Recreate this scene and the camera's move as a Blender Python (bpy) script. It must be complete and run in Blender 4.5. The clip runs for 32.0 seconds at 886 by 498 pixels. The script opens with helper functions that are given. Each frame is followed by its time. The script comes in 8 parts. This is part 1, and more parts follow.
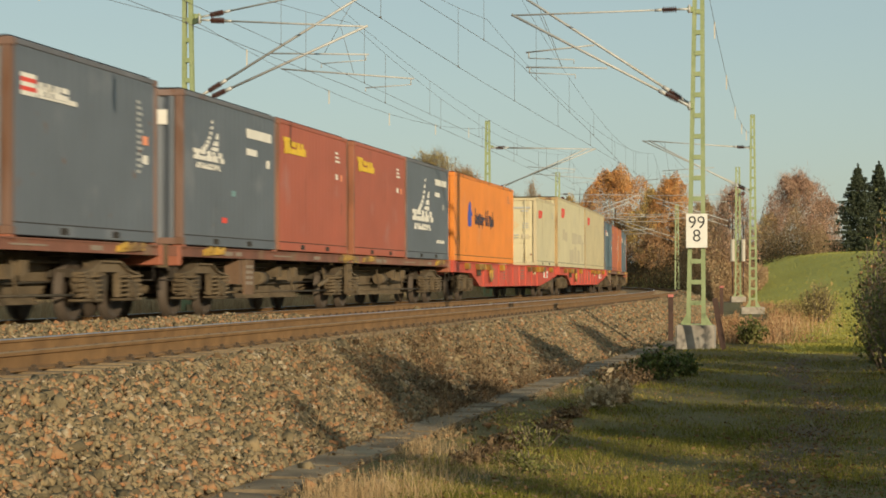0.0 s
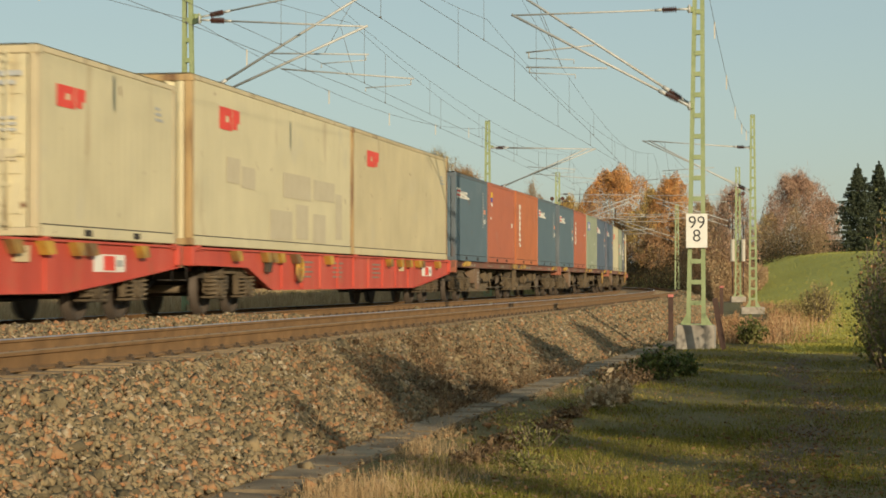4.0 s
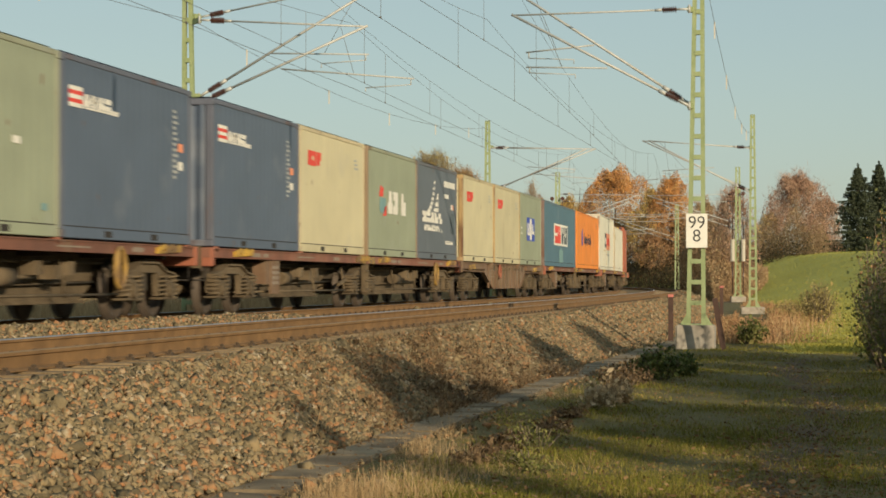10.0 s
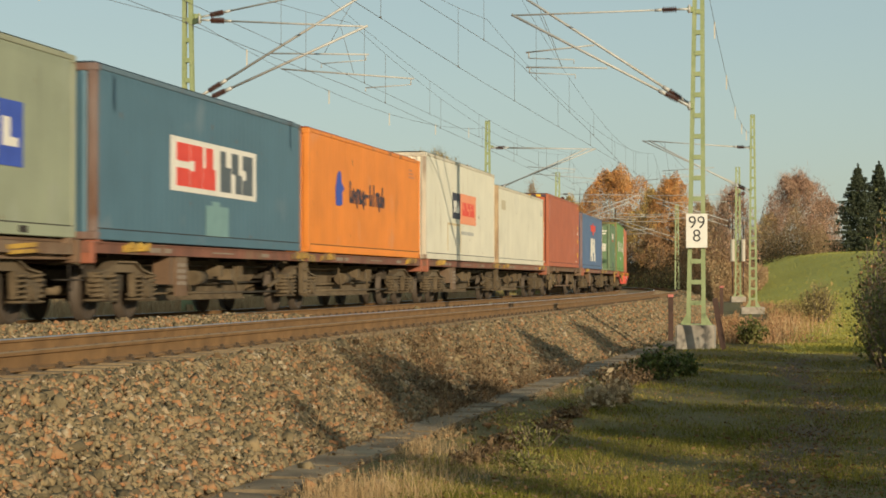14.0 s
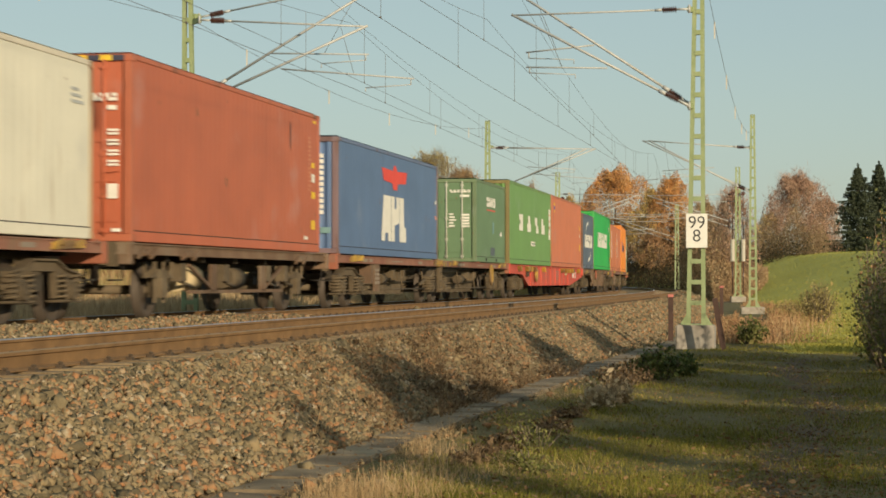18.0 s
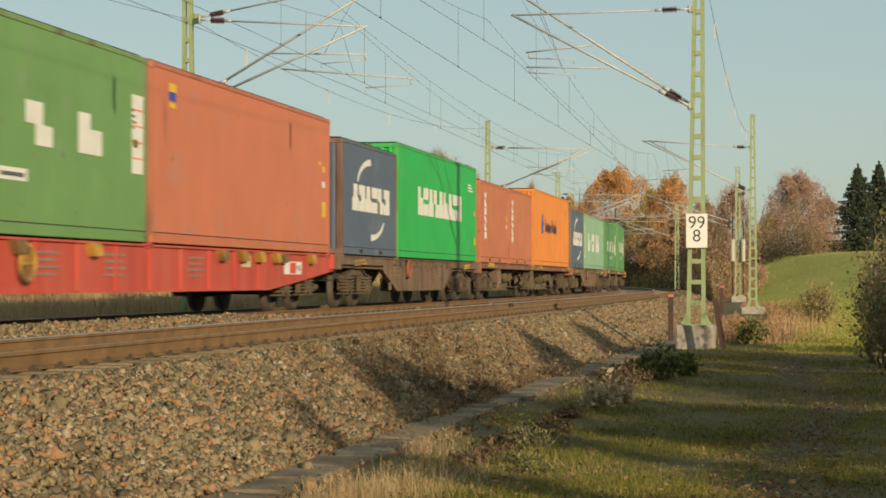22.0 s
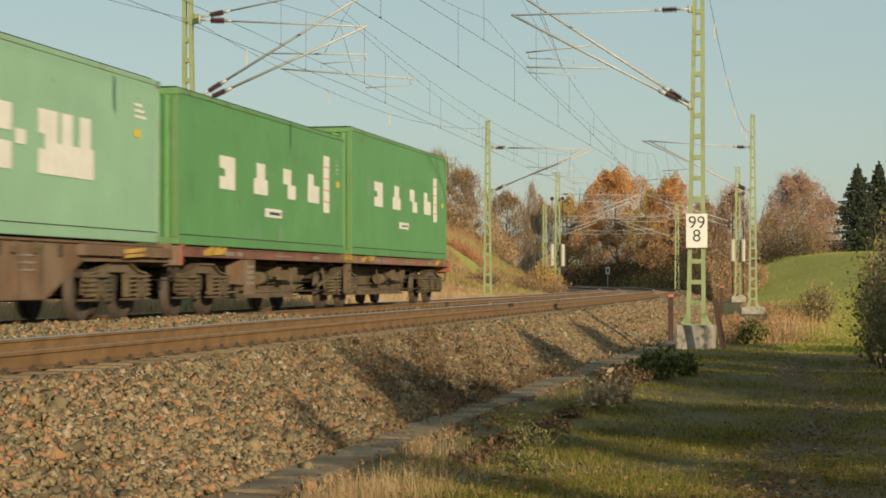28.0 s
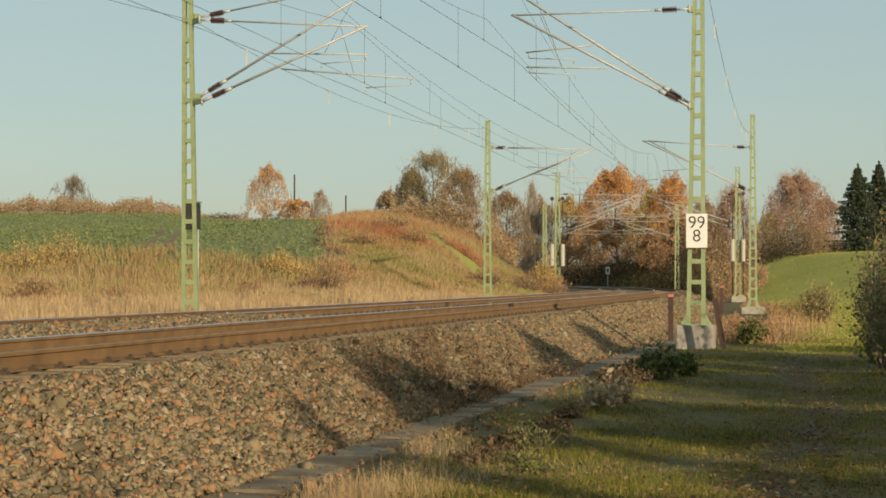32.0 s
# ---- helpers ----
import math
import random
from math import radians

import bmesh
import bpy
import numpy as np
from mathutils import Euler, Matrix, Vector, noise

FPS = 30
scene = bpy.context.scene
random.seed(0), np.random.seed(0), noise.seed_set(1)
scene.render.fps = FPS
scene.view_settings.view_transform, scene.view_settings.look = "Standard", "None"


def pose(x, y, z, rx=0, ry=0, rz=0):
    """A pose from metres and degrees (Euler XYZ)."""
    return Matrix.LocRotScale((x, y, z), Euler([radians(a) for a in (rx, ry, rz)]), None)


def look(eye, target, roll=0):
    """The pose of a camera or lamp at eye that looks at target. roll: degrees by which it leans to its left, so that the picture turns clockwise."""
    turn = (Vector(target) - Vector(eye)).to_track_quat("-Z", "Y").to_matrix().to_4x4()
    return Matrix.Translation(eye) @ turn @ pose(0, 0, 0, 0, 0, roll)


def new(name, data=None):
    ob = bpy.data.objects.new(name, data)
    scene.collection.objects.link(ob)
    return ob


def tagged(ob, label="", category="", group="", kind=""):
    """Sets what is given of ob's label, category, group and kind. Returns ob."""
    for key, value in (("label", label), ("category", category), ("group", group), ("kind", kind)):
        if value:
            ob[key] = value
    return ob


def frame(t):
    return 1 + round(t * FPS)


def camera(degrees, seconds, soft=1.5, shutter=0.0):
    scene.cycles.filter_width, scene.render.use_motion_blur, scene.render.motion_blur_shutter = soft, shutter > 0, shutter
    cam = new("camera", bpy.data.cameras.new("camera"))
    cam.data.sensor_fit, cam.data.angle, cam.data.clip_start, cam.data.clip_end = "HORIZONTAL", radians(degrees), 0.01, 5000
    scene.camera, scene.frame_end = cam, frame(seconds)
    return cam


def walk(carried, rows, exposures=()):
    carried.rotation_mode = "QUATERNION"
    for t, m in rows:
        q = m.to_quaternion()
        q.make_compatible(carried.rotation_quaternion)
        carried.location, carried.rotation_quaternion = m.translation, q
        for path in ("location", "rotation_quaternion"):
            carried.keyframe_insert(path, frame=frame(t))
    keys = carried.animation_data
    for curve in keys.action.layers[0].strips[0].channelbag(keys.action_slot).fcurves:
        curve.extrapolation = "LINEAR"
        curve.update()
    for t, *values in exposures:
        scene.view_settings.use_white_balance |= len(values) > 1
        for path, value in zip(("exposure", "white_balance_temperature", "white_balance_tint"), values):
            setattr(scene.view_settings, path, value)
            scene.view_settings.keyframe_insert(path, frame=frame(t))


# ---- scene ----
cam = camera(25.237, 32.0, soft=1.68, shutter=0.5)
EYE = (0.0, 0.0, 0.603)
walk(cam, [(0, pose(*EYE, 90.931, 0, 0)), (32.0, pose(*EYE, 90.931, 0, 0))])

# ---- light ----
SUN_AZ, SUN_EL = 153.0, 14.0      # azimuth of the sun from +Y towards +X, degrees
world = bpy.data.worlds.new("world")
scene.world = world
world.use_nodes = True
wn = world.node_tree
sky = wn.nodes.new("ShaderNodeTexSky")
sky.sky_type = "NISHITA"
sky.sun_disc = False
sky.sun_elevation = radians(SUN_EL)
sky.sun_rotation = radians(SUN_AZ)
# thin high haze over the clear sky, with faint streaks
_co = wn.nodes.new("ShaderNodeTexCoord")
_mp = wn.nodes.new("ShaderNodeMapping")
_mp.inputs["Scale"].default_value = (1.0, 1.0, 7.0)
_nz = wn.nodes.new("ShaderNodeTexNoise")
_nz.inputs["Scale"].default_value, _nz.inputs["Detail"].default_value = 3.0, 5
_rg = wn.nodes.new("ShaderNodeMapRange")
_rg.inputs[1].default_value, _rg.inputs[2].default_value, _rg.inputs[3].default_value, _rg.inputs[4].default_value = 0.3, 0.75, 0.50, 0.68
_mx = wn.nodes.new("ShaderNodeMix")
_mx.data_type = "RGBA"
_mx.inputs[7].default_value = (4.35, 5.55, 5.45, 1)
wn.links.new(_co.outputs["Generated"], _mp.inputs[0])
wn.links.new(_mp.outputs[0], _nz.inputs["Vector"])
wn.links.new(_nz.outputs[0], _rg.inputs[0])
wn.links.new(_rg.outputs[0], _mx.inputs[0])
wn.links.new(sky.outputs[0], _mx.inputs[6])
wn.links.new(_mx.outputs[2], wn.nodes["Background"].inputs[0])
wn.nodes["Background"].inputs[1].default_value = 0.10
sun = new("sun", bpy.data.lights.new("sun", "SUN"))
sun.data.energy, sun.data.angle, sun.data.color = 4.6, radians(0.53), (1.0, 0.82, 0.57)
_d = Vector((math.sin(radians(SUN_AZ)) * math.cos(radians(SUN_EL)), math.cos(radians(SUN_AZ)) * math.cos(radians(SUN_EL)), math.sin(radians(SUN_EL))))
sun.matrix_world = look(_d * 50, (0, 0, 0))
scene.view_settings.exposure = 0.0

# ---- the railway's line ----
SPEED = 12.467          # metres a second
GAUGE = 0.7525
NEAR = 3.935            # distance between the two tracks
Z_RAIL = 0.0
_s = np.arange(-480.0, 480.0, 0.25)
_k = 0.00031 - 1.947e-5 * np.clip(_s, 0, 118)
_th = np.cumsum(_k) * 0.25
_i0 = int(np.argmin(abs(_s)))
_th = _th - _th[_i0] + 0.18196
_px = np.cumsum(np.sin(_th)) * 0.25
_py = np.cumsum(np.cos(_th)) * 0.25
_px = _px - _px[_i0] - 5.6483
_py = _py - _py[_i0] + 32.4081


def line(s, off=0.0):
    """Place and heading on the far track at the distance s along it, off metres to its right."""
    x, y, th = np.interp(s, _s, _px), np.interp(s, _s, _py), np.interp(s, _s, _th)
    return x + off * math.cos(th), y - off * math.sin(th), th


def on_line(s, off=0.0, z=0.0):
    x, y, th = line(s, off)
    return Matrix.Translation((x, y, z)) @ Matrix.Rotation(math.pi / 2 - th, 4, "Z")


def lateral(x, y):
    """Arrays: distance to the right of the far track, and the distance along it."""
    q = np.arange(0, len(_s), 8)
    x, y = np.asarray(x, float), np.asarray(y, float)
    out, along = np.empty(x.shape), np.empty(x.shape)
    fx, fy = x.ravel(), y.ravel()
    o, a = out.ravel(), along.ravel()
    for i in range(0, len(fx), 4000):
        dx, dy = fx[i:i + 4000, None] - _px[q], fy[i:i + 4000, None] - _py[q]
        j = q[np.argmin(dx * dx + dy * dy, axis=1)]
        ex, ey = fx[i:i + 4000] - _px[j], fy[i:i + 4000] - _py[j]
        o[i:i + 4000] = ex * np.cos(_th[j]) - ey * np.sin(_th[j])
        a[i:i + 4000] = _s[j] + ex * np.sin(_th[j]) + ey * np.cos(_th[j])
    return o.reshape(x.shape), a.reshape(x.shape)


def sm(v, a, b):
    t = np.clip((np.asarray(v, float) - a) / (b - a), 0, 1)
    return t * t * (3 - 2 * t)


def height(x, y):
    """Height of the land, arrays."""
    x, y = np.asarray(x, float), np.asarray(y, float)
    d, s = lateral(x, y)
    e = d - NEAR
    z = -0.60 - 0.42 * sm(d, 2.0, 6.9)
    right = sm(e, 6, 22) * sm(y, 30, 60)
    z = z + right * (0.5 + 2.7 * sm(y, 55, 190))
    left = sm(-d, 5, 26)
    z = z + left * 8.7 * sm(y, 60, 235) * (1 - 0.24 * sm(x / np.maximum(y, 1), -0.15, -0.05))
    z = z + 1.3 * sm(-d, 4, 13) * sm(s, 50, 80) * (1 - sm(-d, 24, 60)) * (1 - sm(s, 100, 140))
    z = z + 2.5 * sm(-d, 2.0, 12) * sm(s, 60, 114) * (1 - sm(s, 135, 185)) * (1 - sm(-d, 15, 32))
    z = z + 1.6 * sm(s, 112, 150) * sm(np.abs(d - 2), 6, 12) * (1 - sm(np.abs(d - 2), 18, 32))
    z = z + 0.05 * np.sin(x * 0.9 + 0.4 * y) * np.sin(y * 0.7 - 0.3 * x) * sm(np.abs(d - 2), 5.8, 9)
    far = np.hypot(x, y)
    return z + 5.0 * sm(far, 300, 900)


# ---- materials ----
def mat(name, stops, scale=4.0, rough=0.8, metal=0.0, bump=0.2, bump_scale=60.0, island=0.0, per_object=0.0, stretch=(1, 1, 1), spec=0.5,
        fine=0.25, coord="Object", dist=0.02, dirt=None, dirt_at=(0.55, 0.75), dirt_scale=1.2, dirt_stretch=(1, 1, 1), rust=None):
    """A procedural surface: a colour ramp driven by noise at two scales, with relief, wear and variation."""
    m = bpy.data.materials.new(name)
    m.use_nodes = True
    nt = m.node_tree
    N, L = nt.nodes, nt.links
    b = N["Principled BSDF"]
    b.inputs["Roughness"].default_value = rough
    b.inputs["Metallic"].default_value = metal
    b.inputs["Specular IOR Level"].default_value = spec
    tc = N.new("ShaderNodeTexCoord")
    mp = N.new("ShaderNodeMapping")
    mp.inputs["Scale"].default_value = stretch
    L.new(tc.outputs[coord], mp.inputs[0])
    n1 = N.new("ShaderNodeTexNoise")
    n1.inputs["Scale"].default_value, n1.inputs["Detail"].default_value = scale, 5
    L.new(mp.outputs[0], n1.inputs["Vector"])
    n2 = N.new("ShaderNodeTexNoise")
    n2.inputs["Scale"].default_value, n2.inputs["Detail"].default_value = bump_scale, 4
    L.new(mp.outputs[0], n2.inputs["Vector"])
    mix = N.new("ShaderNodeMix")
    mix.inputs[0].default_value = fine
    L.new(n1.outputs[0], mix.inputs[2])
    L.new(n2.outputs[0], mix.inputs[3])
    drive = mix.outputs[0]
    for amount, source in ((island, "ShaderNodeNewGeometry"), (per_object, "ShaderNodeObjectInfo")):
        if amount:
            g = N.new(source)
            out = g.outputs["Random Per Island"] if source.endswith("Geometry") else g.outputs["Random"]
            ma = N.new("ShaderNodeMath")
            ma.operation = "MULTIPLY_ADD"
            ma.inputs[1].default_value, ma.inputs[2].default_value = amount, -amount / 2
            L.new(out, ma.inputs[0])
            ad = N.new("ShaderNodeMath")
            ad.operation = "ADD"
            L.new(drive, ad.inputs[0])
            L.new(ma.outputs[0], ad.inputs[1])
            drive = ad.outputs[0]
    cr = N.new("ShaderNodeValToRGB")
    el = cr.color_ramp.elements
    while len(el) < len(stops):
        el.new(0.5)
    for e, (p, c) in zip(el, stops):
        e.position, e.color = p, (*c, 1)
    L.new(drive, cr.inputs[0])
    col = cr.outputs[0]
    layers = [(dirt, dirt_at, dirt_scale, dirt_stretch)] if dirt else []
    if rust:
        layers += rust
    for tint, at, size, pull in layers:
        mp2 = N.new("ShaderNodeMapping")
        mp2.inputs["Scale"].default_value = pull
        if per_object:
            oi = N.new("ShaderNodeObjectInfo")
            sc = N.new("ShaderNodeVectorMath")
            sc.operation = "SCALE"
            sc.inputs[0].default_value = (37.0, 11.0, 23.0)
            L.new(oi.outputs["Random"], sc.inputs["Scale"])
            L.new(sc.outputs[0], mp2.inputs["Location"])
        L.new(tc.outputs[coord], mp2.inputs[0])
        n3 = N.new("ShaderNodeTexNoise")
        n3.inputs["Scale"].default_value, n3.inputs["Detail"].default_value = size, 6
        L.new(mp2.outputs[0], n3.inputs["Vector"])
        r3 = N.new("ShaderNodeMapRange")
        r3.inputs[1].default_value, r3.inputs[2].default_value = at
        L.new(n3.outputs[0], r3.inputs[0])
        mx = N.new("ShaderNodeMix")
        mx.data_type = "RGBA"
        L.new(r3.outputs[0], mx.inputs[0])
        L.new(col, mx.inputs[6])
        mx.inputs[7].default_value = (*tint, 1)
        col = mx.outputs[2]
    L.new(col, b.inputs["Base Color"])
    if bump:
        bp = N.new("ShaderNodeBump")
        bp.inputs["Strength"].default_value, bp.inputs["Distance"].default_value = bump, dist
        L.new(n2.outputs[0], bp.inputs["Height"])
        L.new(bp.outputs[0], b.inputs["Normal"])
    return m


def tone(c, k):
    return tuple(min(1, v * k) for v in c)


def paint(name, c, rough=0.55, dirt=(0.16, 0.09, 0.05), at=(0.60, 0.78)):
    """Weathered container paint: sun-bleached patches and rust streaks that run down."""
    pale = tuple(0.82 * v + 0.18 * 0.36 for v in c)
    return mat(name, [(0.25, tone(c, 0.84)), (0.5, c), (0.75, tone(c, 1.12))], scale=0.9, rough=rough, bump=0.08, bump_scale=24, fine=0.2, dist=0.01,
               per_object=0.25, dirt=dirt, dirt_at=at, dirt_scale=2.2, dirt_stretch=(1.0, 1.0, 0.22),
               rust=[(pale, (0.60, 0.72), 1.1, (0.8, 1.0, 0.9)), ((0.17, 0.075, 0.035), (0.695, 0.74), 5.0, (1.0, 1.0, 0.55))])


M_BALLAST = mat("ballast", [(0.06, (0.105, 0.085, 0.051)), (0.25, (0.18, 0.142, 0.08)), (0.45, (0.235, 0.185, 0.108)), (0.58, (0.275, 0.205, 0.108)), (0.70, (0.255, 0.19, 0.112)), (0.78, (0.33, 0.16, 0.073)), (0.90, (0.30, 0.18, 0.09)), (1.0, (0.365, 0.30, 0.20))],
                scale=5, rough=0.95, bump=0.25, bump_scale=50, island=1.0, fine=0.2, spec=0.2)
M_BED = mat("ballast_bed", [(0.3, (0.135, 0.097, 0.054)), (0.5, (0.206, 0.150, 0.083)), (0.68, (0.261, 0.193, 0.109)), (0.8, (0.286, 0.154, 0.076))], scale=16, rough=0.95, bump=1.0, bump_scale=26, fine=0.5, dist=0.06)
M_RAIL = mat("rusty_rail", [(0.3, (0.13, 0.072, 0.028)), (0.6, (0.22, 0.124, 0.048)), (0.8, (0.28, 0.165, 0.07))], scale=3, rough=0.85, bump=0.25, bump_scale=90)
M_HEAD = mat("bright_rail_head", [(0.3, (0.42, 0.43, 0.46)), (0.7, (0.6, 0.62, 0.66))], scale=3, rough=0.28, metal=0.95, bump=0.03)
M_SLEEPER = mat("weathered_sleeper", [(0.3, (0.15, 0.10, 0.05)), (0.7, (0.30, 0.215, 0.115))], scale=3, rough=0.9, bump=0.4, bump_scale=40, stretch=(1, 6, 1), per_object=0.3)
M_CONCRETE = mat("concrete", [(0.3, (0.25, 0.22, 0.18)), (0.6, (0.40, 0.36, 0.30)), (0.8, (0.47, 0.43, 0.37))], scale=3, rough=0.9, bump=0.3, bump_scale=50, dirt=(0.16, 0.13, 0.09))
M_GRASS_SOIL = mat("grassy_soil", [(0.25, (0.065, 0.052, 0.015)), (0.45, (0.10, 0.082, 0.02)), (0.6, (0.125, 0.10, 0.028)), (0.78, (0.165, 0.11, 0.05))], scale=0.35, rough=0.95, bump=0.8, bump_scale=9, fine=0.45, dist=0.08)
M_GREEN = mat("mast_green_paint", [(0.3, (0.20, 0.25, 0.11)), (0.6, (0.27, 0.32, 0.16)), (0.8, (0.33, 0.36, 0.20))], scale=3, rough=0.6, bump=0.1, dirt=(0.17, 0.12, 0.06), dirt_at=(0.66, 0.8))
M_STEEL = mat("galvanised_tube", [(0.3, (0.36, 0.365, 0.345)), (0.7, (0.50, 0.505, 0.48))], scale=4, rough=0.6, metal=0.2, bump=0.05)
M_WIRE = mat("weathered_wire", [(0.3, (0.10, 0.09, 0.075)), (0.7, (0.17, 0.15, 0.12))], scale=4, rough=0.7, metal=0.2, bump=0.0)
M_INSUL = mat("brown_insulator", [(0.3, (0.05, 0.022, 0.016)), (0.7, (0.085, 0.035, 0.022))], scale=5, rough=0.3, bump=0.0)


# ---- building helpers ----
def finish(bm, name, material, smooth=False):
    me = bpy.data.meshes.new(name)
    bm.to_mesh(me)
    bm.free()
    for m_ in material if isinstance(material, (list, tuple)) else [material]:
        me.materials.append(m_)
    if smooth:
        me.polygons.foreach_set("use_smooth", [True] * len(me.polygons))
    return me


def thing(name, label, category, group="", kind="", m=None, data=None):
    ob = new(name, data)
    if m is not None:
        ob.matrix_world = m
    return tagged(ob, label, category, group, kind)


def child(name, me, parent, label="", m=None, colours=None):
    ob = new(name, me)
    ob.parent = parent
    if m is not None:
        ob.matrix_local = m
    if colours:
        for slot, c in zip(ob.material_slots, colours):
            slot.link = "OBJECT"
            slot.material = c
    if label:
        tagged(ob, label)
    return ob


def part(name, bm, material, parent, label="", smooth=False, m=None):
    return child(name, finish(bm, name, material, smooth), parent, label, m)


def box(bm, x0, x1, y0, y1, z0, z1, mi=0, m=None):
    v = [bm.verts.new((x, y, z)) for x in (x0, x1) for y in (y0, y1) for z in (z0, z1)]
    if m is not None:
        for w in v:
            w.co = m @ w.co
    for f in ((0, 1, 3, 2), (4, 6, 7, 5), (0, 4, 5, 1), (2, 3, 7, 6), (0, 2, 6, 4), (1, 5, 7, 3)):
        bm.faces.new([v[i] for i in f]).material_index = mi
    return v


def prism(bm, pts, y0, y1, mi=0):
    """An outline in x and z, drawn out from y0 to y1."""
    a = [bm.verts.new((x, y0, z)) for x, z in pts]
    b = [bm.verts.new((x, y1, z)) for x, z in pts]
    n = len(pts)
    fs = [bm.faces.new(a), bm.faces.new(b[::-1])]
    for i in range(n):
        fs.append(bm.faces.new((a[i], b[i], b[(i + 1) % n], a[(i + 1) % n])))
    for f in fs:
        f.material_index = mi
    return fs


def rod(bm, a, b, r, n=6, r2=None, mi=0, caps=True):
    a, b = Vector(a), Vector(b)
    d = (b - a)
    if d.length < 1e-6:
        return
    q = d.to_track_quat("Z", "Y").to_matrix()
    r2 = r if r2 is None else r2
    ra = [bm.verts.new(a + q @ Vector((math.cos(t) * r, math.sin(t) * r, 0))) for t in [2 * math.pi * i / n for i in range(n)]]
    rb = [bm.verts.new(b + q @ Vector((math.cos(t) * r2, math.sin(t) * r2, 0))) for t in [2 * math.pi * i / n for i in range(n)]]
    for i in range(n):
        f = bm.faces.new((ra[i], ra[(i + 1) % n], rb[(i + 1) % n], rb[i]))
        f.material_index, f.smooth = mi, True
    if caps:
        bm.faces.new(ra[::-1]).material_index = mi
        bm.faces.new(rb).material_index = mi


def tube(bm, pts, r, n=5):
    """One round wire through the points."""
    prev = None
    for i, p in enumerate(pts):
        d = (pts[min(i + 1, len(pts) - 1)] - pts[max(i - 1, 0)]).to_track_quat("Z", "Y").to_matrix()
        ring = [bm.verts.new(p + d @ Vector((math.cos(2 * math.pi * k / n) * r, math.sin(2 * math.pi * k / n) * r, 0))) for k in range(n)]
        if prev:
            for k in range(n):
                bm.faces.new((prev[k], prev[(k + 1) % n], ring[(k + 1) % n], ring[k])).smooth = True
        prev = ring


def turned(bm, a, b, profile, n=10):
    """A turned body about the line a to b; profile: (share of the length, radius)."""
    a, b = Vector(a), Vector(b)
    q = (b - a).to_track_quat("Z", "Y").to_matrix()
    prev = None
    for t, r in profile:
        ring = [bm.verts.new(a + (b - a) * t + q @ Vector((math.cos(2 * math.pi * k / n) * r, math.sin(2 * math.pi * k / n) * r, 0))) for k in range(n)]
        if prev:
            for k in range(n):
                bm.faces.new((prev[k], prev[(k + 1) % n], ring[(k + 1) % n], ring[k]))
        prev = ring


def beam(bm, a, b, profile):
    """A straight beam along x from a to b of the cross-section (y, z)."""
    ra, rb = ([bm.verts.new((x, y, z)) for y, z in profile] for x in (a, b))
    n = len(profile)
    for i in range(n):
        bm.faces.new((ra[i], ra[(i + 1) % n], rb[(i + 1) % n], rb[i]))
    bm.faces.new(ra[::-1])
    bm.faces.new(rb)
    bmesh.ops.recalc_face_normals(bm, faces=bm.faces[:])


def channel(s, inner, outer, z0, z1, lip, t=0.022):
    """Cross-section of a side beam with flanges that stand out at top and bottom; s is the side."""
    p = [(inner - lip, z0), (outer + lip, z0), (outer + lip, z0 + t), (outer, z0 + t), (outer, z1 - t), (outer + lip, z1 - t), (outer + lip, z1), (inner - lip, z1), (inner - lip, z1 - t), (inner, z1 - t), (inner, z0 + t), (inner - lip, z0 + t)]
    return [(s * y, z) for y, z in p]


def bar(bm, a, b, w, h, mi=0):
    """A square bar from a to b."""
    a, b = Vector(a), Vector(b)
    d = b - a
    q = d.to_track_quat("X", "Z").to_matrix().to_4x4()
    box(bm, 0, d.length, -w / 2, w / 2, -h / 2, h / 2, mi, Matrix.Translation(a) @ q)


def sweep(bm, profile, rows, mi=0, close=False):
    """A profile of (offset, z) swept along the line; rows: (s, shift of the offset, shift of z)."""
    prev = None
    for s, do, dz in rows:
        ring = []
        for o, z in profile:
            x, y, _ = line(s, o + do)
            ring.append(bm.verts.new((x, y, z + dz)))
        if prev:
            n = len(ring)
            for i in range(n if close else n - 1):
                bm.faces.new((prev[i], prev[(i + 1) % n], ring[(i + 1) % n], ring[i])).material_index = mi
        prev = ring


# ---- the ground ----
M_CROP = mat("young_green_crop", [(0.28, (0.25, 0.18, 0.10)), (0.42, (0.19, 0.195, 0.08)), (0.6, (0.18, 0.23, 0.085)), (0.8, (0.22, 0.26, 0.105))], scale=0.25, rough=0.95, bump=1.0, bump_scale=2.6, fine=0.5, dist=0.2)
M_MEADOW = mat("bright_meadow", [(0.28, (0.25, 0.24, 0.045)), (0.5, (0.32, 0.31, 0.055)), (0.75, (0.38, 0.35, 0.08))], scale=0.12, rough=0.95, bump=0.9, bump_scale=3.0, fine=0.4, dist=0.15)
M_SCRUB_SOIL = mat("dry_scrub_soil", [(0.28, (0.10, 0.07, 0.035)), (0.5, (0.21, 0.145, 0.07)), (0.7, (0.30, 0.215, 0.105)), (0.85, (0.17, 0.16, 0.06))], scale=0.22, rough=0.95, bump=1.0, bump_scale=3.0, fine=0.4, dist=0.25)
M_LITTER = mat("dark_leaf_litter", [(0.3, (0.05, 0.034, 0.016)), (0.55, (0.095, 0.06, 0.028)), (0.8, (0.15, 0.09, 0.04))], scale=0.5, rough=0.95, bump=0.8, bump_scale=8, fine=0.4, dist=0.1)


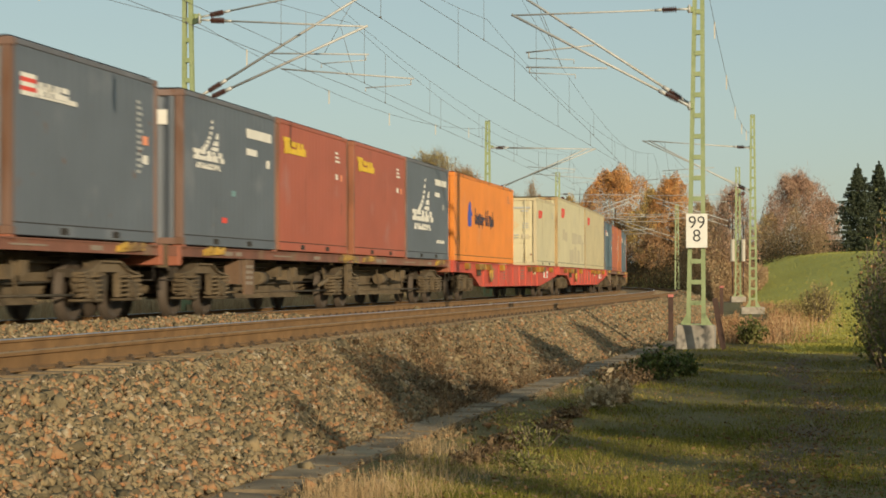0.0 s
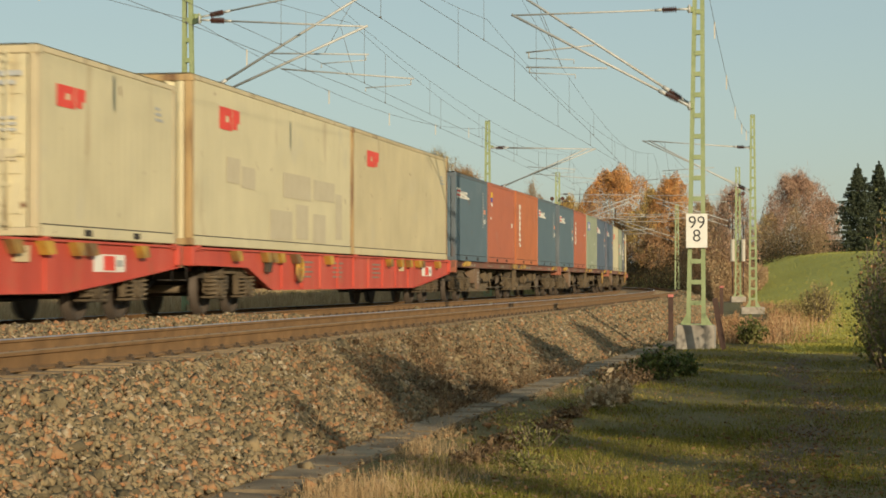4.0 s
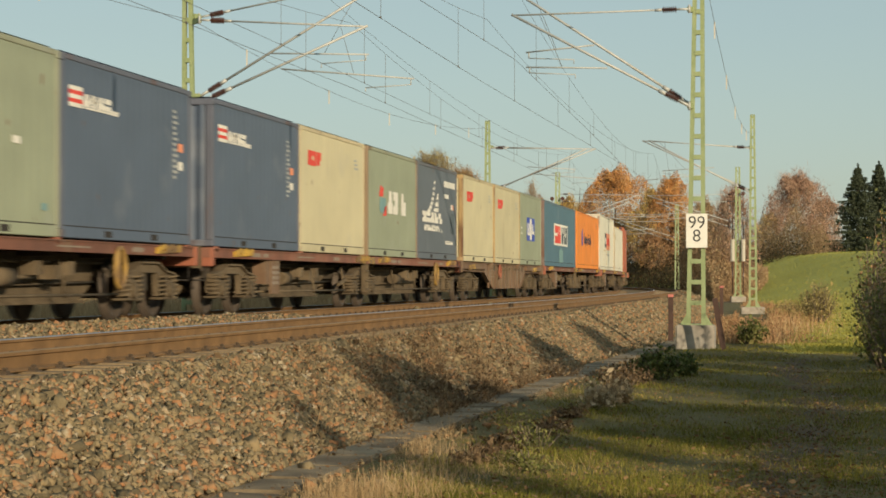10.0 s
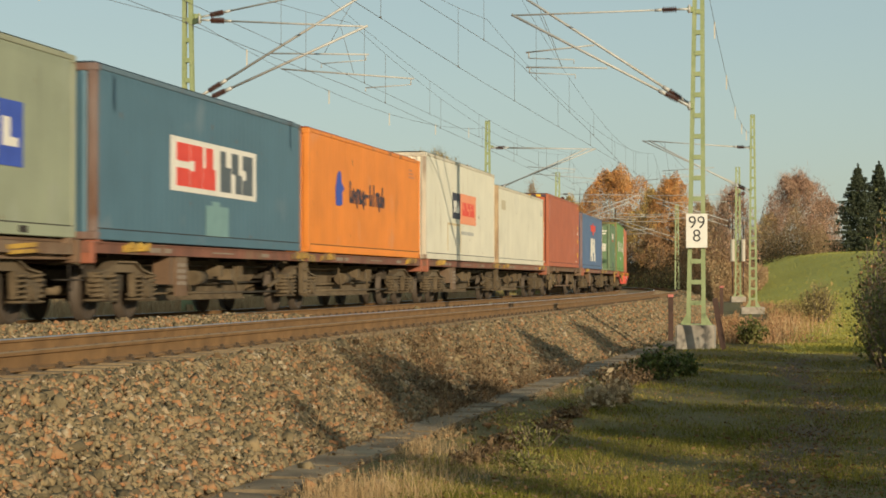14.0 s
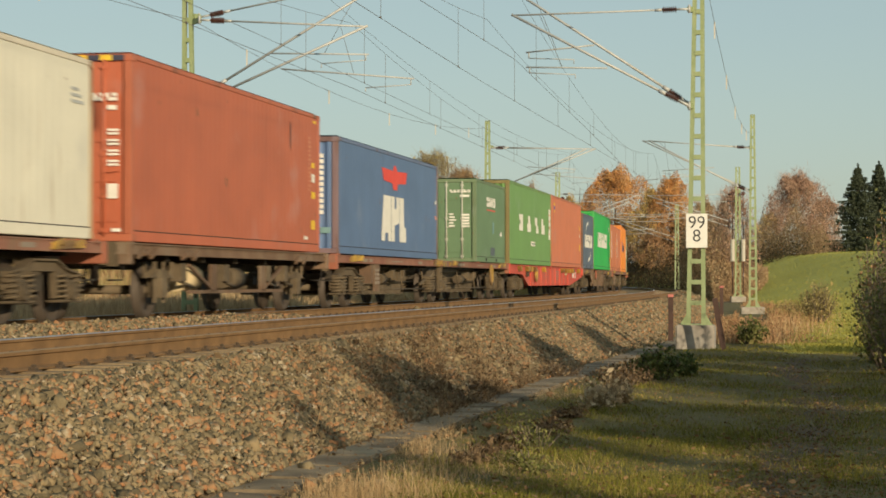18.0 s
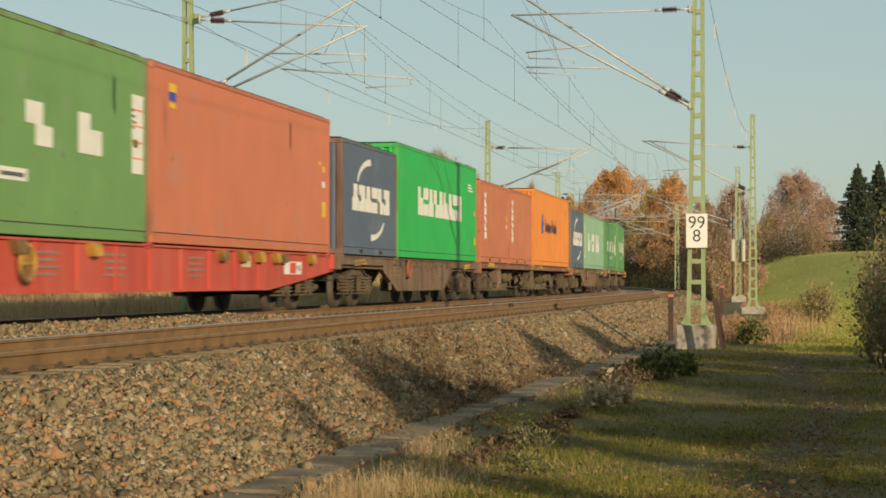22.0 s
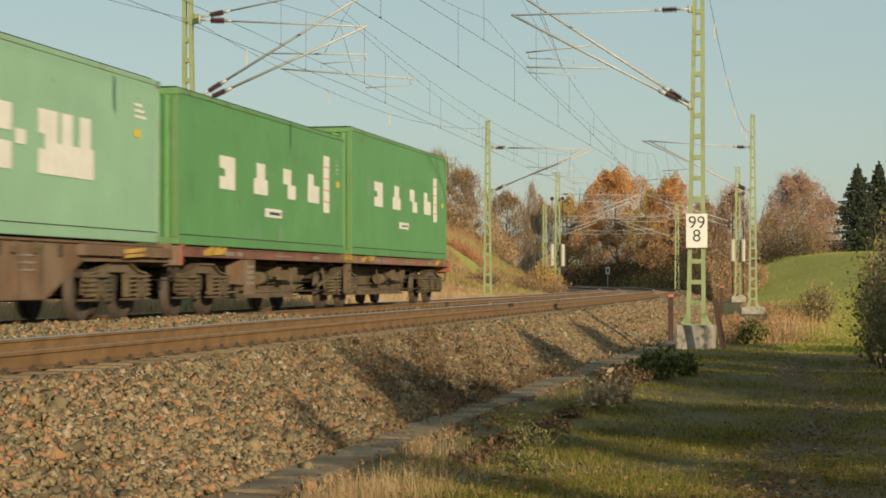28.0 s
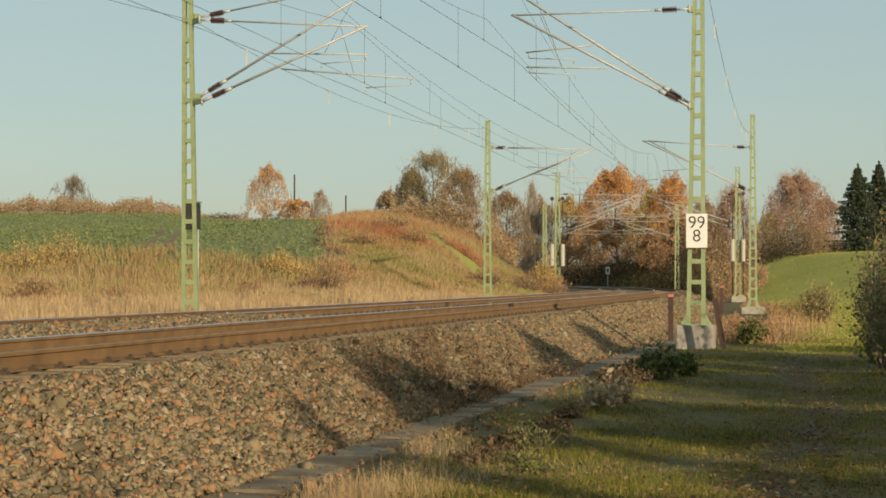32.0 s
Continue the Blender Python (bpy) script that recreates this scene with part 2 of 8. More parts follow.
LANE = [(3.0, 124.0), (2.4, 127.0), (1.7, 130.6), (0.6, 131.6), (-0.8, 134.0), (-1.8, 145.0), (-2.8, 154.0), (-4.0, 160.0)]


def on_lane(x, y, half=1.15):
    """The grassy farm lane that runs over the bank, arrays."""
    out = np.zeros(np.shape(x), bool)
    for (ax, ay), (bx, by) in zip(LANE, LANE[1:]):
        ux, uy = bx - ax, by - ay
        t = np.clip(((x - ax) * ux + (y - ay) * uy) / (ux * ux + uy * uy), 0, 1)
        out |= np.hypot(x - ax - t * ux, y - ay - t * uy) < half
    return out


def ground():
    xs = np.concatenate([-np.geomspace(3000, 100, 20), np.linspace(-96, -32, 60), np.linspace(-31, 40, 142), np.linspace(41, 100, 50), np.geomspace(104, 3000, 22)])
    ys = np.concatenate([-np.geomspace(600, 12, 8), np.linspace(-8, 130, 210), np.linspace(131, 300, 120), np.geomspace(305, 4500, 20)])
    X, Y = np.meshgrid(xs, ys)
    Z = height(X, Y)
    n, m = X.shape
    v = np.stack([X.ravel(), Y.ravel(), Z.ravel()], 1)
    i = np.arange(n * m).reshape(n, m)
    f = np.stack([i[:-1, :-1].ravel(), i[:-1, 1:].ravel(), i[1:, 1:].ravel(), i[1:, :-1].ravel()], 1)
    me = bpy.data.meshes.new("ground")
    me.from_pydata(v.tolist(), [], f.tolist())
    me.polygons.foreach_set("use_smooth", [True] * len(me.polygons))
    for m_ in (M_GRASS_SOIL, M_CROP, M_MEADOW, M_SCRUB_SOIL, M_LITTER):
        me.materials.append(m_)
    cx, cy = v[f].mean(1)[:, 0], v[f].mean(1)[:, 1]
    d, s = lateral(cx, cy)
    px = cx / np.maximum(cy, 1)
    idx = np.zeros(len(f), int)
    idx[d < -2] = 3
    idx[(d < -13) & (px < -0.060) & (cy > 96)] = 1
    idx[(d > NEAR + 6) & (cy > 58)] = 3
    idx[(d > NEAR + 6.9) & (cy > 44)] = 2
    idx[(s > 118) & (d > -10) & (d < 9.6)] = 4
    for off in (0.0, 1.1):
        idx[(np.abs(cx - np.interp(cy, [103, 111, 120, 143, 146], [-16.2, -16.5, -17.2, -20.1, -20.6]) - off) < 0.3) & (cy > 98) & (cy < 144 - 15 * off) & (idx == 1)] = 3
    idx[(px > -0.0645) & (px < -0.0575) & (cy > 118) & (cy < 146)] = 4
    idx[(np.abs(cx - 0.182 * cy - 0.25 * np.sin(cy * 0.3)) < 0.26) & (cy < 42) & (cy > 8)] = 4
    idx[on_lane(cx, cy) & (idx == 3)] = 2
    idx[cy > 260] = 3
    me.polygons.foreach_set("material_index", idx.astype(np.int32))
    thing("ground", "autumn land beside the railway with rising green fields", "ground", kind="structure", data=me)


ground()


def track_bed():
    bm = bmesh.new()
    rows = [(s, 0, 0) for s in np.arange(-120, 260, 2.0)]
    sweep(bm, [(-2.9, -0.75), (-1.75, -0.22), (1.6, -0.21), (2.0, -0.225), (NEAR - 1.6, -0.21), (NEAR + 0.9, -0.27), (NEAR + 1.35, -0.26), (NEAR + 1.62, -0.225), (NEAR + 2.95, -0.93), (NEAR + 3.3, -1.08)], rows)
    rows = [(s, 0, -0.02 - 0.30 * float(sm(s, -2, 14))) for s in np.arange(-30, 15, 1.0)]
    sweep(bm, [(0.95, -0.25), (1.15, -0.05), (1.7, 0.03), (2.3, 0.05), (2.75, -0.02), (3.05, -0.25)], rows)
    thing("track_bed", "broken-stone ballast bed under two tracks", "track bed", kind="structure", data=finish(bm, "track_bed", M_BED))


track_bed()

RAIL_PROFILE = [(-0.075, -0.172), (-0.075, -0.16), (-0.012, -0.14), (-0.012, -0.045), (-0.036, -0.036), (-0.036, -0.008), (-0.028, 0), (0.028, 0), (0.036, -0.008), (0.036, -0.036), (0.012, -0.045), (0.012, -0.14), (0.075, -0.16), (0.075, -0.172)]


# Near rail's brown head: its missing sky reflection is set as colour.
M_DULLHEAD = mat("dull_rail_head", [(0.3, (0.17, 0.115, 0.06)), (0.7, (0.26, 0.18, 0.10))], scale=3, rough=0.6, bump=0.1, spec=0.3)


# worn only picks between the bright head and the brown one.
def rail_strip(off, worn=True):
    bm = bmesh.new()
    prev = None
    for s in np.arange(-120, 260, 1.5):
        ring = []
        for o, z in RAIL_PROFILE:
            x, y, _ = line(s, off + o)
            ring.append(bm.verts.new((x, y, z)))
        if prev:
            for i in range(len(ring)):
                j = (i + 1) % len(ring)
                bm.faces.new((prev[i], prev[j], ring[j], ring[i])).material_index = 1 if 5 <= i <= 7 else 0
        prev = ring
    return finish(bm, "rail", [M_RAIL, M_HEAD if worn else M_DULLHEAD])


def sleeper_mesh():
    bm = bmesh.new()
    box(bm, -0.13, 0.13, -1.3, 1.3, -0.34, -0.178)
    bmesh.ops.bevel(bm, geom=bm.edges[:], offset=0.012, segments=1, affect="EDGES")
    return finish(bm, "sleeper", M_SLEEPER)


M_CLIP = mat("dark_rusty_clip", [(0.3, (0.05, 0.035, 0.022)), (0.7, (0.12, 0.08, 0.045))], scale=6, rough=0.9, bump=0.2)


def fastening_mesh():
    bm = bmesh.new()
    box(bm, -0.085, 0.085, -0.16, 0.16, -0.182, -0.17)
    for y in (-0.115, 0.115):
        box(bm, -0.04, 0.04, y - 0.028, y + 0.028, -0.172, -0.146)
        rod(bm, (0, y, -0.15), (0, y, -0.115), 0.014, 6)
        box(bm, -0.02, 0.02, y - 0.02, y + 0.02, -0.138, -0.122)
    return finish(bm, "fastening", M_CLIP)


def tracks():
    sl, fa = sleeper_mesh(), fastening_mesh()
    rnd = random.Random(4)
    for off, text in ((0.0, "railway track with rusty rails farther from the path"), (NEAR, "railway track with rusty rails beside the ballast slope")):
        t = thing("railway_track", text, "track", "the two railway tracks")
        for o in (-GAUGE, GAUGE):
            child("rail", rail_strip(off + o, off + o < NEAR + 0.5), t, "rusty rail with a worn head")
        s = -26.0
        while s < 150:
            m = on_line(s, off)
            child("sleeper", sl, t, m=m @ Matrix.Rotation(rnd.uniform(-0.012, 0.012), 4, "Z"))
            if s < 62:
                for o in (-GAUGE, GAUGE):
                    child("fastening", fa, t, m=m @ Matrix.Translation((0, -o, 0)))
            s += 0.63


tracks()


# ---- loose stones ----
def hulls(n, rng):
    """Stone templates: rough broken blocks of 8 corners."""
    v = np.array([(x, y, z) for z in (-1, 1) for x, y in ((-1, -1), (1, -1), (1, 1), (-1, 1))]) * 0.62
    f = np.array([(0, 2, 1), (0, 3, 2), (4, 5, 6), (4, 6, 7), (0, 1, 5), (0, 5, 4), (1, 2, 6), (1, 6, 5), (2, 3, 7), (2, 7, 6), (3, 0, 4), (3, 4, 7)])
    return [v * rng.uniform(0.45, 1.3, v.shape) for _ in range(n)], f


def turns(n, rng, keep=(1, 1, 1, 1)):
    q = rng.normal(size=(n, 4)) * np.array(keep)
    q /= np.linalg.norm(q, axis=1, keepdims=True)
    w, x, y, z = q.T
    return np.stack([np.stack([1 - 2 * (y * y + z * z), 2 * (x * y - z * w), 2 * (x * z + y * w)], 1), np.stack([2 * (x * y + z * w), 1 - 2 * (x * x + z * z), 2 * (y * z - x * w)], 1),
                     np.stack([2 * (x * z - y * w), 2 * (y * z + x * w), 1 - 2 * (x * x + y * y)], 1)], 1)


def mesh_from(name, v, f, material, mats=None):
    me = bpy.data.meshes.new(name)
    v = np.ascontiguousarray(v, np.float32)
    f = np.ascontiguousarray(f, np.int32)
    k = f.shape[1]
    me.vertices.add(len(v))
    me.vertices.foreach_set("co", v.ravel())
    me.loops.add(f.size)
    me.loops.foreach_set("vertex_index", f.ravel())
    me.polygons.add(len(f))
    me.polygons.foreach_set("loop_start", np.arange(0, f.size, k, dtype=np.int32))
    me.polygons.foreach_set("loop_total", np.full(len(f), k, np.int32))
    for m_ in material if isinstance(material, (list, tuple)) else [material]:
        me.materials.append(m_)
    if mats is not None:
        me.polygons.foreach_set("material_index", np.asarray(mats, np.int32))
    me.update(calc_edges=True)
    return me


def stones_mesh(name, P, size, rng, material, squash=0.6):
    tv, tf = hulls(14, rng)
    n = len(P)
    T = np.array(tv)[rng.integers(0, 14, n)]
    sc = size[:, None] * rng.uniform(0.6, 1.25, (n, 3)) * np.array([1, 1, squash])
    V = np.einsum("nij,nkj->nki", turns(n, rng, (1, 0.65, 0.65, 1)), T * sc[:, None, :]) + P[:, None, :]
    F = (tf[None] + 8 * np.arange(n)[:, None, None]).reshape(-1, 3)
    return mesh_from(name, V.reshape(-1, 3), F, material)


def line_points(s, off):
    x, y, th = np.interp(s, _s, _px), np.interp(s, _s, _py), np.interp(s, _s, _th)
    return x + off * np.cos(th), y - off * np.sin(th)


def bed_height(e):
    """Height of the bed's surface by the distance to the right of the near track's middle."""
    return np.interp(e, [-NEAR - 2.9, -NEAR - 1.75, 1.62, 2.95, 3.3], [-0.75, -0.215, -0.215, -0.93, -1.08])


def ballast():
    rng = np.random.default_rng(11)
    P, S = [], []
    for s0, s1, e0, e1, dens, size in ((-24, 4, 0.86, 3.10, 620, 0.042), (4, 24, 0.86, 3.25, 430, 0.046), (24, 66, 0.86, 3.3, 120, 0.062), (66, 120, 0.95, 3.3, 30, 0.11),
                                       (-24, 20, -3.0, -0.9, 330, 0.040), (20, 75, -3.0, -0.9, 70, 0.07), (-24, 40, -0.62, 0.62, 60, 0.05), (-10, 90, -NEAR - 2.5, -NEAR - 0.9, 40, 0.07)):
        n = int((s1 - s0) * (e1 - e0) * dens)
        s, e = rng.uniform(s0, s1, n), rng.uniform(e0, e1, n)
        x, y = line_points(s, NEAR + e)
        lump = 0.035 * np.sin(s * 2.1 + e * 3) * np.sin(e * 4.2 - s) + 0.03 * np.sin(s * 0.7)
        z = bed_height(e) + np.where(e > 1.6, 0.5 * lump + 0.022, 0.2 * lump) - 0.035 * ((e > 0.8) & (e < 1.3)) + rng.uniform(-0.012, 0.008, n)
        heap = np.interp(e + NEAR, [0.95, 1.15, 1.7, 2.3, 2.75, 3.05], [0, 0.16, 0.24, 0.26, 0.19, 0]) * (1 - sm(s, -2, 14))
        P.append(np.stack([x, y, z + np.where((e < -0.8) & (e > -3.1), heap, 0)], 1))
        S.append(size * np.exp(rng.normal(0, 0.28, n)))
    P, S = np.concatenate(P), np.concatenate(S)
    thing("ballast_stones", "broken grey, brown and orange granite ballast stones", "ballast", kind="stuff", data=stones_mesh("ballast_stones", P, S, rng, M_BALLAST))
    # scattered stones at the slope's foot
    n = 2600
    s, e = rng.uniform(-22, 40, n), 3.1 + np.abs(rng.normal(0, 0.45, n))
    lid = np.interp(s, [-20, -12, 6, 20, 40], [3.35, 3.38, 3.62, 4.0, 4.3])
    ok = (np.abs(e - lid) > 0.26) | (rng.uniform(0, 1, n) < 0.06)
    s, e = s[ok], e[ok]
    n = len(s)
    x, y = line_points(s, NEAR + e)
    Q = np.stack([x, y, np.full(n, -0.985) + rng.uniform(0, 0.02, n)], 1)
    thing("stray_stones", "stray ballast stones at the foot of the slope", "stones", kind="stuff", data=stones_mesh("stray_stones", Q, 0.028 * np.exp(rng.normal(0, 0.4, n)), rng, M_BALLAST))


ballast()


M_LID = mat("dirty_concrete_lid", [(0.3, (0.16, 0.12, 0.07)), (0.55, (0.235, 0.18, 0.11)), (0.8, (0.30, 0.235, 0.15))], scale=2.5, rough=0.95, bump=0.4, bump_scale=40, dirt=(0.09, 0.068, 0.04), dirt_at=(0.45, 0.62), per_object=0.3)


def trough():
    t = thing("cable_trough", "line of grey concrete cable-trough lids along the slope", "cable trough")
    rnd = random.Random(8)
    meshes = []
    for k in range(4):
        bm = bmesh.new()
        vs = box(bm, -0.49, 0.49, -0.24, 0.24, -0.10, 0.0)
        bmesh.ops.bevel(bm, geom=bm.edges[:], offset=0.02, segments=2, affect="EDGES")
        for v in bm.verts:
            v.co += Vector((rnd.uniform(-0.006, 0.006), rnd.uniform(-0.008, 0.008), rnd.uniform(-0.004, 0.004)))
        meshes.append(finish(bm, "lid", M_LID))
    s = -22.0
    while s < 40:
        e = np.interp(s, [-20, -12, 6, 20, 40], [3.35, 3.38, 3.62, 4.0, 4.3])
        m = on_line(s, NEAR + e, -0.965 + rnd.uniform(-0.018, 0.008)) @ Euler((rnd.uniform(-0.03, 0.03), rnd.uniform(-0.015, 0.015), rnd.uniform(-0.03, 0.03))).to_matrix().to_4x4()
        child("lid", rnd.choice(meshes), t, m=m)
        s += 1.003


trough()


# ---- masts and overhead wires ----
FOCAL = 3502.0


def spot(px, y):
    """The x of what stands at the depth y in the direction px."""
    return (px - 784.0) / FOCAL * y


M_BOARD = mat("white_board_enamel", [(0.3, (0.60, 0.585, 0.52)), (0.7, (0.68, 0.665, 0.60))], scale=4, rough=0.5, bump=0.02, dirt=(0.45, 0.38, 0.28), dirt_at=(0.68, 0.85))
M_FIGURE = mat("black_figures", [(0.3, (0.02, 0.02, 0.02)), (0.7, (0.035, 0.035, 0.03))], rough=0.6, bump=0.0)
M_REDPOST = mat("rust_red_post", [(0.3, (0.04, 0.022, 0.016)), (0.7, (0.075, 0.038, 0.026))], scale=4, rough=0.85, bump=0.3)
M_TIP = mat("red_marker_tip", [(0.3, (0.36, 0.09, 0.07)), (0.7, (0.48, 0.16, 0.12))], scale=6, rough=0.6, bump=0.0)
M_WEIGHT = mat("pale_tension_weight", [(0.3, (0.40, 0.37, 0.30)), (0.7, (0.52, 0.48, 0.40))], scale=5, rough=0.8, bump=0.1)


def mast(px, y, z0, z1, w0, w1, base, lean=0.0, cross=False, weights=False, step=0.5, th=None):
    x = spot(px, y)
    d, s = lateral(np.array([x]), np.array([y]))
    th = float(np.interp(s[0], _s, _th))
    root = thing("catenary_mast", "green-painted lattice mast of the overhead line" + (" with tension weights" if weights else ""), "mast", "catenary masts",
                 m=Matrix.Translation((x, y, z0)) @ Matrix.Rotation(-th, 4, "Z") @ Matrix.Rotation(radians(lean), 4, "Y"))
    H = z1 - z0
    lw = 0.10 if not cross else 0.11
    for sgn in (-1, 1):
        bm = bmesh.new()
        a, b = sgn * (w0 / 2 - lw / 2), sgn * (w1 / 2 - lw / 2)
        prof = [(-lw / 2, -0.056), (lw / 2, -0.056), (lw / 2, 0.056), (-lw / 2, 0.056), (-lw / 2, 0.044), (lw / 2 - 0.014, 0.044), (lw / 2 - 0.014, -0.044), (-lw / 2, -0.044)]
        lo, hi = ([bm.verts.new((c + sgn * p, q, z)) for p, q in prof] for c, z in ((a, 0.0), (b, H)))
        for i in range(8):
            bm.faces.new((lo[i], lo[(i + 1) % 8], hi[(i + 1) % 8], hi[i]))
        bm.faces.new(lo[::-1])
        bm.faces.new(hi)
        bmesh.ops.recalc_face_normals(bm, faces=bm.faces[:])
        part("leg", bm, M_GREEN, root)
    n = int(H / step)
    for i in range(n + 1):
        z = H - 0.12 - i * step
        if z < 0.1:
            break
        w = w0 + (w1 - w0) * z / H
        if cross:
            bm = bmesh.new()
            s_ = 1 if i % 2 else -1
            bar(bm, (-s_ * (w / 2 - 0.08), -0.06, z - step), (s_ * (w / 2 - 0.08), -0.06, z), 0.012, 0.05)
            part("diagonal", bm, M_GREEN, root)
        else:
            bm = bmesh.new()
            for dy in (-0.06, 0.06):
                box(bm, -w / 2 + lw * 0.8, w / 2 - lw * 0.8, dy - 0.006, dy + 0.006, z - 0.055, z + 0.055)
            part("batten", bm, M_GREEN, root)
    bm = bmesh.new()
    box(bm, -w1 / 2, w1 / 2, -0.08, 0.08, H - 0.02, H + 0.01)
    part("cap", bm, M_GREEN, root)
    bm = bmesh.new()
    for sgn in (-1, 1):
        prism(bm, [(sgn * w0 / 2, 0.0), (sgn * (w0 / 2 + 0.14), 0.0), (sgn * w0 / 2, 0.24)], -0.05, 0.05)
    box(bm, -w0 / 2 - 0.16, w0 / 2 + 0.16, -0.16, 0.16, -0.015, 0.012)
    bmesh.ops.recalc_face_normals(bm, faces=bm.faces[:])
    part("foot_plate", bm, M_GREEN, root)
    if base:
        bm = bmesh.new()
        box(bm, -base[0] / 2, base[0] / 2, -base[0] / 2, base[0] / 2, -base[1], -0.016)
        bmesh.ops.bevel(bm, geom=bm.edges[:], offset=0.03, segments=2, affect="EDGES")
        part("foundation", bm, M_CONCRETE, root, "stained concrete block")
    if weights:
        for dx in (-0.42, 0.38):
            bm = bmesh.new()
            turned(bm, (dx, -0.25, 2.65), (dx, -0.25, 4.31), [(0, 0.0)] + [(k / 9 + o, q) for k in range(9) for o, q in ((0.0, 0.145), (0.012, 0.16), (0.098, 0.16), (0.11, 0.145))] + [(1, 0.0)], 14)
            part("tension_weight", bm, M_WEIGHT, root, "stack of pale round weights")
            bm = bmesh.new()
            rod(bm, (dx, -0.25, 4.3), (dx, -0.25, H - 2.0), 0.03, 5)
            rod(bm, (dx, -0.25, 0.2), (dx, -0.25, 2.65), 0.05, 6)
            rod(bm, (dx, -0.33, H - 2.0), (dx, -0.17, H - 2.0), 0.15, 12)
            part("pulley", bm, M_INSUL, root)
    return root, x, y, th


def insulator(bm, a, b):
    prof = [(0, 0.0), (0, 0.035)]
    for i in range(7):
        c = (i + 0.5) / 7
        prof += [(c - 0.045, 0.035), (c - 0.03, 0.075), (c + 0.03, 0.07), (c + 0.045, 0.035)]
    turned(bm, a, b, prof + [(1, 0.035), (1, 0.0)])


def cantilever(m, side, zl, zu, tip, ztip, reg, along=0.0, l_lo=0.15, l_up=0.15, label="cantilever of grey tubes with brown insulators"):
    """m: mast's foot matrix (x to the right of the line). side: +1 when the arm points to the right. reg: registration tube."""
    c = thing("cantilever", label, "cantilever", "cantilevers on the masts", m=m @ Matrix.Translation((0, along, 0)))

    def P(l, z):
        return Vector((side * l, 0, z))
    top0, top1 = P(l_up, zu), P(tip, ztip)
    lo0, lo1 = P(l_lo, zl), P(tip + 0.05, ztip + 0.02)
    for nm, a, b, r in (("top_tube", top0, top1, 0.022), ("strut", lo0, lo1, 0.032)):
        d = (b - a).normalized()
        bm = bmesh.new()
        rod(bm, a + d * 0.75, b, r, 8)
        part(nm, bm, M_STEEL, c)
        bm = bmesh.new()
        insulator(bm, a + d * 0.28, a + d * 0.62)
        part("insulator", bm, M_INSUL, c, "brown ribbed insulator")
        bm = bmesh.new()
        rod(bm, a, a + d * 0.28, r * 1.2, 8)
        rod(bm, a - d * 0.02 + Vector((0, 0, -0.1)), a - d * 0.02 + Vector((0, 0, 0.1)), 0.03, 6)
        part("socket", bm, M_STEEL, c)
        bm = bmesh.new()
        rod(bm, a + d * 0.62, a + d * 0.8, r * 1.6, 8)
        part("tube_end", bm, M_STEEL, c)
    if abs(along) > 0.1:
        bm = bmesh.new()
        for z in (zl, zu):
            bar(bm, (side * 0.06, -along, z), (side * (l_lo if z == zl else l_up), 0, z), 0.08, 0.12)
        part("bracket", bm, M_GREEN, c)
    l0, z0, l1, z1 = reg
    bm = bmesh.new()
    rod(bm, P(l0, z0), P(l1, z1), 0.02, 7)
    part("registration_tube", bm, M_STEEL, c)
    bm = bmesh.new()
    rod(bm, P(l1 - 0.08, z1), P(l1 - 0.08, z1 - 0.14), 0.015, 6)
    rod(bm, P(l1 - 0.08, z1 - 0.14), P(l1 - 1.2, z1 - 0.20), 0.013, 6)
    rod(bm, P(l1 - 1.2, z1 - 0.20), P(l1 - 1.2, z1 - 0.30), 0.012, 6)
    part("steady_arm", bm, M_STEEL, c)
    bm = bmesh.new()
    rod(bm, P(l0 + (l1 - l0) * 0.55, z0 + (z1 - z0) * 0.55), top0 + (top1 - top0) * 0.85, 0.006, 5)
    part("hanger", bm, M_WIRE, c)
    return c


def km_board(x, y, th):
    b = thing("kilometre_board", "white kilometre board with black figures 99 8", "sign", m=Matrix.Translation((x, y - 0.16, 1.81)) @ Matrix.Rotation(-th * 0.3, 4, "Z"))
    bm = bmesh.new()
    box(bm, -0.255, 0.255, -0.012, 0.012, -0.41, 0.41)
    bmesh.ops.bevel(bm, geom=bm.edges[:], offset=0.008, segments=1, affect="EDGES")
    part("panel", bm, M_BOARD, b)
    for txt, z, size in (("99", 0.06, 0.42), ("8", -0.26, 0.42)):
        cu = bpy.data.curves.new("figure", "FONT")
        cu.body, cu.size, cu.extrude, cu.align_x, cu.offset = txt, size, 0.002, "CENTER", -0.002
        ob = bpy.data.objects.new("figure_tmp", cu)
        scene.collection.objects.link(ob)
        bpy.context.view_layer.update()
        me = bpy.data.meshes.new_from_object(ob.evaluated_get(bpy.context.evaluated_depsgraph_get()))
        bpy.data.objects.remove(ob)
        me.materials.clear()
        me.materials.append(M_FIGURE)
        child("figure", me, b, "black figures", m=Matrix.Translation((0, -0.016, z)) @ Matrix.Rotation(math.pi / 2, 4, "X"))
    bm = bmesh.new()
    for z in (-0.25, 0.25):
        box(bm, -0.2, 0.2, 0.012, 0.06, z - 0.02, z + 0.02)
    part("clamp", bm, M_STEEL, b)


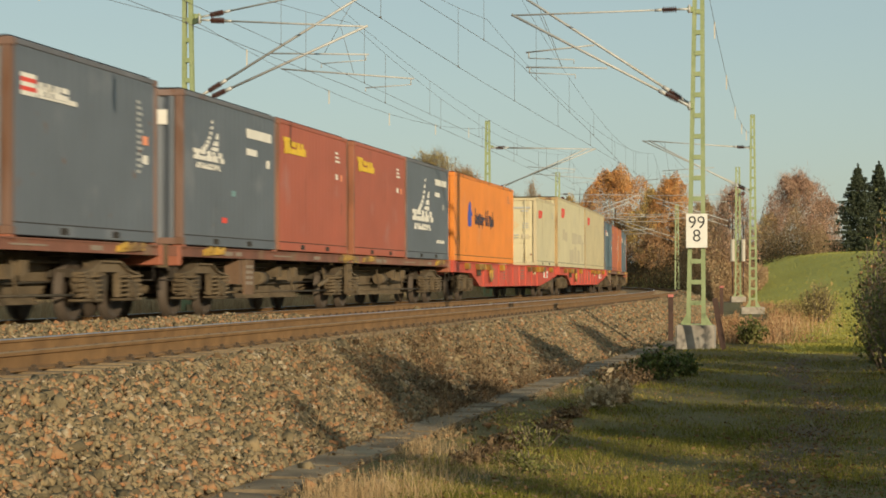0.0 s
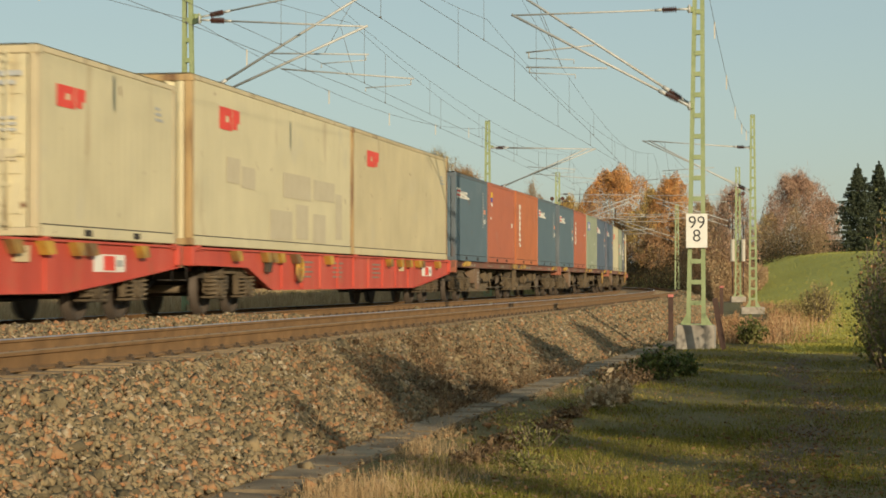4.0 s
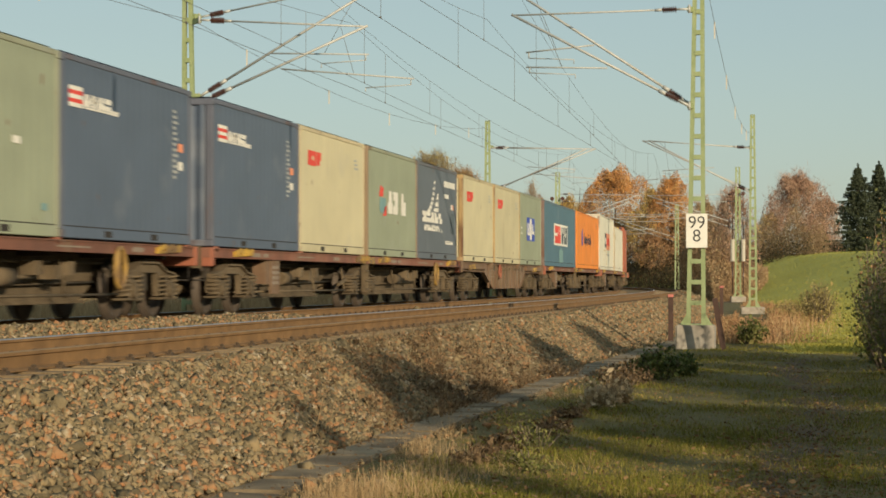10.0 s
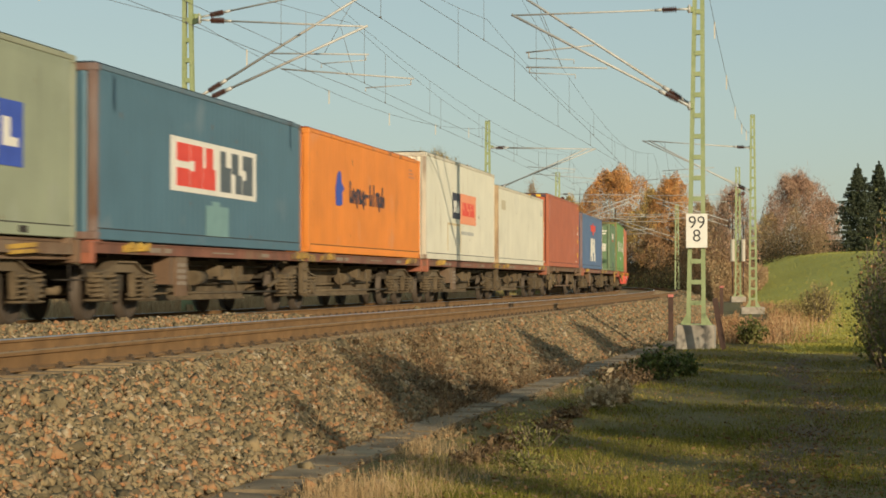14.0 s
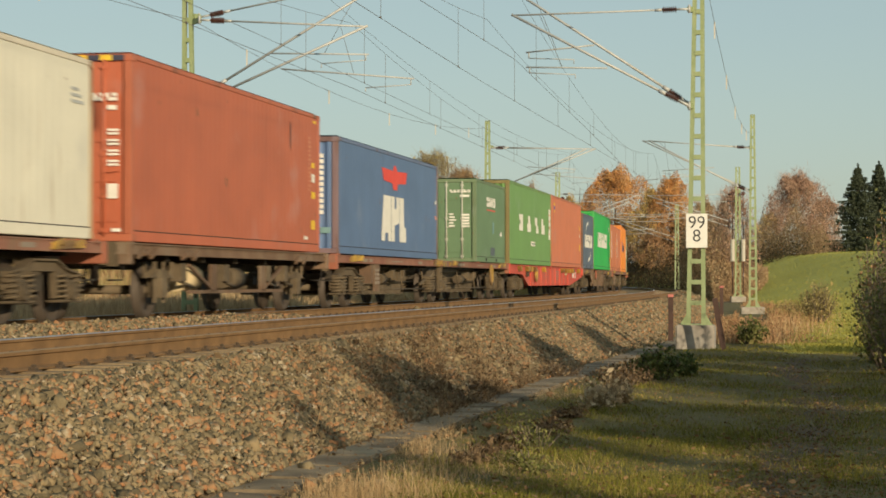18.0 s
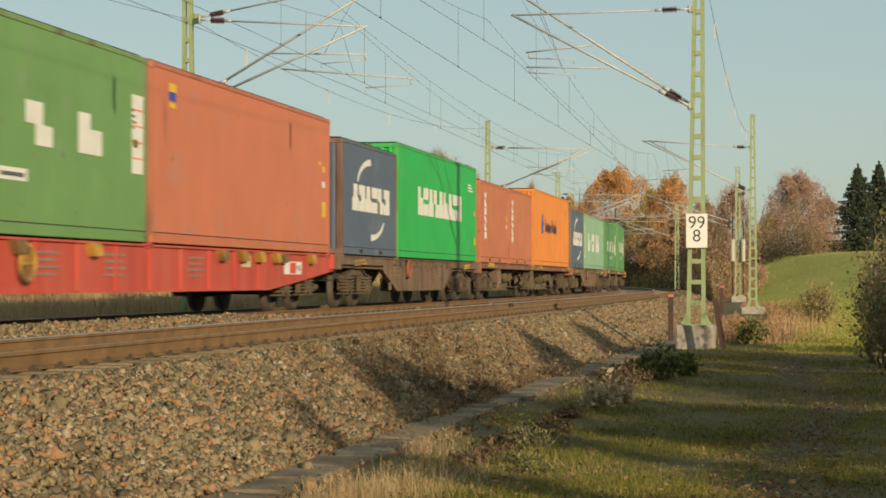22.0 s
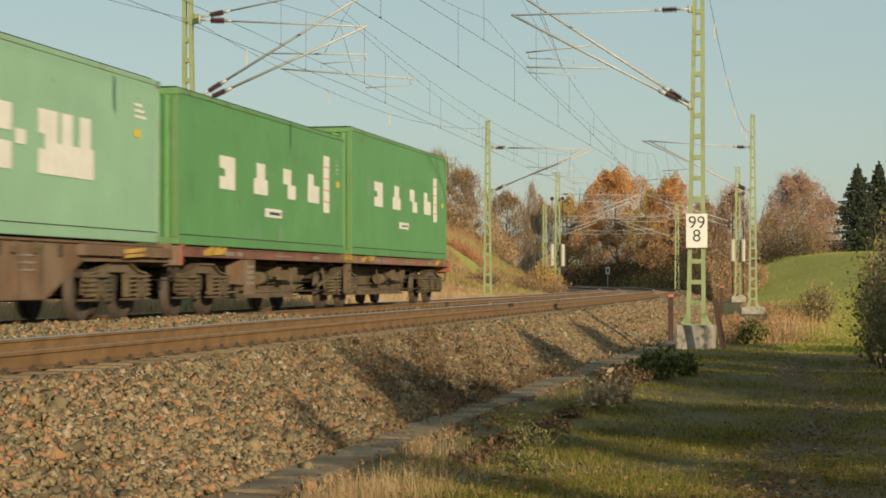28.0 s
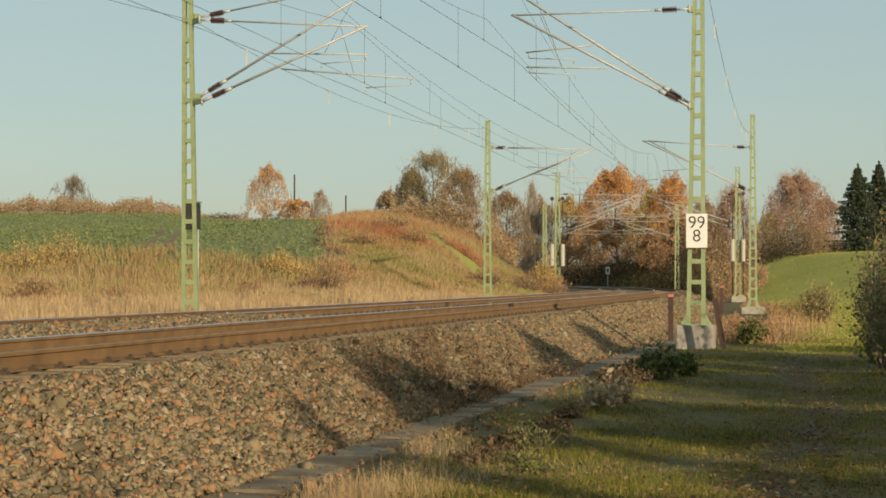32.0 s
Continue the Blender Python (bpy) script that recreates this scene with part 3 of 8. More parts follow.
def equipment_box(x, y, th):
    b = thing("switch_box", "dark green switch box fixed to a mast", "box", m=Matrix.Translation((x - 0.03, y + 0.02, 2.25)) @ Matrix.Rotation(-th, 4, "Z"))
    bm = bmesh.new()
    box(bm, -0.12, 0.22, -0.02, 0.24, -0.36, 0.30)
    bmesh.ops.bevel(bm, geom=bm.edges[:], offset=0.02, segments=2, affect="EDGES")
    part("housing", bm, M_DARKBOX, b)
    bm = bmesh.new()
    box(bm, -0.14, 0.24, -0.04, 0.26, 0.30, 0.33)
    rod(bm, (0.0, 0.2, 0.33), (0.0, 0.2, 0.40), 0.03, 6)
    part("lid", bm, M_GREEN, b)
    bm = bmesh.new()
    rod(bm, (0.21, 0.05, -1.9), (0.21, 0.05, -0.36), 0.02, 6)
    part("conduit", bm, M_STEEL, b)


M_DARKBOX = mat("dark_box_paint", [(0.3, (0.022, 0.022, 0.018)), (0.7, (0.04, 0.038, 0.03))], rough=0.6, bump=0.05)
SPANS = [-34.0, 17.0, 68.5, 120.0, 172.0]


def masts():
    r1, x, y, th = mast(1231.5, 47.5, -0.43, 9.2, 0.46, 0.24, (0.92, 0.62), lean=0.55)
    km_board(x, y, th)
    m = Matrix.Translation((x, y, 0)) @ Matrix.Rotation(-th, 4, "Z")
    cantilever(m, -1, 4.80, 7.12, 4.38, 7.07, (2.1, 5.74, 4.07, 5.80), along=-0.25)
    cantilever(m, -1, 4.90, 7.75, 4.8, 8.0, (2.5, 6.40, 4.2, 6.25), along=0.55)
    l1, x, y, th = mast(337.0, 49.0, -0.62, 9.2, 0.43, 0.22, None, lean=-0.6)
    equipment_box(x, y, th)
    m = Matrix.Translation((x, y, 0)) @ Matrix.Rotation(-th, 4, "Z")
    cantilever(m, 1, 5.03, 7.03, 4.52, 6.77, (2.42, 5.78, 5.72, 5.48), along=-0.35, l_lo=0.42, l_up=0.35)
    cantilever(m, 1, 5.20, 7.18, 5.05, 8.06, (1.95, 6.24, 4.47, 6.16), along=0.25)
    for px, yy, z0, z1, base, side, kw in ((863, 98, -0.7, 8.55, None, 1, {}), (1332.5, 98, -0.66, 8.85, (1.15, 0.9), -1, dict(lean=0.0)), (987, 150, -0.9, 8.85, None, 1, dict(cross=True, weights=True)),
                                           (1306, 150, -0.55, 9.25, (1.1, 0.6), -1, dict(cross=True, weights=True)), (964, 200, -0.9, 8.4, None, 1, dict(cross=True)), (1198, 200, -1.0, 8.4, None, -1, dict(cross=True))):
        mm, x, y, th = mast(px, yy, z0, z1, 0.50 if kw.get("cross") else 0.44, 0.36 if kw.get("cross") else 0.24, base, **kw)
        m = Matrix.Translation((x, y, 0)) @ Matrix.Rotation(-th, 4, "Z")
        reach = 4.9 if side > 0 else 5.6
        if yy > 140:
            reach += 1.2
        zt = 7.1
        if px == 1332.5:
            reach, zt = 5.1, 7.62
        cantilever(m, side, 5.0, 7.2, reach, zt, (2.2, 5.9, reach + 0.5, 5.62), along=0.0)
        if yy < 100:
            cantilever(m, side, 5.15, 7.3, reach + 0.35, zt + 0.05, (1.9, 6.3, reach - 0.6, 6.15), along=0.8)
        if yy > 140:
            cantilever(m, side, 4.6, 6.7, reach - 0.7, 6.6, (2.2, 5.5, reach - 0.2, 5.3), along=0.9)


masts()


def strand(name, label, pts, r, group=""):
    bm = bmesh.new()
    for a, b in zip(pts, pts[1:]):
        rod(bm, a, b, r, 4, caps=False)
    return thing(name, label, "wire", group, data=finish(bm, name, M_WIRE))


def wires():
    for off, k in ((0.0, 1), (NEAR, -1)):
        for level, (zs, lat, first, last) in enumerate((([5.42] * 5, 0.25, 0, 4), ([5.85, 6.02, 5.42, 5.42, 5.42], -0.45, 0, 2))):
            cont, mess = [], []
            root = thing("overhead_line", "contact wire hung from a carrier wire by droppers", "wire", "overhead lines")
            for j in range(first, last):
                s0, s1 = SPANS[j], SPANS[j + 1]
                l0, l1 = (lat if j % 2 else -lat) * k, (-lat if j % 2 else lat) * k
                n = 12
                for i in range(n + (1 if j == last - 1 else 0)):
                    t = i / n
                    s = s0 + (s1 - s0) * t
                    x, y, _ = line(s, off + l0 + (l1 - l0) * t)
                    zc = zs[j] + (zs[j + 1] - zs[j]) * t
                    up0, up1 = (1.6, 1.6) if level == 0 else (1.75, 1.6)
                    zm = zc + up0 + (up1 - up0) * t - 0.95 * 4 * t * (1 - t)
                    cont.append((x, y, zc - 0.05 * 4 * t * (1 - t)))
                    mess.append((x, y, zm))
                    if i % 2 == 1:
                        bm = bmesh.new()
                        rod(bm, (x, y, cont[-1][2]), (x, y, zm), 0.0045, 4, caps=False)
                        rod(bm, (x, y, cont[-1][2] - 0.01), (x, y, cont[-1][2] + 0.04), 0.014, 5)
                        part("dropper", bm, M_WIRE, root)
            for nm, pts, r in (("contact_wire", cont, 0.0055), ("carrier_wire", mess, 0.0048)):
                bm = bmesh.new()
                tube(bm, [Vector(p) for p in pts], r)
                part(nm, bm, M_WIRE, root)
    # side feeders with hanging markers
    for ends, sag, text in ((((line(-34, -3.9), 7.3), (line(16.8, -3.75), 7.15), (line(68, -4.0), 8.35)), 0.85, "left"), (((line(-34, NEAR + 4.95), 7.3), (line(17, NEAR + 5.1), 7.75), (line(68.5, NEAR + 5.0), 8.0)), 0.9, "right")):
        root = thing("feeder_wire", "sagging side wire with hanging marker strips", "wire", "feeder wires")
        pts = []
        bm = bmesh.new()
        for j in range(2):
            (a, za), (b, zb) = ends[j], ends[j + 1]
            for i in range(13):
                t = i / 12
                pts.append(Vector((a[0] + (b[0] - a[0]) * t, a[1] + (b[1] - a[1]) * t, za + (zb - za) * t - (sag if j or text == "left" else 0.635) * 4 * t * (1 - t))))
        tube(bm, pts, 0.0065)
        part("strand", bm, M_WIRE, root)
        for s in (-22.7, -12.9, -2.6, 6.8, 22.0, 32.0, 42.0, 52.0, 61.0):
            j = 0 if s < 17 else 1
            t = (s - (-34 if j == 0 else 17)) / 51
            p = pts[13 * j + int(t * 12)].lerp(pts[13 * j + min(12, int(t * 12) + 1)], t * 12 % 1)
            bm = bmesh.new()
            if text == "right" and s < 0:
                rod(bm, p, p - Vector((0, 0, 0.48)), 0.045, 6)
            else:
                box(bm, p.x - 0.015, p.x + 0.02, p.y - 0.004, p.y + 0.004, p.z - 0.42, p.z)
            rod(bm, p - Vector((0, 0, 0.03)), p + Vector((0, 0, 0.03)), 0.02, 5)
            part("marker", bm, M_WEIGHT, root, "pale hanging strip")


wires()


def posts():
    """Old rails set upright as posts beside the mast, and small markers."""
    for px, y, zt, zb, dx, tip in ((1186.5, 50.0, 0.20, -0.75, 0.0, True), (1281.0, 46.0, 0.21, -0.95, -0.22, False), (1276.5, 72.0, 0.36, -0.9, 0.0, True)):
        x = spot(px, y)
        p = thing("rail_post", "upright rusty rail post" + (" with a red tip" if tip else ", leaning"), "post", "rail posts")
        bm = bmesh.new()
        a, b = Vector((x, y, zb - 0.15)), Vector((x + dx, y, zt))
        for w, d, o in ((0.13, 0.02, -0.05), (0.02, 0.10, 0.0), (0.075, 0.04, 0.05)):
            bar(bm, a + Vector((0, o, 0)), b + Vector((0, o, 0)), d, w)
        part("post", bm, M_REDPOST, p)
        if tip:
            bm = bmesh.new()
            box(bm, x + dx - 0.07, x + dx + 0.07, y - 0.08, y + 0.08, zt, zt + 0.07)
            part("tip", bm, M_TIP, p, "faded red painted tip")
    # track signal plate in the cutting and a stub beside the far track
    s = thing("trackside_plate", "small white plate on a post in the cutting", "sign")
    x, y = spot(1075.5, 250), 250.0
    z = float(height(np.array([x]), np.array([y]))[0])
    bm = bmesh.new()
    rod(bm, (x, y, z - 0.1), (x, y, 1.6), 0.05, 6)
    part("post", bm, M_STEEL, s)
    bm = bmesh.new()
    box(bm, x - 0.27, x + 0.27, y - 0.08, y - 0.05, 1.5, 2.4)
    part("plate", bm, M_BOARD, s)
    bm = bmesh.new()
    box(bm, x - 0.12, x + 0.12, y - 0.085, y - 0.08, 1.72, 2.2)
    part("figure_bar", bm, M_FIGURE, s, "dark unreadable mark")
    x, y, th = line(13.0, -2.6)
    bm = bmesh.new()
    box(bm, -0.11, 0.11, -0.06, 0.06, 0, 0.55)
    bmesh.ops.bevel(bm, geom=bm.edges[:], offset=0.02, segments=1, affect="EDGES")
    thing("cable_stub", "short dark cable marker post", "post", m=Matrix.Translation((x, y, -0.75)), data=finish(bm, "cable_stub", M_REDPOST))
    for px, y, z1 in ((521, 230, 13.0), (612, 240, 11.0)):
        x = spot(px, y)
        z = float(height(np.array([x]), np.array([y]))[0])
        bm = bmesh.new()
        rod(bm, (x, y, z - 0.3), (x, y, z1), 0.12, 7, 0.09)
        p = thing("wooden_pole", "grey wooden line pole on the field's rim", "pole", "wooden poles", data=finish(bm, "wooden_pole", M_REDPOST))


posts()


# ---- plants ----
def leafy(name, stops, trans=0.10, rough=0.7, scale=0.6, island=0.62):
    """Leaves and stalks: coloured leaf by leaf, with some light passing through."""
    m = mat(name, stops, scale=scale, rough=rough, bump=0.0, island=island, fine=0.1, spec=0.2)
    N, L = m.node_tree.nodes, m.node_tree.links
    b = N["Principled BSDF"]
    tr = N.new("ShaderNodeBsdfTranslucent")
    L.new(b.inputs["Base Color"].links[0].from_socket, tr.inputs[0])
    mx = N.new("ShaderNodeMixShader")
    mx.inputs[0].default_value = trans
    L.new(b.outputs[0], mx.inputs[1])
    L.new(tr.outputs[0], mx.inputs[2])
    L.new(mx.outputs[0], N["Material Output"].inputs[0])
    return m


M_BARK = mat("grey_brown_bark", [(0.3, (0.11, 0.085, 0.06)), (0.7, (0.21, 0.165, 0.12))], scale=3, rough=0.9, bump=0.5, bump_scale=25, stretch=(3, 3, 0.6))
M_BIRCH = mat("pale_bark", [(0.3, (0.25, 0.22, 0.18)), (0.7, (0.45, 0.42, 0.36))], scale=3, rough=0.8, bump=0.2)
M_STRAW = leafy("dry_straw_grass", [(0.15, (0.31, 0.205, 0.105)), (0.45, (0.44, 0.305, 0.16)), (0.7, (0.52, 0.375, 0.205)), (0.9, (0.58, 0.45, 0.27))])
M_RUSSET = leafy("russet_scrub", [(0.15, (0.23, 0.125, 0.06)), (0.45, (0.37, 0.205, 0.10)), (0.7, (0.44, 0.275, 0.14)), (0.9, (0.38, 0.30, 0.13))])
M_OLIVE = leafy("olive_scrub", [(0.15, (0.20, 0.155, 0.065)), (0.45, (0.32, 0.255, 0.10)), (0.7, (0.40, 0.325, 0.135)), (0.9, (0.46, 0.33, 0.13))])
M_TURF = leafy("short_turf_grass", [(0.12, (0.085, 0.08, 0.014)), (0.42, (0.15, 0.145, 0.021)), (0.66, (0.215, 0.20, 0.034)), (0.9, (0.37, 0.265, 0.09))])
M_LEAF = leafy("green_bramble_leaves", [(0.15, (0.045, 0.06, 0.018)), (0.45, (0.085, 0.11, 0.03)), (0.7, (0.14, 0.16, 0.05)), (0.92, (0.28, 0.21, 0.08))])
M_HEDGE = leafy("hedge_leaves", [(0.15, (0.07, 0.085, 0.025)), (0.45, (0.115, 0.13, 0.04)), (0.7, (0.17, 0.165, 0.055)), (0.92, (0.30, 0.20, 0.08))])
M_ORANGE = leafy("orange_autumn_leaves", [(0.15, (0.38, 0.17, 0.06)), (0.45, (0.58, 0.27, 0.09)), (0.7, (0.66, 0.37, 0.13)), (0.9, (0.58, 0.42, 0.17))])
M_GOLD = leafy("golden_autumn_leaves", [(0.15, (0.34, 0.23, 0.07)), (0.45, (0.53, 0.35, 0.105)), (0.7, (0.62, 0.42, 0.14)), (0.9, (0.48, 0.38, 0.15))])
M_BROWNLEAF = leafy("brown_autumn_leaves", [(0.15, (0.22, 0.135, 0.07)), (0.45, (0.34, 0.22, 0.115)), (0.7, (0.42, 0.295, 0.165)), (0.9, (0.38, 0.31, 0.16))])
M_PINKTREE = leafy("reddish_twig_haze", [(0.15, (0.25, 0.15, 0.105)), (0.45, (0.38, 0.235, 0.16)), (0.7, (0.45, 0.29, 0.20)), (0.9, (0.40, 0.27, 0.17))])
M_SPRUCE = leafy("dark_spruce_needles", [(0.15, (0.03, 0.038, 0.026)), (0.5, (0.052, 0.066, 0.04)), (0.85, (0.09, 0.105, 0.058))])
M_CROPLEAF = leafy("crop_leaves", [(0.15, (0.13, 0.145, 0.06)), (0.45, (0.175, 0.215, 0.085)), (0.7, (0.22, 0.26, 0.105)), (0.92, (0.32, 0.28, 0.14))])
M_DEAD = leafy("dead_seed_heads", [(0.15, (0.27, 0.195, 0.11)), (0.5, (0.46, 0.36, 0.22)), (0.85, (0.62, 0.52, 0.36))])
M_DARKWEED = leafy("dark_dead_weeds", [(0.15, (0.06, 0.04, 0.022)), (0.5, (0.14, 0.092, 0.05)), (0.85, (0.25, 0.175, 0.095))])
M_WEED = leafy("pale_green_weed_leaves", [(0.15, (0.08, 0.09, 0.025)), (0.5, (0.15, 0.155, 0.045)), (0.85, (0.24, 0.22, 0.075))])
M_BANK = leafy("mixed_bank_grass", [(0.3, (0.34, 0.14, 0.07)), (0.42, (0.41, 0.205, 0.105)), (0.5, (0.45, 0.31, 0.16)), (0.56, (0.36, 0.29, 0.11)), (0.66, (0.26, 0.25, 0.085))], scale=0.11, island=0.18)
M_LUSH = leafy("soft_green_grass", [(0.12, (0.08, 0.085, 0.018)), (0.42, (0.135, 0.14, 0.028)), (0.66, (0.19, 0.18, 0.042)), (0.9, (0.36, 0.27, 0.10))])
M_BANKGREEN = leafy("yellow_green_weeds", [(0.15, (0.16, 0.14, 0.045)), (0.45, (0.26, 0.225, 0.07)), (0.7, (0.33, 0.28, 0.09)), (0.9, (0.42, 0.29, 0.12))])
M_MEADOWGRASS = leafy("meadow_grass", [(0.2, (0.235, 0.225, 0.045)), (0.5, (0.295, 0.28, 0.055)), (0.8, (0.36, 0.325, 0.08))], scale=0.3, island=0.6)
# Shade of the cutting is put into this dark leaf colour.
M_SHADELEAF = leafy("shade_dark_bramble_leaves", [(0.15, (0.025, 0.022, 0.012)), (0.45, (0.05, 0.042, 0.02)), (0.7, (0.085, 0.06, 0.028)), (0.92, (0.18, 0.09, 0.035))])
M_FALLEN = leafy("fallen_leaves", [(0.15, (0.11, 0.055, 0.025)), (0.5, (0.20, 0.11, 0.05)), (0.85, (0.31, 0.20, 0.10))])


def ground_z(x, y):
    return height(np.asarray(x, float), np.asarray(y, float))


def blades(P, h, w, rng, lean=0.25):
    """Upright tapering blades of grass at the points P."""
    n = len(P)
    a = rng.uniform(0, 2 * math.pi, n)
    side = np.stack([np.cos(a), np.sin(a), np.zeros(n)], 1) * (w * 0.5)[:, None]
    b = rng.uniform(0, 2 * math.pi, n)
    k = np.abs(rng.normal(0, lean, n)) * h
    top = P + np.stack([np.cos(b) * k, np.sin(b) * k, h], 1)
    V = np.stack([P - side, P + side, top + side * 0.25, top - side * 0.25], 1).reshape(-1, 3)
    return V, np.arange(4 * n).reshape(n, 4)


def cards(P, size, rng, aspect=1.5, flat=None):
    """Small leaf-shaped quads turned at random."""
    n = len(P)
    R = turns(n, rng)
    q = np.array([(-0.5 * aspect, 0, 0), (0, -0.42, 0.08), (0.5 * aspect, 0, 0), (0, 0.42, 0.08)])
    V = np.einsum("nij,kj->nki", R, q) * size[:, None, None]
    if flat is not None:
        V[:, :, 2] *= flat
    return (V + P[:, None, :]).reshape(-1, 3), np.arange(4 * n).reshape(n, 4)


def joined(sets):
    V, F, o = [], [], 0
    for v, f in sets:
        V.append(v)
        F.append(f + o)
        o += len(v)
    return np.concatenate(V), np.concatenate(F)


def stuff(name, label, category, V, F, material):
    return thing(name, label, category, kind="stuff", data=mesh_from(name, V, F, material))


def limbs(rng, H, W, r, low=0.25, n=11, sub=5, up=0.55):
    """Trunk and limbs as segments (a, b, ra, rb), and the limbs' tips."""
    seg, tips = [], []
    p = Vector((0, 0, -0.3))
    steps = 6
    lean = Vector((rng.normal(0, 0.03), rng.normal(0, 0.03), 1))
    pts = []
    for i in range(steps + 1):
        t = i / steps
        pts.append((Vector((lean.x * t * H + rng.normal(0, 0.012) * H * t, lean.y * t * H + rng.normal(0, 0.012) * H * t, t * H * 0.9 - (0.3 if i == 0 else 0))), r * (1 - 0.85 * t)))
    for (a, ra), (b, rb) in zip(pts, pts[1:]):
        seg.append((a, b, ra, rb))
    for k in range(n):
        t = low + (0.95 - low) * (k + rng.uniform(0, 0.8)) / n
        i = min(steps - 1, int(t * steps))
        a = pts[i][0].lerp(pts[i + 1][0], t * steps - i)
        ang = k * 2.4 + rng.normal(0, 0.4)
        prof = math.sin(math.pi * min(1, (t - low) / (1 - low) * 0.85 + 0.22)) ** 0.7
        ln = W / 2 * prof * rng.uniform(0.75, 1.1)
        d = Vector((math.cos(ang), math.sin(ang), up * rng.uniform(0.6, 1.4)))
        b = a + d * ln
        ra = r * (1 - 0.85 * t) * 0.55
        m_ = a.lerp(b, 0.5) + Vector((0, 0, 0.06 * ln))
        seg += [(a, m_, ra, ra * 0.6), (m_, b, ra * 0.6, ra * 0.2)]
        tips.append(b)
        for j in range(sub):
            u = rng.uniform(0.3, 1.0)
            c = a.lerp(b, u)
            e = c + Vector((rng.normal(0, 0.5), rng.normal(0, 0.5), rng.uniform(0.1, 0.8))) * ln * 0.45
            seg.append((c, e, ra * 0.3, ra * 0.08))
            tips.append(e)
    tips.append(pts[-1][0])
    return seg, tips


def ribbons(A, B, w, rng):
    """Thin upright strips from the points A to the points B."""
    n = len(A)
    a = rng.uniform(0, math.pi, n)
    side = np.stack([np.cos(a), np.sin(a) * 0.6, np.zeros(n)], 1) * (w * 0.5)[:, None]
    V = np.stack([A - side, A + side, B + side * 0.4, B - side * 0.4], 1).reshape(-1, 3)
    return V, np.arange(4 * n).reshape(n, 4)


def domed(P, H, W, rng):
    """Heights of crown points, kept under an uneven round crown."""
    r = np.hypot(P[:, 0], P[:, 1]) / (0.60 * W)
    lobes = 0.06 * np.sin(P[:, 0] * 9 / W + 1.3) * np.sin(P[:, 1] * 8 / W) + 0.04 * np.sin(P[:, 0] * 21 / W)
    cap = H * (0.40 + (0.60 + lobes) * np.sqrt(np.clip(1 - r * r, 0, 1)))
    over = np.maximum(P[:, 2] - cap, 0)
    return P[:, 2] - over - np.minimum(over, 0.25 * H) * rng.uniform(0, 0.9, len(P))


def tree(label, x, y, H, W, leaf, n_leaf, size, seed, bark=None, twigs=0, low=0.25, zbase=None, spread=0.16, up=0.55, name="tree", group="background trees", r=None, n=11):
    rng = np.random.default_rng(seed)
    z = float(ground_z([x], [y])[0]) if zbase is None else zbase
    root = thing(name, label, "tree" if name == "tree" else name, group, m=Matrix.Translation((x, y, z)))
    seg, tips = limbs(rng, H, W, r or H * 0.016, low, up=up, n=n)
    bm = bmesh.new()
    for a, b, ra, rb in seg:
        rod(bm, a, b, max(ra, 0.012), 5, max(rb, 0.006), caps=False)
    part("trunk", bm, bark or M_BARK, root, "trunk with bare limbs")
    T = np.array([tuple(t) for t in tips])
    fine = 0.6
    far = group == "background trees"
    if far:
        # two further orders of thin branches, out of which the leaves grow
        sets = []
        for share, ln, wd in ((4, 0.13, 0.04), (2, 0.08, 0.026)) if n_leaf > 7000 else ((6, 0.14, 0.034), (4, 0.08, 0.022)):
            A = np.repeat(T, share, axis=0)
            away = A - np.array([0, 0, H * 0.45])
            away /= np.linalg.norm(away, axis=1, keepdims=True) + 1e-6
            B = A + (away * 0.55 + rng.normal(0, 0.55, A.shape) + np.array([0, 0, 0.35])) * np.array([W, W, H * 0.9]) * ln * rng.uniform(0.4, 1.1, (len(A), 1))
            B[:, 2] = domed(B, H, W, rng)
            sets.append(ribbons(A, B, np.full(len(A), wd * max(1.0, y / 200)), rng))
            T = np.concatenate([T, B])
        V, F = joined(sets)
        child("branch_spray", mesh_from("branches", V, F, bark or M_BARK), root)
        fine = 0.22
    if n_leaf:
        c = T[rng.integers(0, len(T), n_leaf)] + np.clip(rng.normal(0, 1, (n_leaf, 3)), -1.5, 1.5) * np.array([W, W, H * 0.7]) * spread * fine
        c[:, 2] = np.maximum(domed(c, H, W, rng) if far else np.minimum(c[:, 2], H * 1.02), H * low * 0.7)
        V, F = cards(c, size * np.exp(rng.normal(0, 0.3, n_leaf)), rng)
        child("crown", mesh_from("crown", V, F, leaf), root)
    if twigs:
        if far:
            twigs = twigs // 3
        c = T[rng.integers(0, len(T), twigs)] + rng.normal(0, 1, (twigs, 3)) * np.array([W, W, H * 0.6]) * 0.05
        V, F = blades(c, rng.uniform(0.5, 1.4, twigs) * H * (0.05 if far else 0.09), np.full(twigs, 0.035 if far else 0.045), rng, 1.0 if far else 0.6)
        child("twig_spray", mesh_from("twigs", V, F, leaf if leaf in (M_PINKTREE, M_OLIVE, M_BROWNLEAF) else (bark or M_BARK)), root)
    return root


def by_pixels(px, y, top, base=None):
    """Place and height of a plant that reaches the picture height top at the depth y."""
    x = spot(px, y)
    z = float(ground_z([x], [y])[0])
    return x, z, 0.603 + (498 - top) * y / FOCAL - z


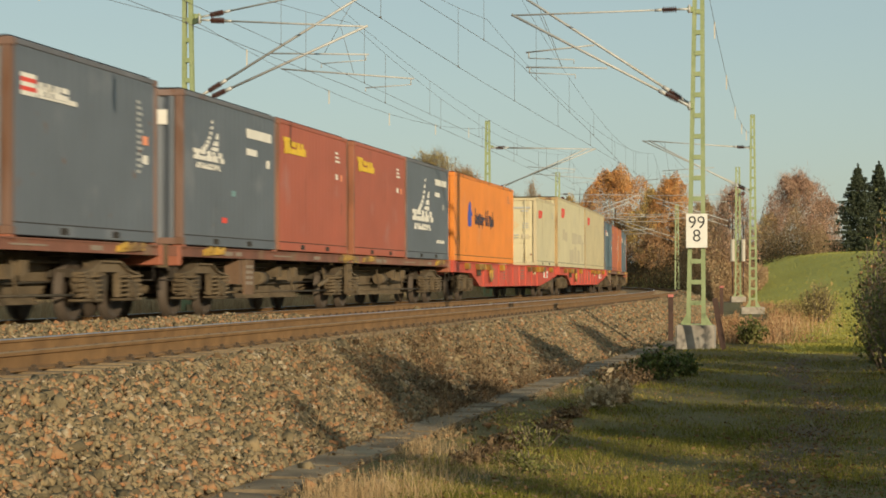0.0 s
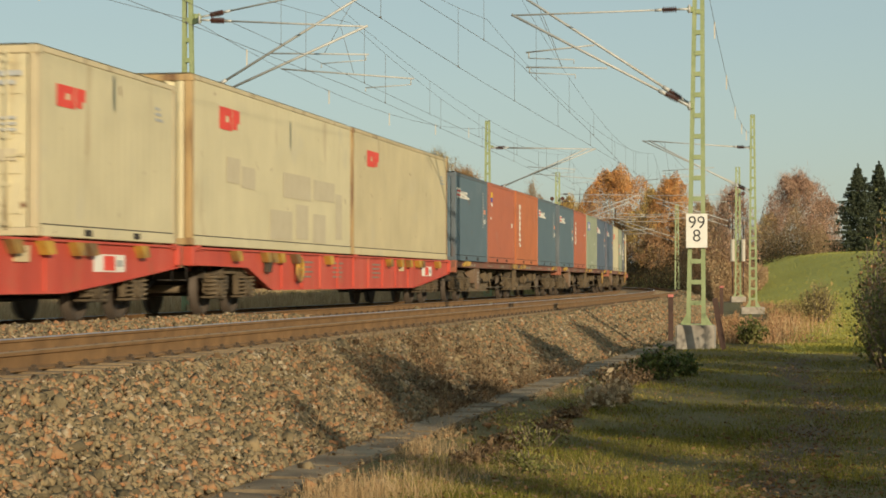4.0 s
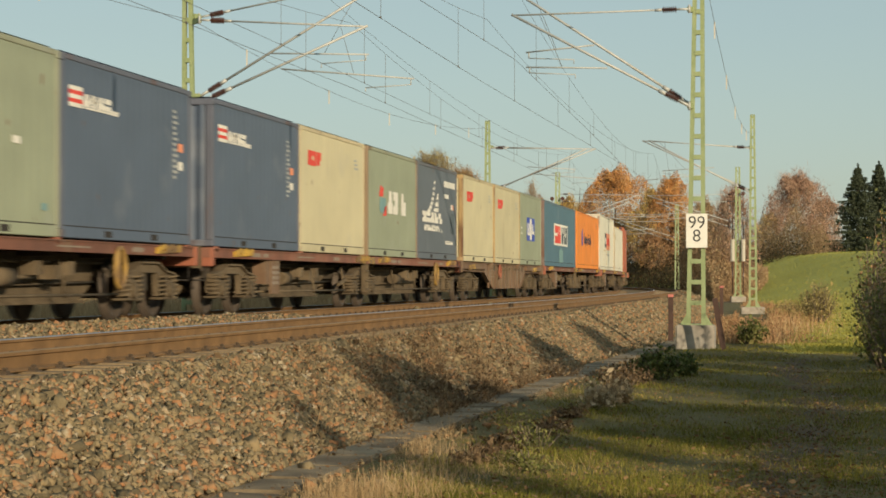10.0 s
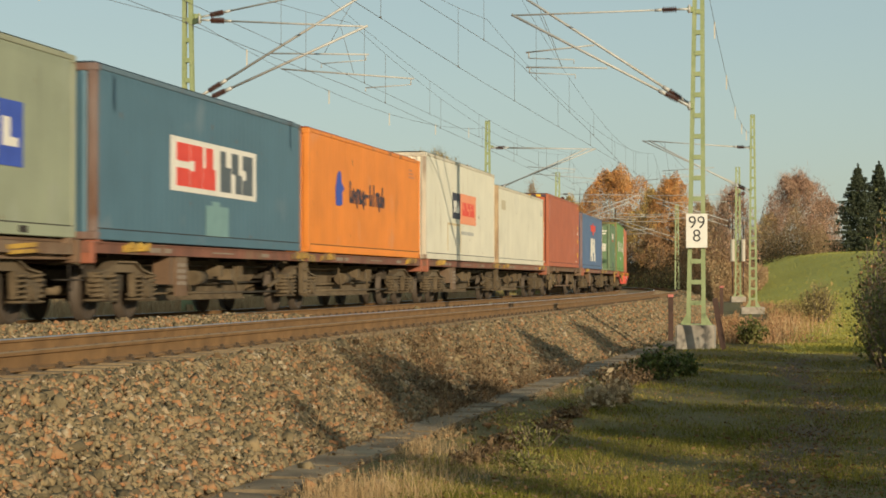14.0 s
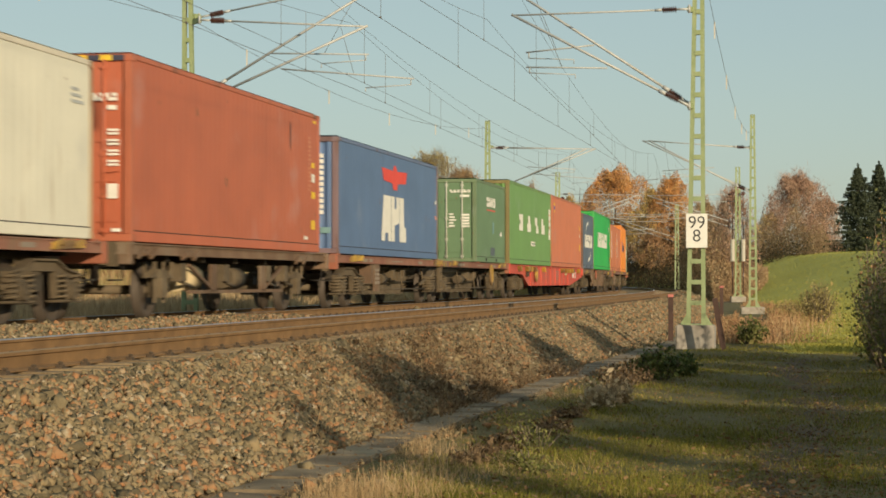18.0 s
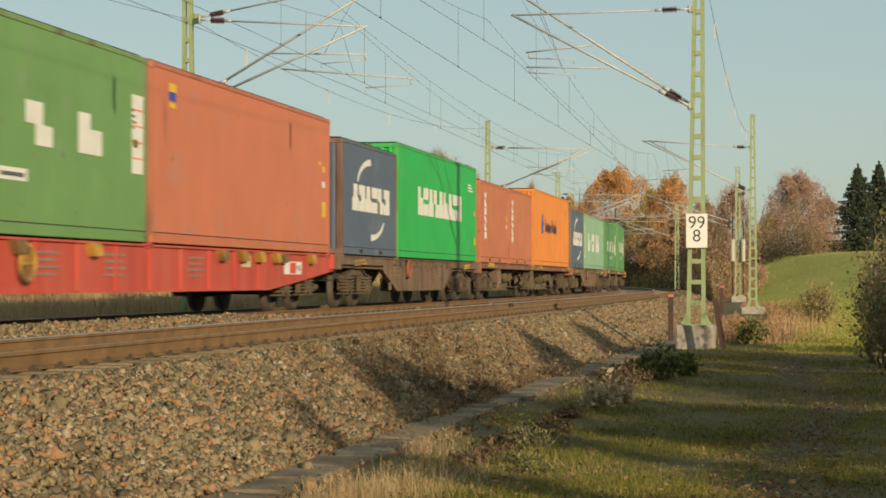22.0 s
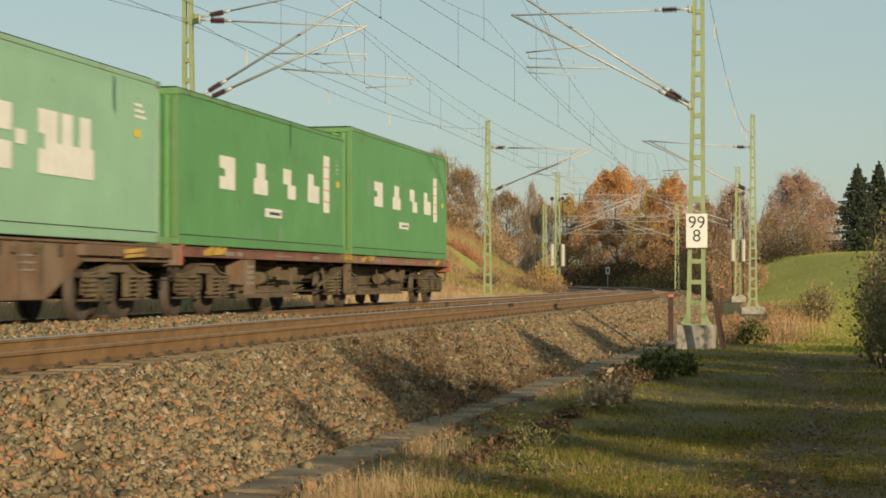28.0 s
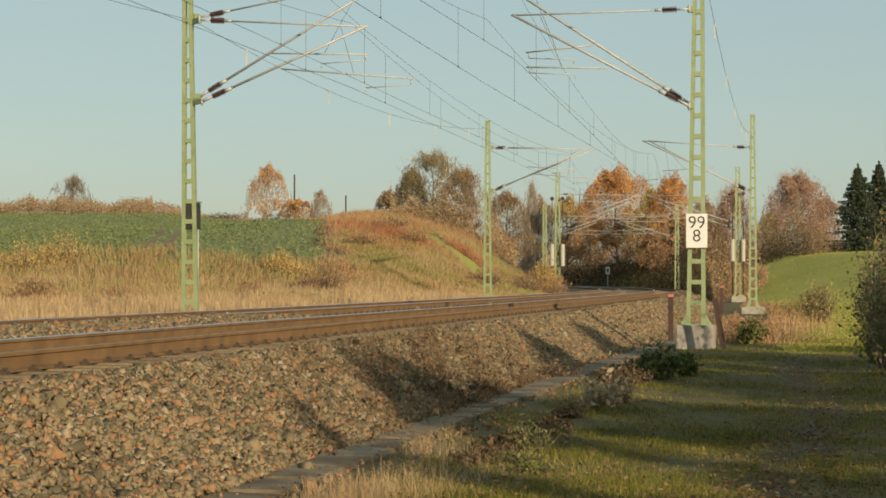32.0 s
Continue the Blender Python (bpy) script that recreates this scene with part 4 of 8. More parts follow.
def spruce(px, y, top, wpx, seed):
    rng = np.random.default_rng(seed)
    x, z, H = by_pixels(px, y, top)
    W = wpx * y / FOCAL
    root = thing("spruce", "tall dark green spruce on the field's edge", "tree", "spruces", m=Matrix.Translation((x, y, z)))
    bm = bmesh.new()
    rod(bm, (0, 0, -0.3), (0, 0, H), H * 0.018, 7, 0.02)
    part("trunk", bm, M_BARK, root)
    P = []
    n_w = 40
    for i in range(n_w):
        t = (i + rng.uniform(0, 0.6)) / n_w
        rad = W / 2 * (1 - t) ** 0.75 * rng.uniform(0.62, 1.18) + 0.10
        for k in range(9):
            a = k * 2 * math.pi / 9 + rng.uniform(-0.4, 0.4) + i
            ln = rad * rng.uniform(0.5, 1.2)
            m_ = 90
            u = rng.uniform(0.05, 1, m_) ** 0.8
            wide = 0.16 * ln * (1 - u) + 0.05
            zz = H * (0.04 + 0.95 * min(1, t)) + 0.10 * ln * u - 0.50 * ln * u * u + 0.36 * ln * u ** 3
            o = rng.normal(0, 1, m_) * wide
            P.append(np.stack([math.cos(a) * ln * u - math.sin(a) * o, math.sin(a) * ln * u + math.cos(a) * o, zz - 0.22 * rng.uniform(0, 1, m_) ** 2], 1))
    P.append(np.stack([rng.normal(0, 0.05, 60), rng.normal(0, 0.05, 60), H * rng.uniform(0.95, 1.02, 60)], 1))
    P = np.concatenate(P)
    V, F = cards(P, np.full(len(P), 0.11) * rng.uniform(0.6, 1.3, len(P)), rng, 2.6)
    child("crown", mesh_from("crown", V, F, M_SPRUCE), root, "drooping dark needles")


def far_trees():
    # label, px, depth, top, width, leaf, count, leaf size, twigs, bark
    L = [("large half-bare olive tree behind the bank", 768, 185, 268, 116, M_OLIVE, 3600, 0.09, 3000, None), ("half-bare brown tree behind the bank", 822, 178, 298, 76, M_BROWNLEAF, 4200, 0.10, 6000, None),
         ("half-bare tree with olive leaves", 728, 190, 303, 56, M_OLIVE, 6000, 0.10, 3000, None), ("orange birch on the field's rim", 472, 230, 293, 66, M_ORANGE, 5200, 0.11, 1500, M_BIRCH),
         ("small sparse birch on the field's rim", 566, 230, 338, 34, M_BROWNLEAF, 1100, 0.10, 2200, M_BIRCH), ("small brown tree on the field's rim", 688, 200, 338, 44, M_BROWNLEAF, 3600, 0.10, 1800, None),
         ("round bare shrub on the horizon", 126, 300, 311, 74, M_OLIVE, 200, 0.1, 1500, None), ("orange shrub on the field's rim", 525, 225, 353, 54, M_ORANGE, 4200, 0.10, 900, None),
         ("brown-gold half-bare tree along the line", 890, 190, 340, 84, M_BROWNLEAF, 6800, 0.085, 2600, None), ("brown autumn tree along the line", 950, 300, 352, 84, M_BROWNLEAF, 13000, 0.11, 3000, None),
         ("thin pale birch along the line", 940, 298, 322, 34, M_BROWNLEAF, 900, 0.12, 2600, M_BIRCH), ("golden autumn tree along the line", 1005, 290, 348, 84, M_GOLD, 16000, 0.11, 2000, None),
         ("large orange autumn tree beside the line", 1094, 270, 298, 124, M_ORANGE, 44000, 0.105, 3000, None), ("orange-brown autumn tree beside the line", 1148, 256, 335, 70, M_GOLD, 8500, 0.13, 2200, None),
         ("large golden-orange autumn tree", 1192, 242, 312, 84, M_ORANGE, 28000, 0.10, 2400, None), ("brown half-bare tree beside the line", 1245, 185, 352, 70, M_BROWNLEAF, 5600, 0.11, 4200, None),
         ("bare brown tree beside the meadow", 1298, 166, 335, 80, M_PINKTREE, 2600, 0.10, 9000, None), ("sparse yellow tree beside the meadow", 1362, 235, 378, 46, M_GOLD, 3600, 0.11, 1500, M_BIRCH),
         ("round reddish bare tree on the meadow's rim", 1412, 236, 311, 112, M_PINKTREE, 15000, 0.12, 16000, None), ("reddish bare tree on the meadow's rim", 1462, 255, 352, 74, M_PINKTREE, 7000, 0.12, 6000, None),
         ("dark brown tree in the cutting", 1045, 286, 385, 90, M_RUSSET, 14000, 0.115, 2500, None), ("brown tree in the cutting", 1128, 266, 372, 96, M_BROWNLEAF, 15000, 0.115, 2500, None), ("rusty autumn tree in the cutting", 1215, 240, 385, 80, M_RUSSET, 8500, 0.13, 2000, None),
         ("brown tree in the cutting", 1272, 178, 388, 66, M_BROWNLEAF, 6500, 0.11, 2600, None), ("rusty low tree in the cutting", 1168, 238, 408, 84, M_RUSSET, 9000, 0.13, 1500, None)]
    for i, (label, px, y, top, w, leaf, nl, size, tw, bark) in enumerate(L):
        x, z, H = by_pixels(px, y, top)
        tree(label, x, y, max(H, 1.5), w * y / FOCAL, leaf, nl, size, 100 + i, bark, tw, low=0.08, zbase=z, n=20, spread=0.17 if nl > 6000 else 0.13)
    spruce(1519, 205, 293, 128, 1)
    spruce(1556, 207, 288, 120, 2)


far_trees()


def far_house(px, y, w, h, turn):
    x = spot(px, y)
    z = float(ground_z([x], [y])[0])
    root = thing("house", "small white house glimpsed behind the trees", "house", "far houses", m=Matrix.Translation((x, y, z)) @ Matrix.Rotation(turn, 4, "Z"))
    bm = bmesh.new()
    box(bm, -w / 2, w / 2, -2.5, 2.5, -0.5, h)
    part("wall", bm, M_BOARD, root, "white rendered walls")
    bm = bmesh.new()
    prism(bm, [(-w / 2 - 0.3, h - 0.05), (w / 2 + 0.3, h - 0.05), (0, h + w * 0.32)], -2.9, 2.9)
    bmesh.ops.recalc_face_normals(bm, faces=bm.faces[:])
    part("roof", bm, M_REDPOST, root, "dark tiled roof")
    for k in (-0.25, 0.25):
        bm = bmesh.new()
        box(bm, k * w - 0.4, k * w + 0.4, -2.54, -2.495, h * 0.35, h * 0.72)
        part("window", bm, M_FIGURE, root, "dark window")


far_house(1460, 262, 4.6, 2.3, 0.3)
far_house(1483, 270, 4.0, 2.0, -0.2)


def scrub(name, label, pts, H, W, material, seed, n=700, size=0.2, stem=0.3):
    """Bushes as clumps of stems and leaves at the points."""
    rng = np.random.default_rng(seed)
    for (x, y), h, w in zip(pts, H, W):
        z = float(ground_z([x], [y])[0])
        root = thing(name, label, "bush", "bushes", m=Matrix.Translation((x, y, z)))
        m_ = max(12, int(n * 0.03))
        a, q = rng.uniform(0, 2 * math.pi, m_), rng.uniform(0, 1, m_) ** 0.6
        st = np.stack([np.cos(a) * q * w * 0.15, np.sin(a) * q * w * 0.15, np.zeros(m_)], 1)
        tip = np.stack([np.cos(a) * q * w * 0.5, np.sin(a) * q * w * 0.5, h * rng.uniform(0.55, 1.05, m_) * (1.05 - 0.5 * q)], 1)
        bm = bmesh.new()
        for s0, t0 in zip(st, tip):
            rod(bm, s0, t0, 0.02 * w / 2, 4, 0.006, caps=False)
        part("stem", bm, M_BARK, root)
        k = rng.integers(0, m_, n)
        u = rng.uniform(0.25, 1.08, n)
        c = st[k] + (tip[k] - st[k]) * u[:, None] + rng.normal(0, 0.09, (n, 3)) * np.array([w, w, h])
        c[:, 2] = np.abs(c[:, 2])
        V, F = cards(c, size * np.exp(rng.normal(0, 0.3, n)), rng)
        child("foliage", mesh_from("foliage", V, F, material), root)


def tyre_line(y):
    """Where the wheel marks run over the field."""
    return np.interp(y, [103, 111, 120, 143, 146], [-16.2, -16.5, -17.2, -20.1, -20.6])


def far_scrub():
    rng = np.random.default_rng(5)
    # hedge on the left horizon
    sets = []
    for px0, px1, y, top, n, mt in ((-40, 60, 250, 346, 9000, 0), (50, 110, 250, 350, 5000, 0), (100, 270, 248, 348, 16000, 0), (235, 320, 247, 358, 4500, 0), (290, 440, 246, 372, 6500, 0), (430, 705, 228, 386, 9000, 0)):
        px = rng.uniform(px0, px1, n)
        yy = y + rng.normal(0, 4, n)
        x = (px - 784) / FOCAL * yy
        z = ground_z(x, yy)
        lump = 0.78 + 0.12 * np.sin(px * 0.043 + y) + 0.06 * np.sin(px * 0.11 + 0.06 * yy) + rng.normal(0, 0.09, n)
        h = np.maximum(0.3, 0.603 + (498 - top) * yy / FOCAL - z) * lump
        sets.append(cards(np.stack([x, yy, z + h * rng.uniform(0, 1, n) ** 0.9], 1), np.full(n, 0.13) * rng.uniform(0.6, 1.4, n), rng))
    V, F = joined(sets)
    stuff("far_hedge", "brown autumn hedge along the field's rim", "hedge", V, F, M_BROWNLEAF)
    # thicket in and above the cutting
    sets = []
    for n, px0, px1, y0, y1, dmin, dmax, hm in ((80000, 690, 1010, 165, 215, -60, -7.5, 4.2), (40000, 850, 1060, 268, 350, 10.5, 60, 7.0), (26000, 1318, 1490, 214, 238, 10.5, 90, 6.2)):
        px, yy = rng.uniform(px0, px1, n), rng.uniform(y0, y1, n)
        x = (px - 784) / FOCAL * yy
        d, s = lateral(x, yy)
        ok = (d > dmin) & (d < dmax) & ((px > 860) | (yy > 172))
        x, yy, px, d = x[ok], yy[ok], px[ok], d[ok]
        hgt = hm * (0.6 + 0.25 * np.sin(px * 0.05) + 0.2 * np.sin(px * 0.13 + 1)) * sm(np.abs(d - 2), 7, 12) * np.exp(rng.normal(0, 0.15, len(x)))
        sets.append(cards(np.stack([x, yy, ground_z(x, yy) + hgt * rng.uniform(0, 1, len(x)) ** 1.2], 1), np.full(len(x), 0.105) * rng.uniform(0.6, 1.5, len(x)), rng))
    V, F = joined(sets)
    stuff("thicket", "dense brown autumn thicket along the cutting", "thicket", V, F, M_BROWNLEAF)
    # dense row along the sunny side of the cutting, which keeps the track in the shade
    n = 90000
    s_ = rng.uniform(124, 159, n)
    d_ = 8.2 + rng.uniform(0, 1, n) * (2.4 + 3.4 * sm(s_, 122, 140))
    x, yy = line_points(s_, d_)
    hgt = (6.0 + 1.4 * sm(s_, 125, 150)) * (0.8 + 0.2 * np.sin(s_ * 0.5) * np.sin(s_ * 0.21 + 1)) * sm(s_, 121, 134) * np.exp(rng.normal(0, 0.10, n))
    hgt = hgt * (1 - 0.8 * sm(d_, 9.2, 12.6)) * (1 - 0.45 * (1 - sm(s_, 124, 140)))
    V, F = cards(np.stack([x, yy, ground_z(x, yy) + hgt * rng.uniform(0, 1, n)], 1), np.full(n, 0.09) * rng.uniform(0.6, 1.5, n), rng)
    stuff("cutting_hedge", "brown autumn hedge on the cutting's rim", "hedge", V, F, M_BROWNLEAF)
    # brambles over the outer bank of the curve; their dark colour paints the cutting's shade
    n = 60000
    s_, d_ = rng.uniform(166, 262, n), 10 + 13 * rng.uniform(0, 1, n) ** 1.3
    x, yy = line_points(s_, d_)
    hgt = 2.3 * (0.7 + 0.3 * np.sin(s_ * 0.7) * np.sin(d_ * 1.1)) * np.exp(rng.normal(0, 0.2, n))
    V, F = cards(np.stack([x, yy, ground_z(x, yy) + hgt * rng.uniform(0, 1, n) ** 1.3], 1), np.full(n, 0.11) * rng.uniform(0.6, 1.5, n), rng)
    stuff("cutting_brambles", "brambles over the cutting's bank, dark with painted shade", "brambles", V, F, M_SHADELEAF)
    # young crop rows on the field
    n = 90000
    px, yy = rng.uniform(-60, 574, n), 98 + 140 * rng.uniform(0, 1, n) ** 1.3
    x = (px - 784) / FOCAL * yy
    d, s = lateral(x, yy)
    ok = (d < -14) & (yy > 97 + rng.normal(0, 2, n))
    for off in (0.0, 1.1):
        ok &= np.abs(x - tyre_line(yy) - off) > 0.32
    x, yy = x[ok], yy[ok]
    V, F = cards(np.stack([x, yy, ground_z(x, yy) + rng.uniform(0.02, 0.2, len(x))], 1), np.full(len(x), 0.11) * rng.uniform(0.6, 1.4, len(x)), rng, 1.3, 0.6)
    stuff("crop_plants", "low young green crop on the field", "crop", V, F, M_CROPLEAF)
    # russet and olive scrub over the bank
    for seed, mt, nm, text, n, px0, px1, y0, y1, hh in ((1, M_BANK, "bank_scrub", "russet scrub over the bank", 52000, 592, 1000, 84, 165, 0.5), (2, M_BANKGREEN, "bank_weeds", "olive and yellow weeds over the bank", 34000, 610, 1010, 80, 160, 0.5), (3, M_OLIVE, "field_edge_weeds", "olive and yellow weeds below the field", 16000, -60, 590, 76, 106, 1.0),
                                                        (4, M_RUSSET, "field_edge_scrub", "russet weeds below the field", 14000, -60, 600, 66, 108, 0.9), (5, M_RUSSET, "ridge_scrub", "russet weeds along the ridge", 20000, 590, 830, 150, 225, 1.1), (6, M_BANK, "ridge_grass", "russet and straw-coloured grass along the ridge", 30000, 596, 850, 130, 225, 0.9)):
        r2 = np.random.default_rng(40 + seed)
        cl = 420 if seed < 5 else 900
        cpx, cy, cr = r2.uniform(px0, px1, cl), r2.uniform(y0, y1, cl), r2.uniform(0.4, 1.5, cl)
        k = r2.integers(0, cl, n)
        yy = cy[k] + r2.normal(0, 0.5, n) * cr[k]
        x = (cpx[k] - 784) / FOCAL * cy[k] + r2.normal(0, 0.5, n) * cr[k]
        d, s = lateral(x, yy)
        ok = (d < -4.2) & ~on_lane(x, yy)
        x, yy, k = x[ok], yy[ok], k[ok]
        z = ground_z(x, yy)
        V, F = joined([blades(np.stack([x, yy, z - 0.05], 1), hh * (0.35 + 0.35 * cr[k]) * r2.uniform(0.4, 1.1, len(x)), r2.uniform(0.03, 0.06, len(x)), r2, 0.5),
                       cards(np.stack([x, yy, z + 0.5 * hh * cr[k] * np.abs(r2.normal(0, 0.5, len(x)))], 1), 0.05 * np.exp(r2.normal(0, 0.3, len(x))), r2)])
        stuff(nm, text, "scrub", V, F, mt)


far_scrub()


def grasses():
    rng = np.random.default_rng(21)
    # tall straw along the far side of the line
    sets = []
    for n, s0, s1, d0, d1, h in ((80000, 8, 62, 3.4, 13.5, 0.72), (16000, 55, 118, 3.2, 11, 0.6), (8000, 48, 110, 10, 24, 0.5), (70000, 20, 82, 12, 30, 0.62)):
        s, d = rng.uniform(s0, s1, n), -rng.uniform(d0, d1, n)
        x, y = line_points(s, d)
        if d0 >= 10:
            ok = x / y > -0.058 + rng.normal(0, 0.005, n) if s0 > 40 else (y < 95 + rng.normal(0, 2.5, n)) & (y > 58)
            x, y = x[ok], y[ok]
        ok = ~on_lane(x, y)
        x, y = x[ok], y[ok]
        n = len(x)
        h = h * (1 - 0.45 * sm(y, 95, 110))
        patch = 0.55 + 0.45 * np.sin(x * 0.8 + y * 0.35) * np.sin(y * 0.5 - 0.2 * x) + 0.3 * np.sin(x * 2.3 - y)
        hh = h * (0.55 + 0.5 * rng.uniform(0, 1, n)) * (0.7 + 0.5 * patch)
        sets.append(blades(np.stack([x, y, ground_z(x, y) - 0.05], 1), hh, rng.uniform(0.014, 0.036, n), rng, 0.36))
    V, F = joined(sets)
    stuff("tall_dry_grass", "tall straw-coloured dry grass beyond the tracks", "grass", V, F, M_STRAW)
    # dry weeds and straw on the meadow's side
    for k, (nm, text, mt) in enumerate((("meadow_edge_grass", "dry straw-coloured grass at the meadow's edge", M_STRAW), ("meadow_edge_weeds", "brown dead weeds at the meadow's edge", M_RUSSET))):
        n = 16000
        x, y = line_points(rng.uniform(20, 84, n), NEAR + 4.7 + np.abs(rng.normal(0, 1.25, n)))
        ok = (y > 44) & (x / y > 0.128) & ~((np.abs(x / y - 0.1567) < 0.008) & (y > 68) & (y < 99))
        x, y = x[ok], y[ok]
        hh = rng.uniform(0.08, 0.5 + 0.25 * k, len(x)) * np.clip(0.55 + 0.5 * np.sin(x * 1.3 + y * 0.4) * np.sin(y * 0.35 + k), 0.15, 1)
        sets = [blades(np.stack([x, y, ground_z(x, y) - 0.05], 1), hh, rng.uniform(0.012, 0.03, len(x)), rng, 0.5)]
        if k:
            sets.append(cards(np.stack([x, y, ground_z(x, y) + hh * 0.9], 1), 0.035 * np.exp(rng.normal(0, 0.3, len(x))), rng))
        V, F = joined(sets)
        stuff(nm, text, "grass", V, F, mt)
    # bank's mixed grass
    n = 46000
    s, d = rng.uniform(50, 116, n), -rng.uniform(4.0, 26, n)
    x, y = line_points(s, d)
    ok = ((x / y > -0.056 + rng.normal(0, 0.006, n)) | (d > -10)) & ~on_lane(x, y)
    x, y = x[ok], y[ok]
    V, F = blades(np.stack([x, y, ground_z(x, y) - 0.05], 1), rng.uniform(0.12, 0.42, len(x)), rng.uniform(0.02, 0.05, len(x)), rng, 0.5)
    stuff("bank_grass", "russet, straw and olive grass over the bank", "grass", V, F, M_BANK)
    # the meadow's grass
    n = 70000
    y = 46 + 165 * rng.uniform(0, 1, n) ** 1.4
    x = rng.uniform(0.150, 0.226, n) * y
    d, s = lateral(x, y)
    ok = d > NEAR + 6.8 + np.abs(rng.normal(0, 0.6, n))
    x, y = x[ok], y[ok]
    V, F = blades(np.stack([x, y, ground_z(x, y) - 0.02], 1), rng.uniform(0.03, 0.11, len(x)), rng.uniform(0.012, 0.03, len(x)) * (0.5 + y / 120), rng, 0.6)
    stuff("meadow_grass", "short yellow-green grass of the meadow", "grass", V, F, M_MEADOWGRASS)
    # short turf over the path
    n = 380000
    y = 13.0 + 42 * rng.uniform(0, 1, n) ** 1.5
    x = rng.uniform(-0.20, 0.25, n) * y
    d, s = lateral(x, y)
    e = d - NEAR
    tuft = 0.5 + 0.5 * np.sin(x * 2.3 + 1.1 * np.sin(y * 0.9)) * np.sin(y * 1.4 + x)
    bare = np.abs(x - 0.182 * y - 0.25 * np.sin(y * 0.3)) < 0.30 + 0.12 * np.sin(y * 1.7)
    ok = (e > 3.85 + 0.5 * rng.uniform(0, 1, n)) & (~bare | (rng.uniform(0, 1, n) < 0.45)) & (rng.uniform(0, 1, n) < 0.45 + 0.55 * tuft)
    x, y, tuft = x[ok], y[ok], tuft[ok]
    z = ground_z(x, y)
    V, F = blades(np.stack([x, y, z - 0.01], 1), (0.018 + 0.05 * rng.uniform(0, 1, len(x)) ** 2.5) * (0.5 + tuft), rng.uniform(0.004, 0.009, len(x)) * (1 + y / 40), rng, 0.55)
    stuff("turf", "short green autumn grass along the path", "grass", V, F, M_TURF)
    n = 60000
    y = 12.6 + 9.5 * rng.uniform(0, 1, n)
    x = rng.uniform(-0.055, 0.16, n) * y
    d, s = lateral(x, y)
    clump = np.sin(x * 4.1 + 1.7 * np.sin(y * 1.3)) * np.sin(y * 2.6 + x * 1.2)
    ok = (d - NEAR > 4.35) & (clump > rng.uniform(-0.5, 0.9, n))
    x, y = x[ok], y[ok]
    V, F = blades(np.stack([x, y, ground_z(x, y) - 0.01], 1), rng.uniform(0.02, 0.085, len(x)), rng.uniform(0.003, 0.006, len(x)), rng, 0.9)
    stuff("long_grass", "longer soft green grass beside the dry tufts", "grass", V, F, M_LUSH)
    # fallen leaves
    n = 26000
    y = 13.5 + 30 * rng.uniform(0, 1, n) ** 1.4
    x = rng.uniform(-0.09, 0.25, n) * y
    d, s = lateral(x, y)
    path = np.abs(x - 0.182 * y - 0.25 * np.sin(y * 0.3)) < 0.55
    ok = (d > NEAR + 3.1) & (path | (rng.uniform(0, 1, n) < 0.4))
    x, y = x[ok], y[ok]
    V, F = cards(np.stack([x, y, ground_z(x, y) + rng.uniform(0.01, 0.07, len(x))], 1), 0.03 * np.exp(rng.normal(0, 0.35, len(x))), rng, 1.2, 0.45)
    stuff("fallen_leaves", "brown and tan fallen leaves in the grass", "leaves", V, F, M_FALLEN)
    # dry tufts beside the trough
    sets = []
    for px, y, r, n, h in ((640, 14.6, 0.28, 650, 0.20), (610, 15.0, 0.16, 260, 0.2), (720, 18.5, 0.22, 420, 0.24), (590, 14.3, 0.15, 260, 0.16), (750, 20.5, 0.2, 260, 0.26), (690, 15.2, 0.28, 420, 0.16), (1010, 27.5, 0.3, 260, 0.2), (850, 17.5, 0.35, 300, 0.16), (780, 16.5, 0.3, 300, 0.15)):
        x0 = spot(px, y)
        n = int(n * 1.5)
        x, yy = x0 + rng.normal(0, r * 1.2, n), y + rng.normal(0, r * 1.2, n)
        d, s_ = lateral(x, yy)
        ok = d - NEAR > 3.75
        x, yy = x[ok], yy[ok]
        sets.append(blades(np.stack([x, yy, ground_z(x, yy) - 0.02], 1), h * rng.uniform(0.3, 1.1, len(x)), rng.uniform(0.002, 0.0055, len(x)), rng, 0.7))
    V, F = joined(sets)
    stuff("dry_tufts", "straw-coloured dry grass tufts beside the trough", "grass", V, F, M_STRAW)


grasses()


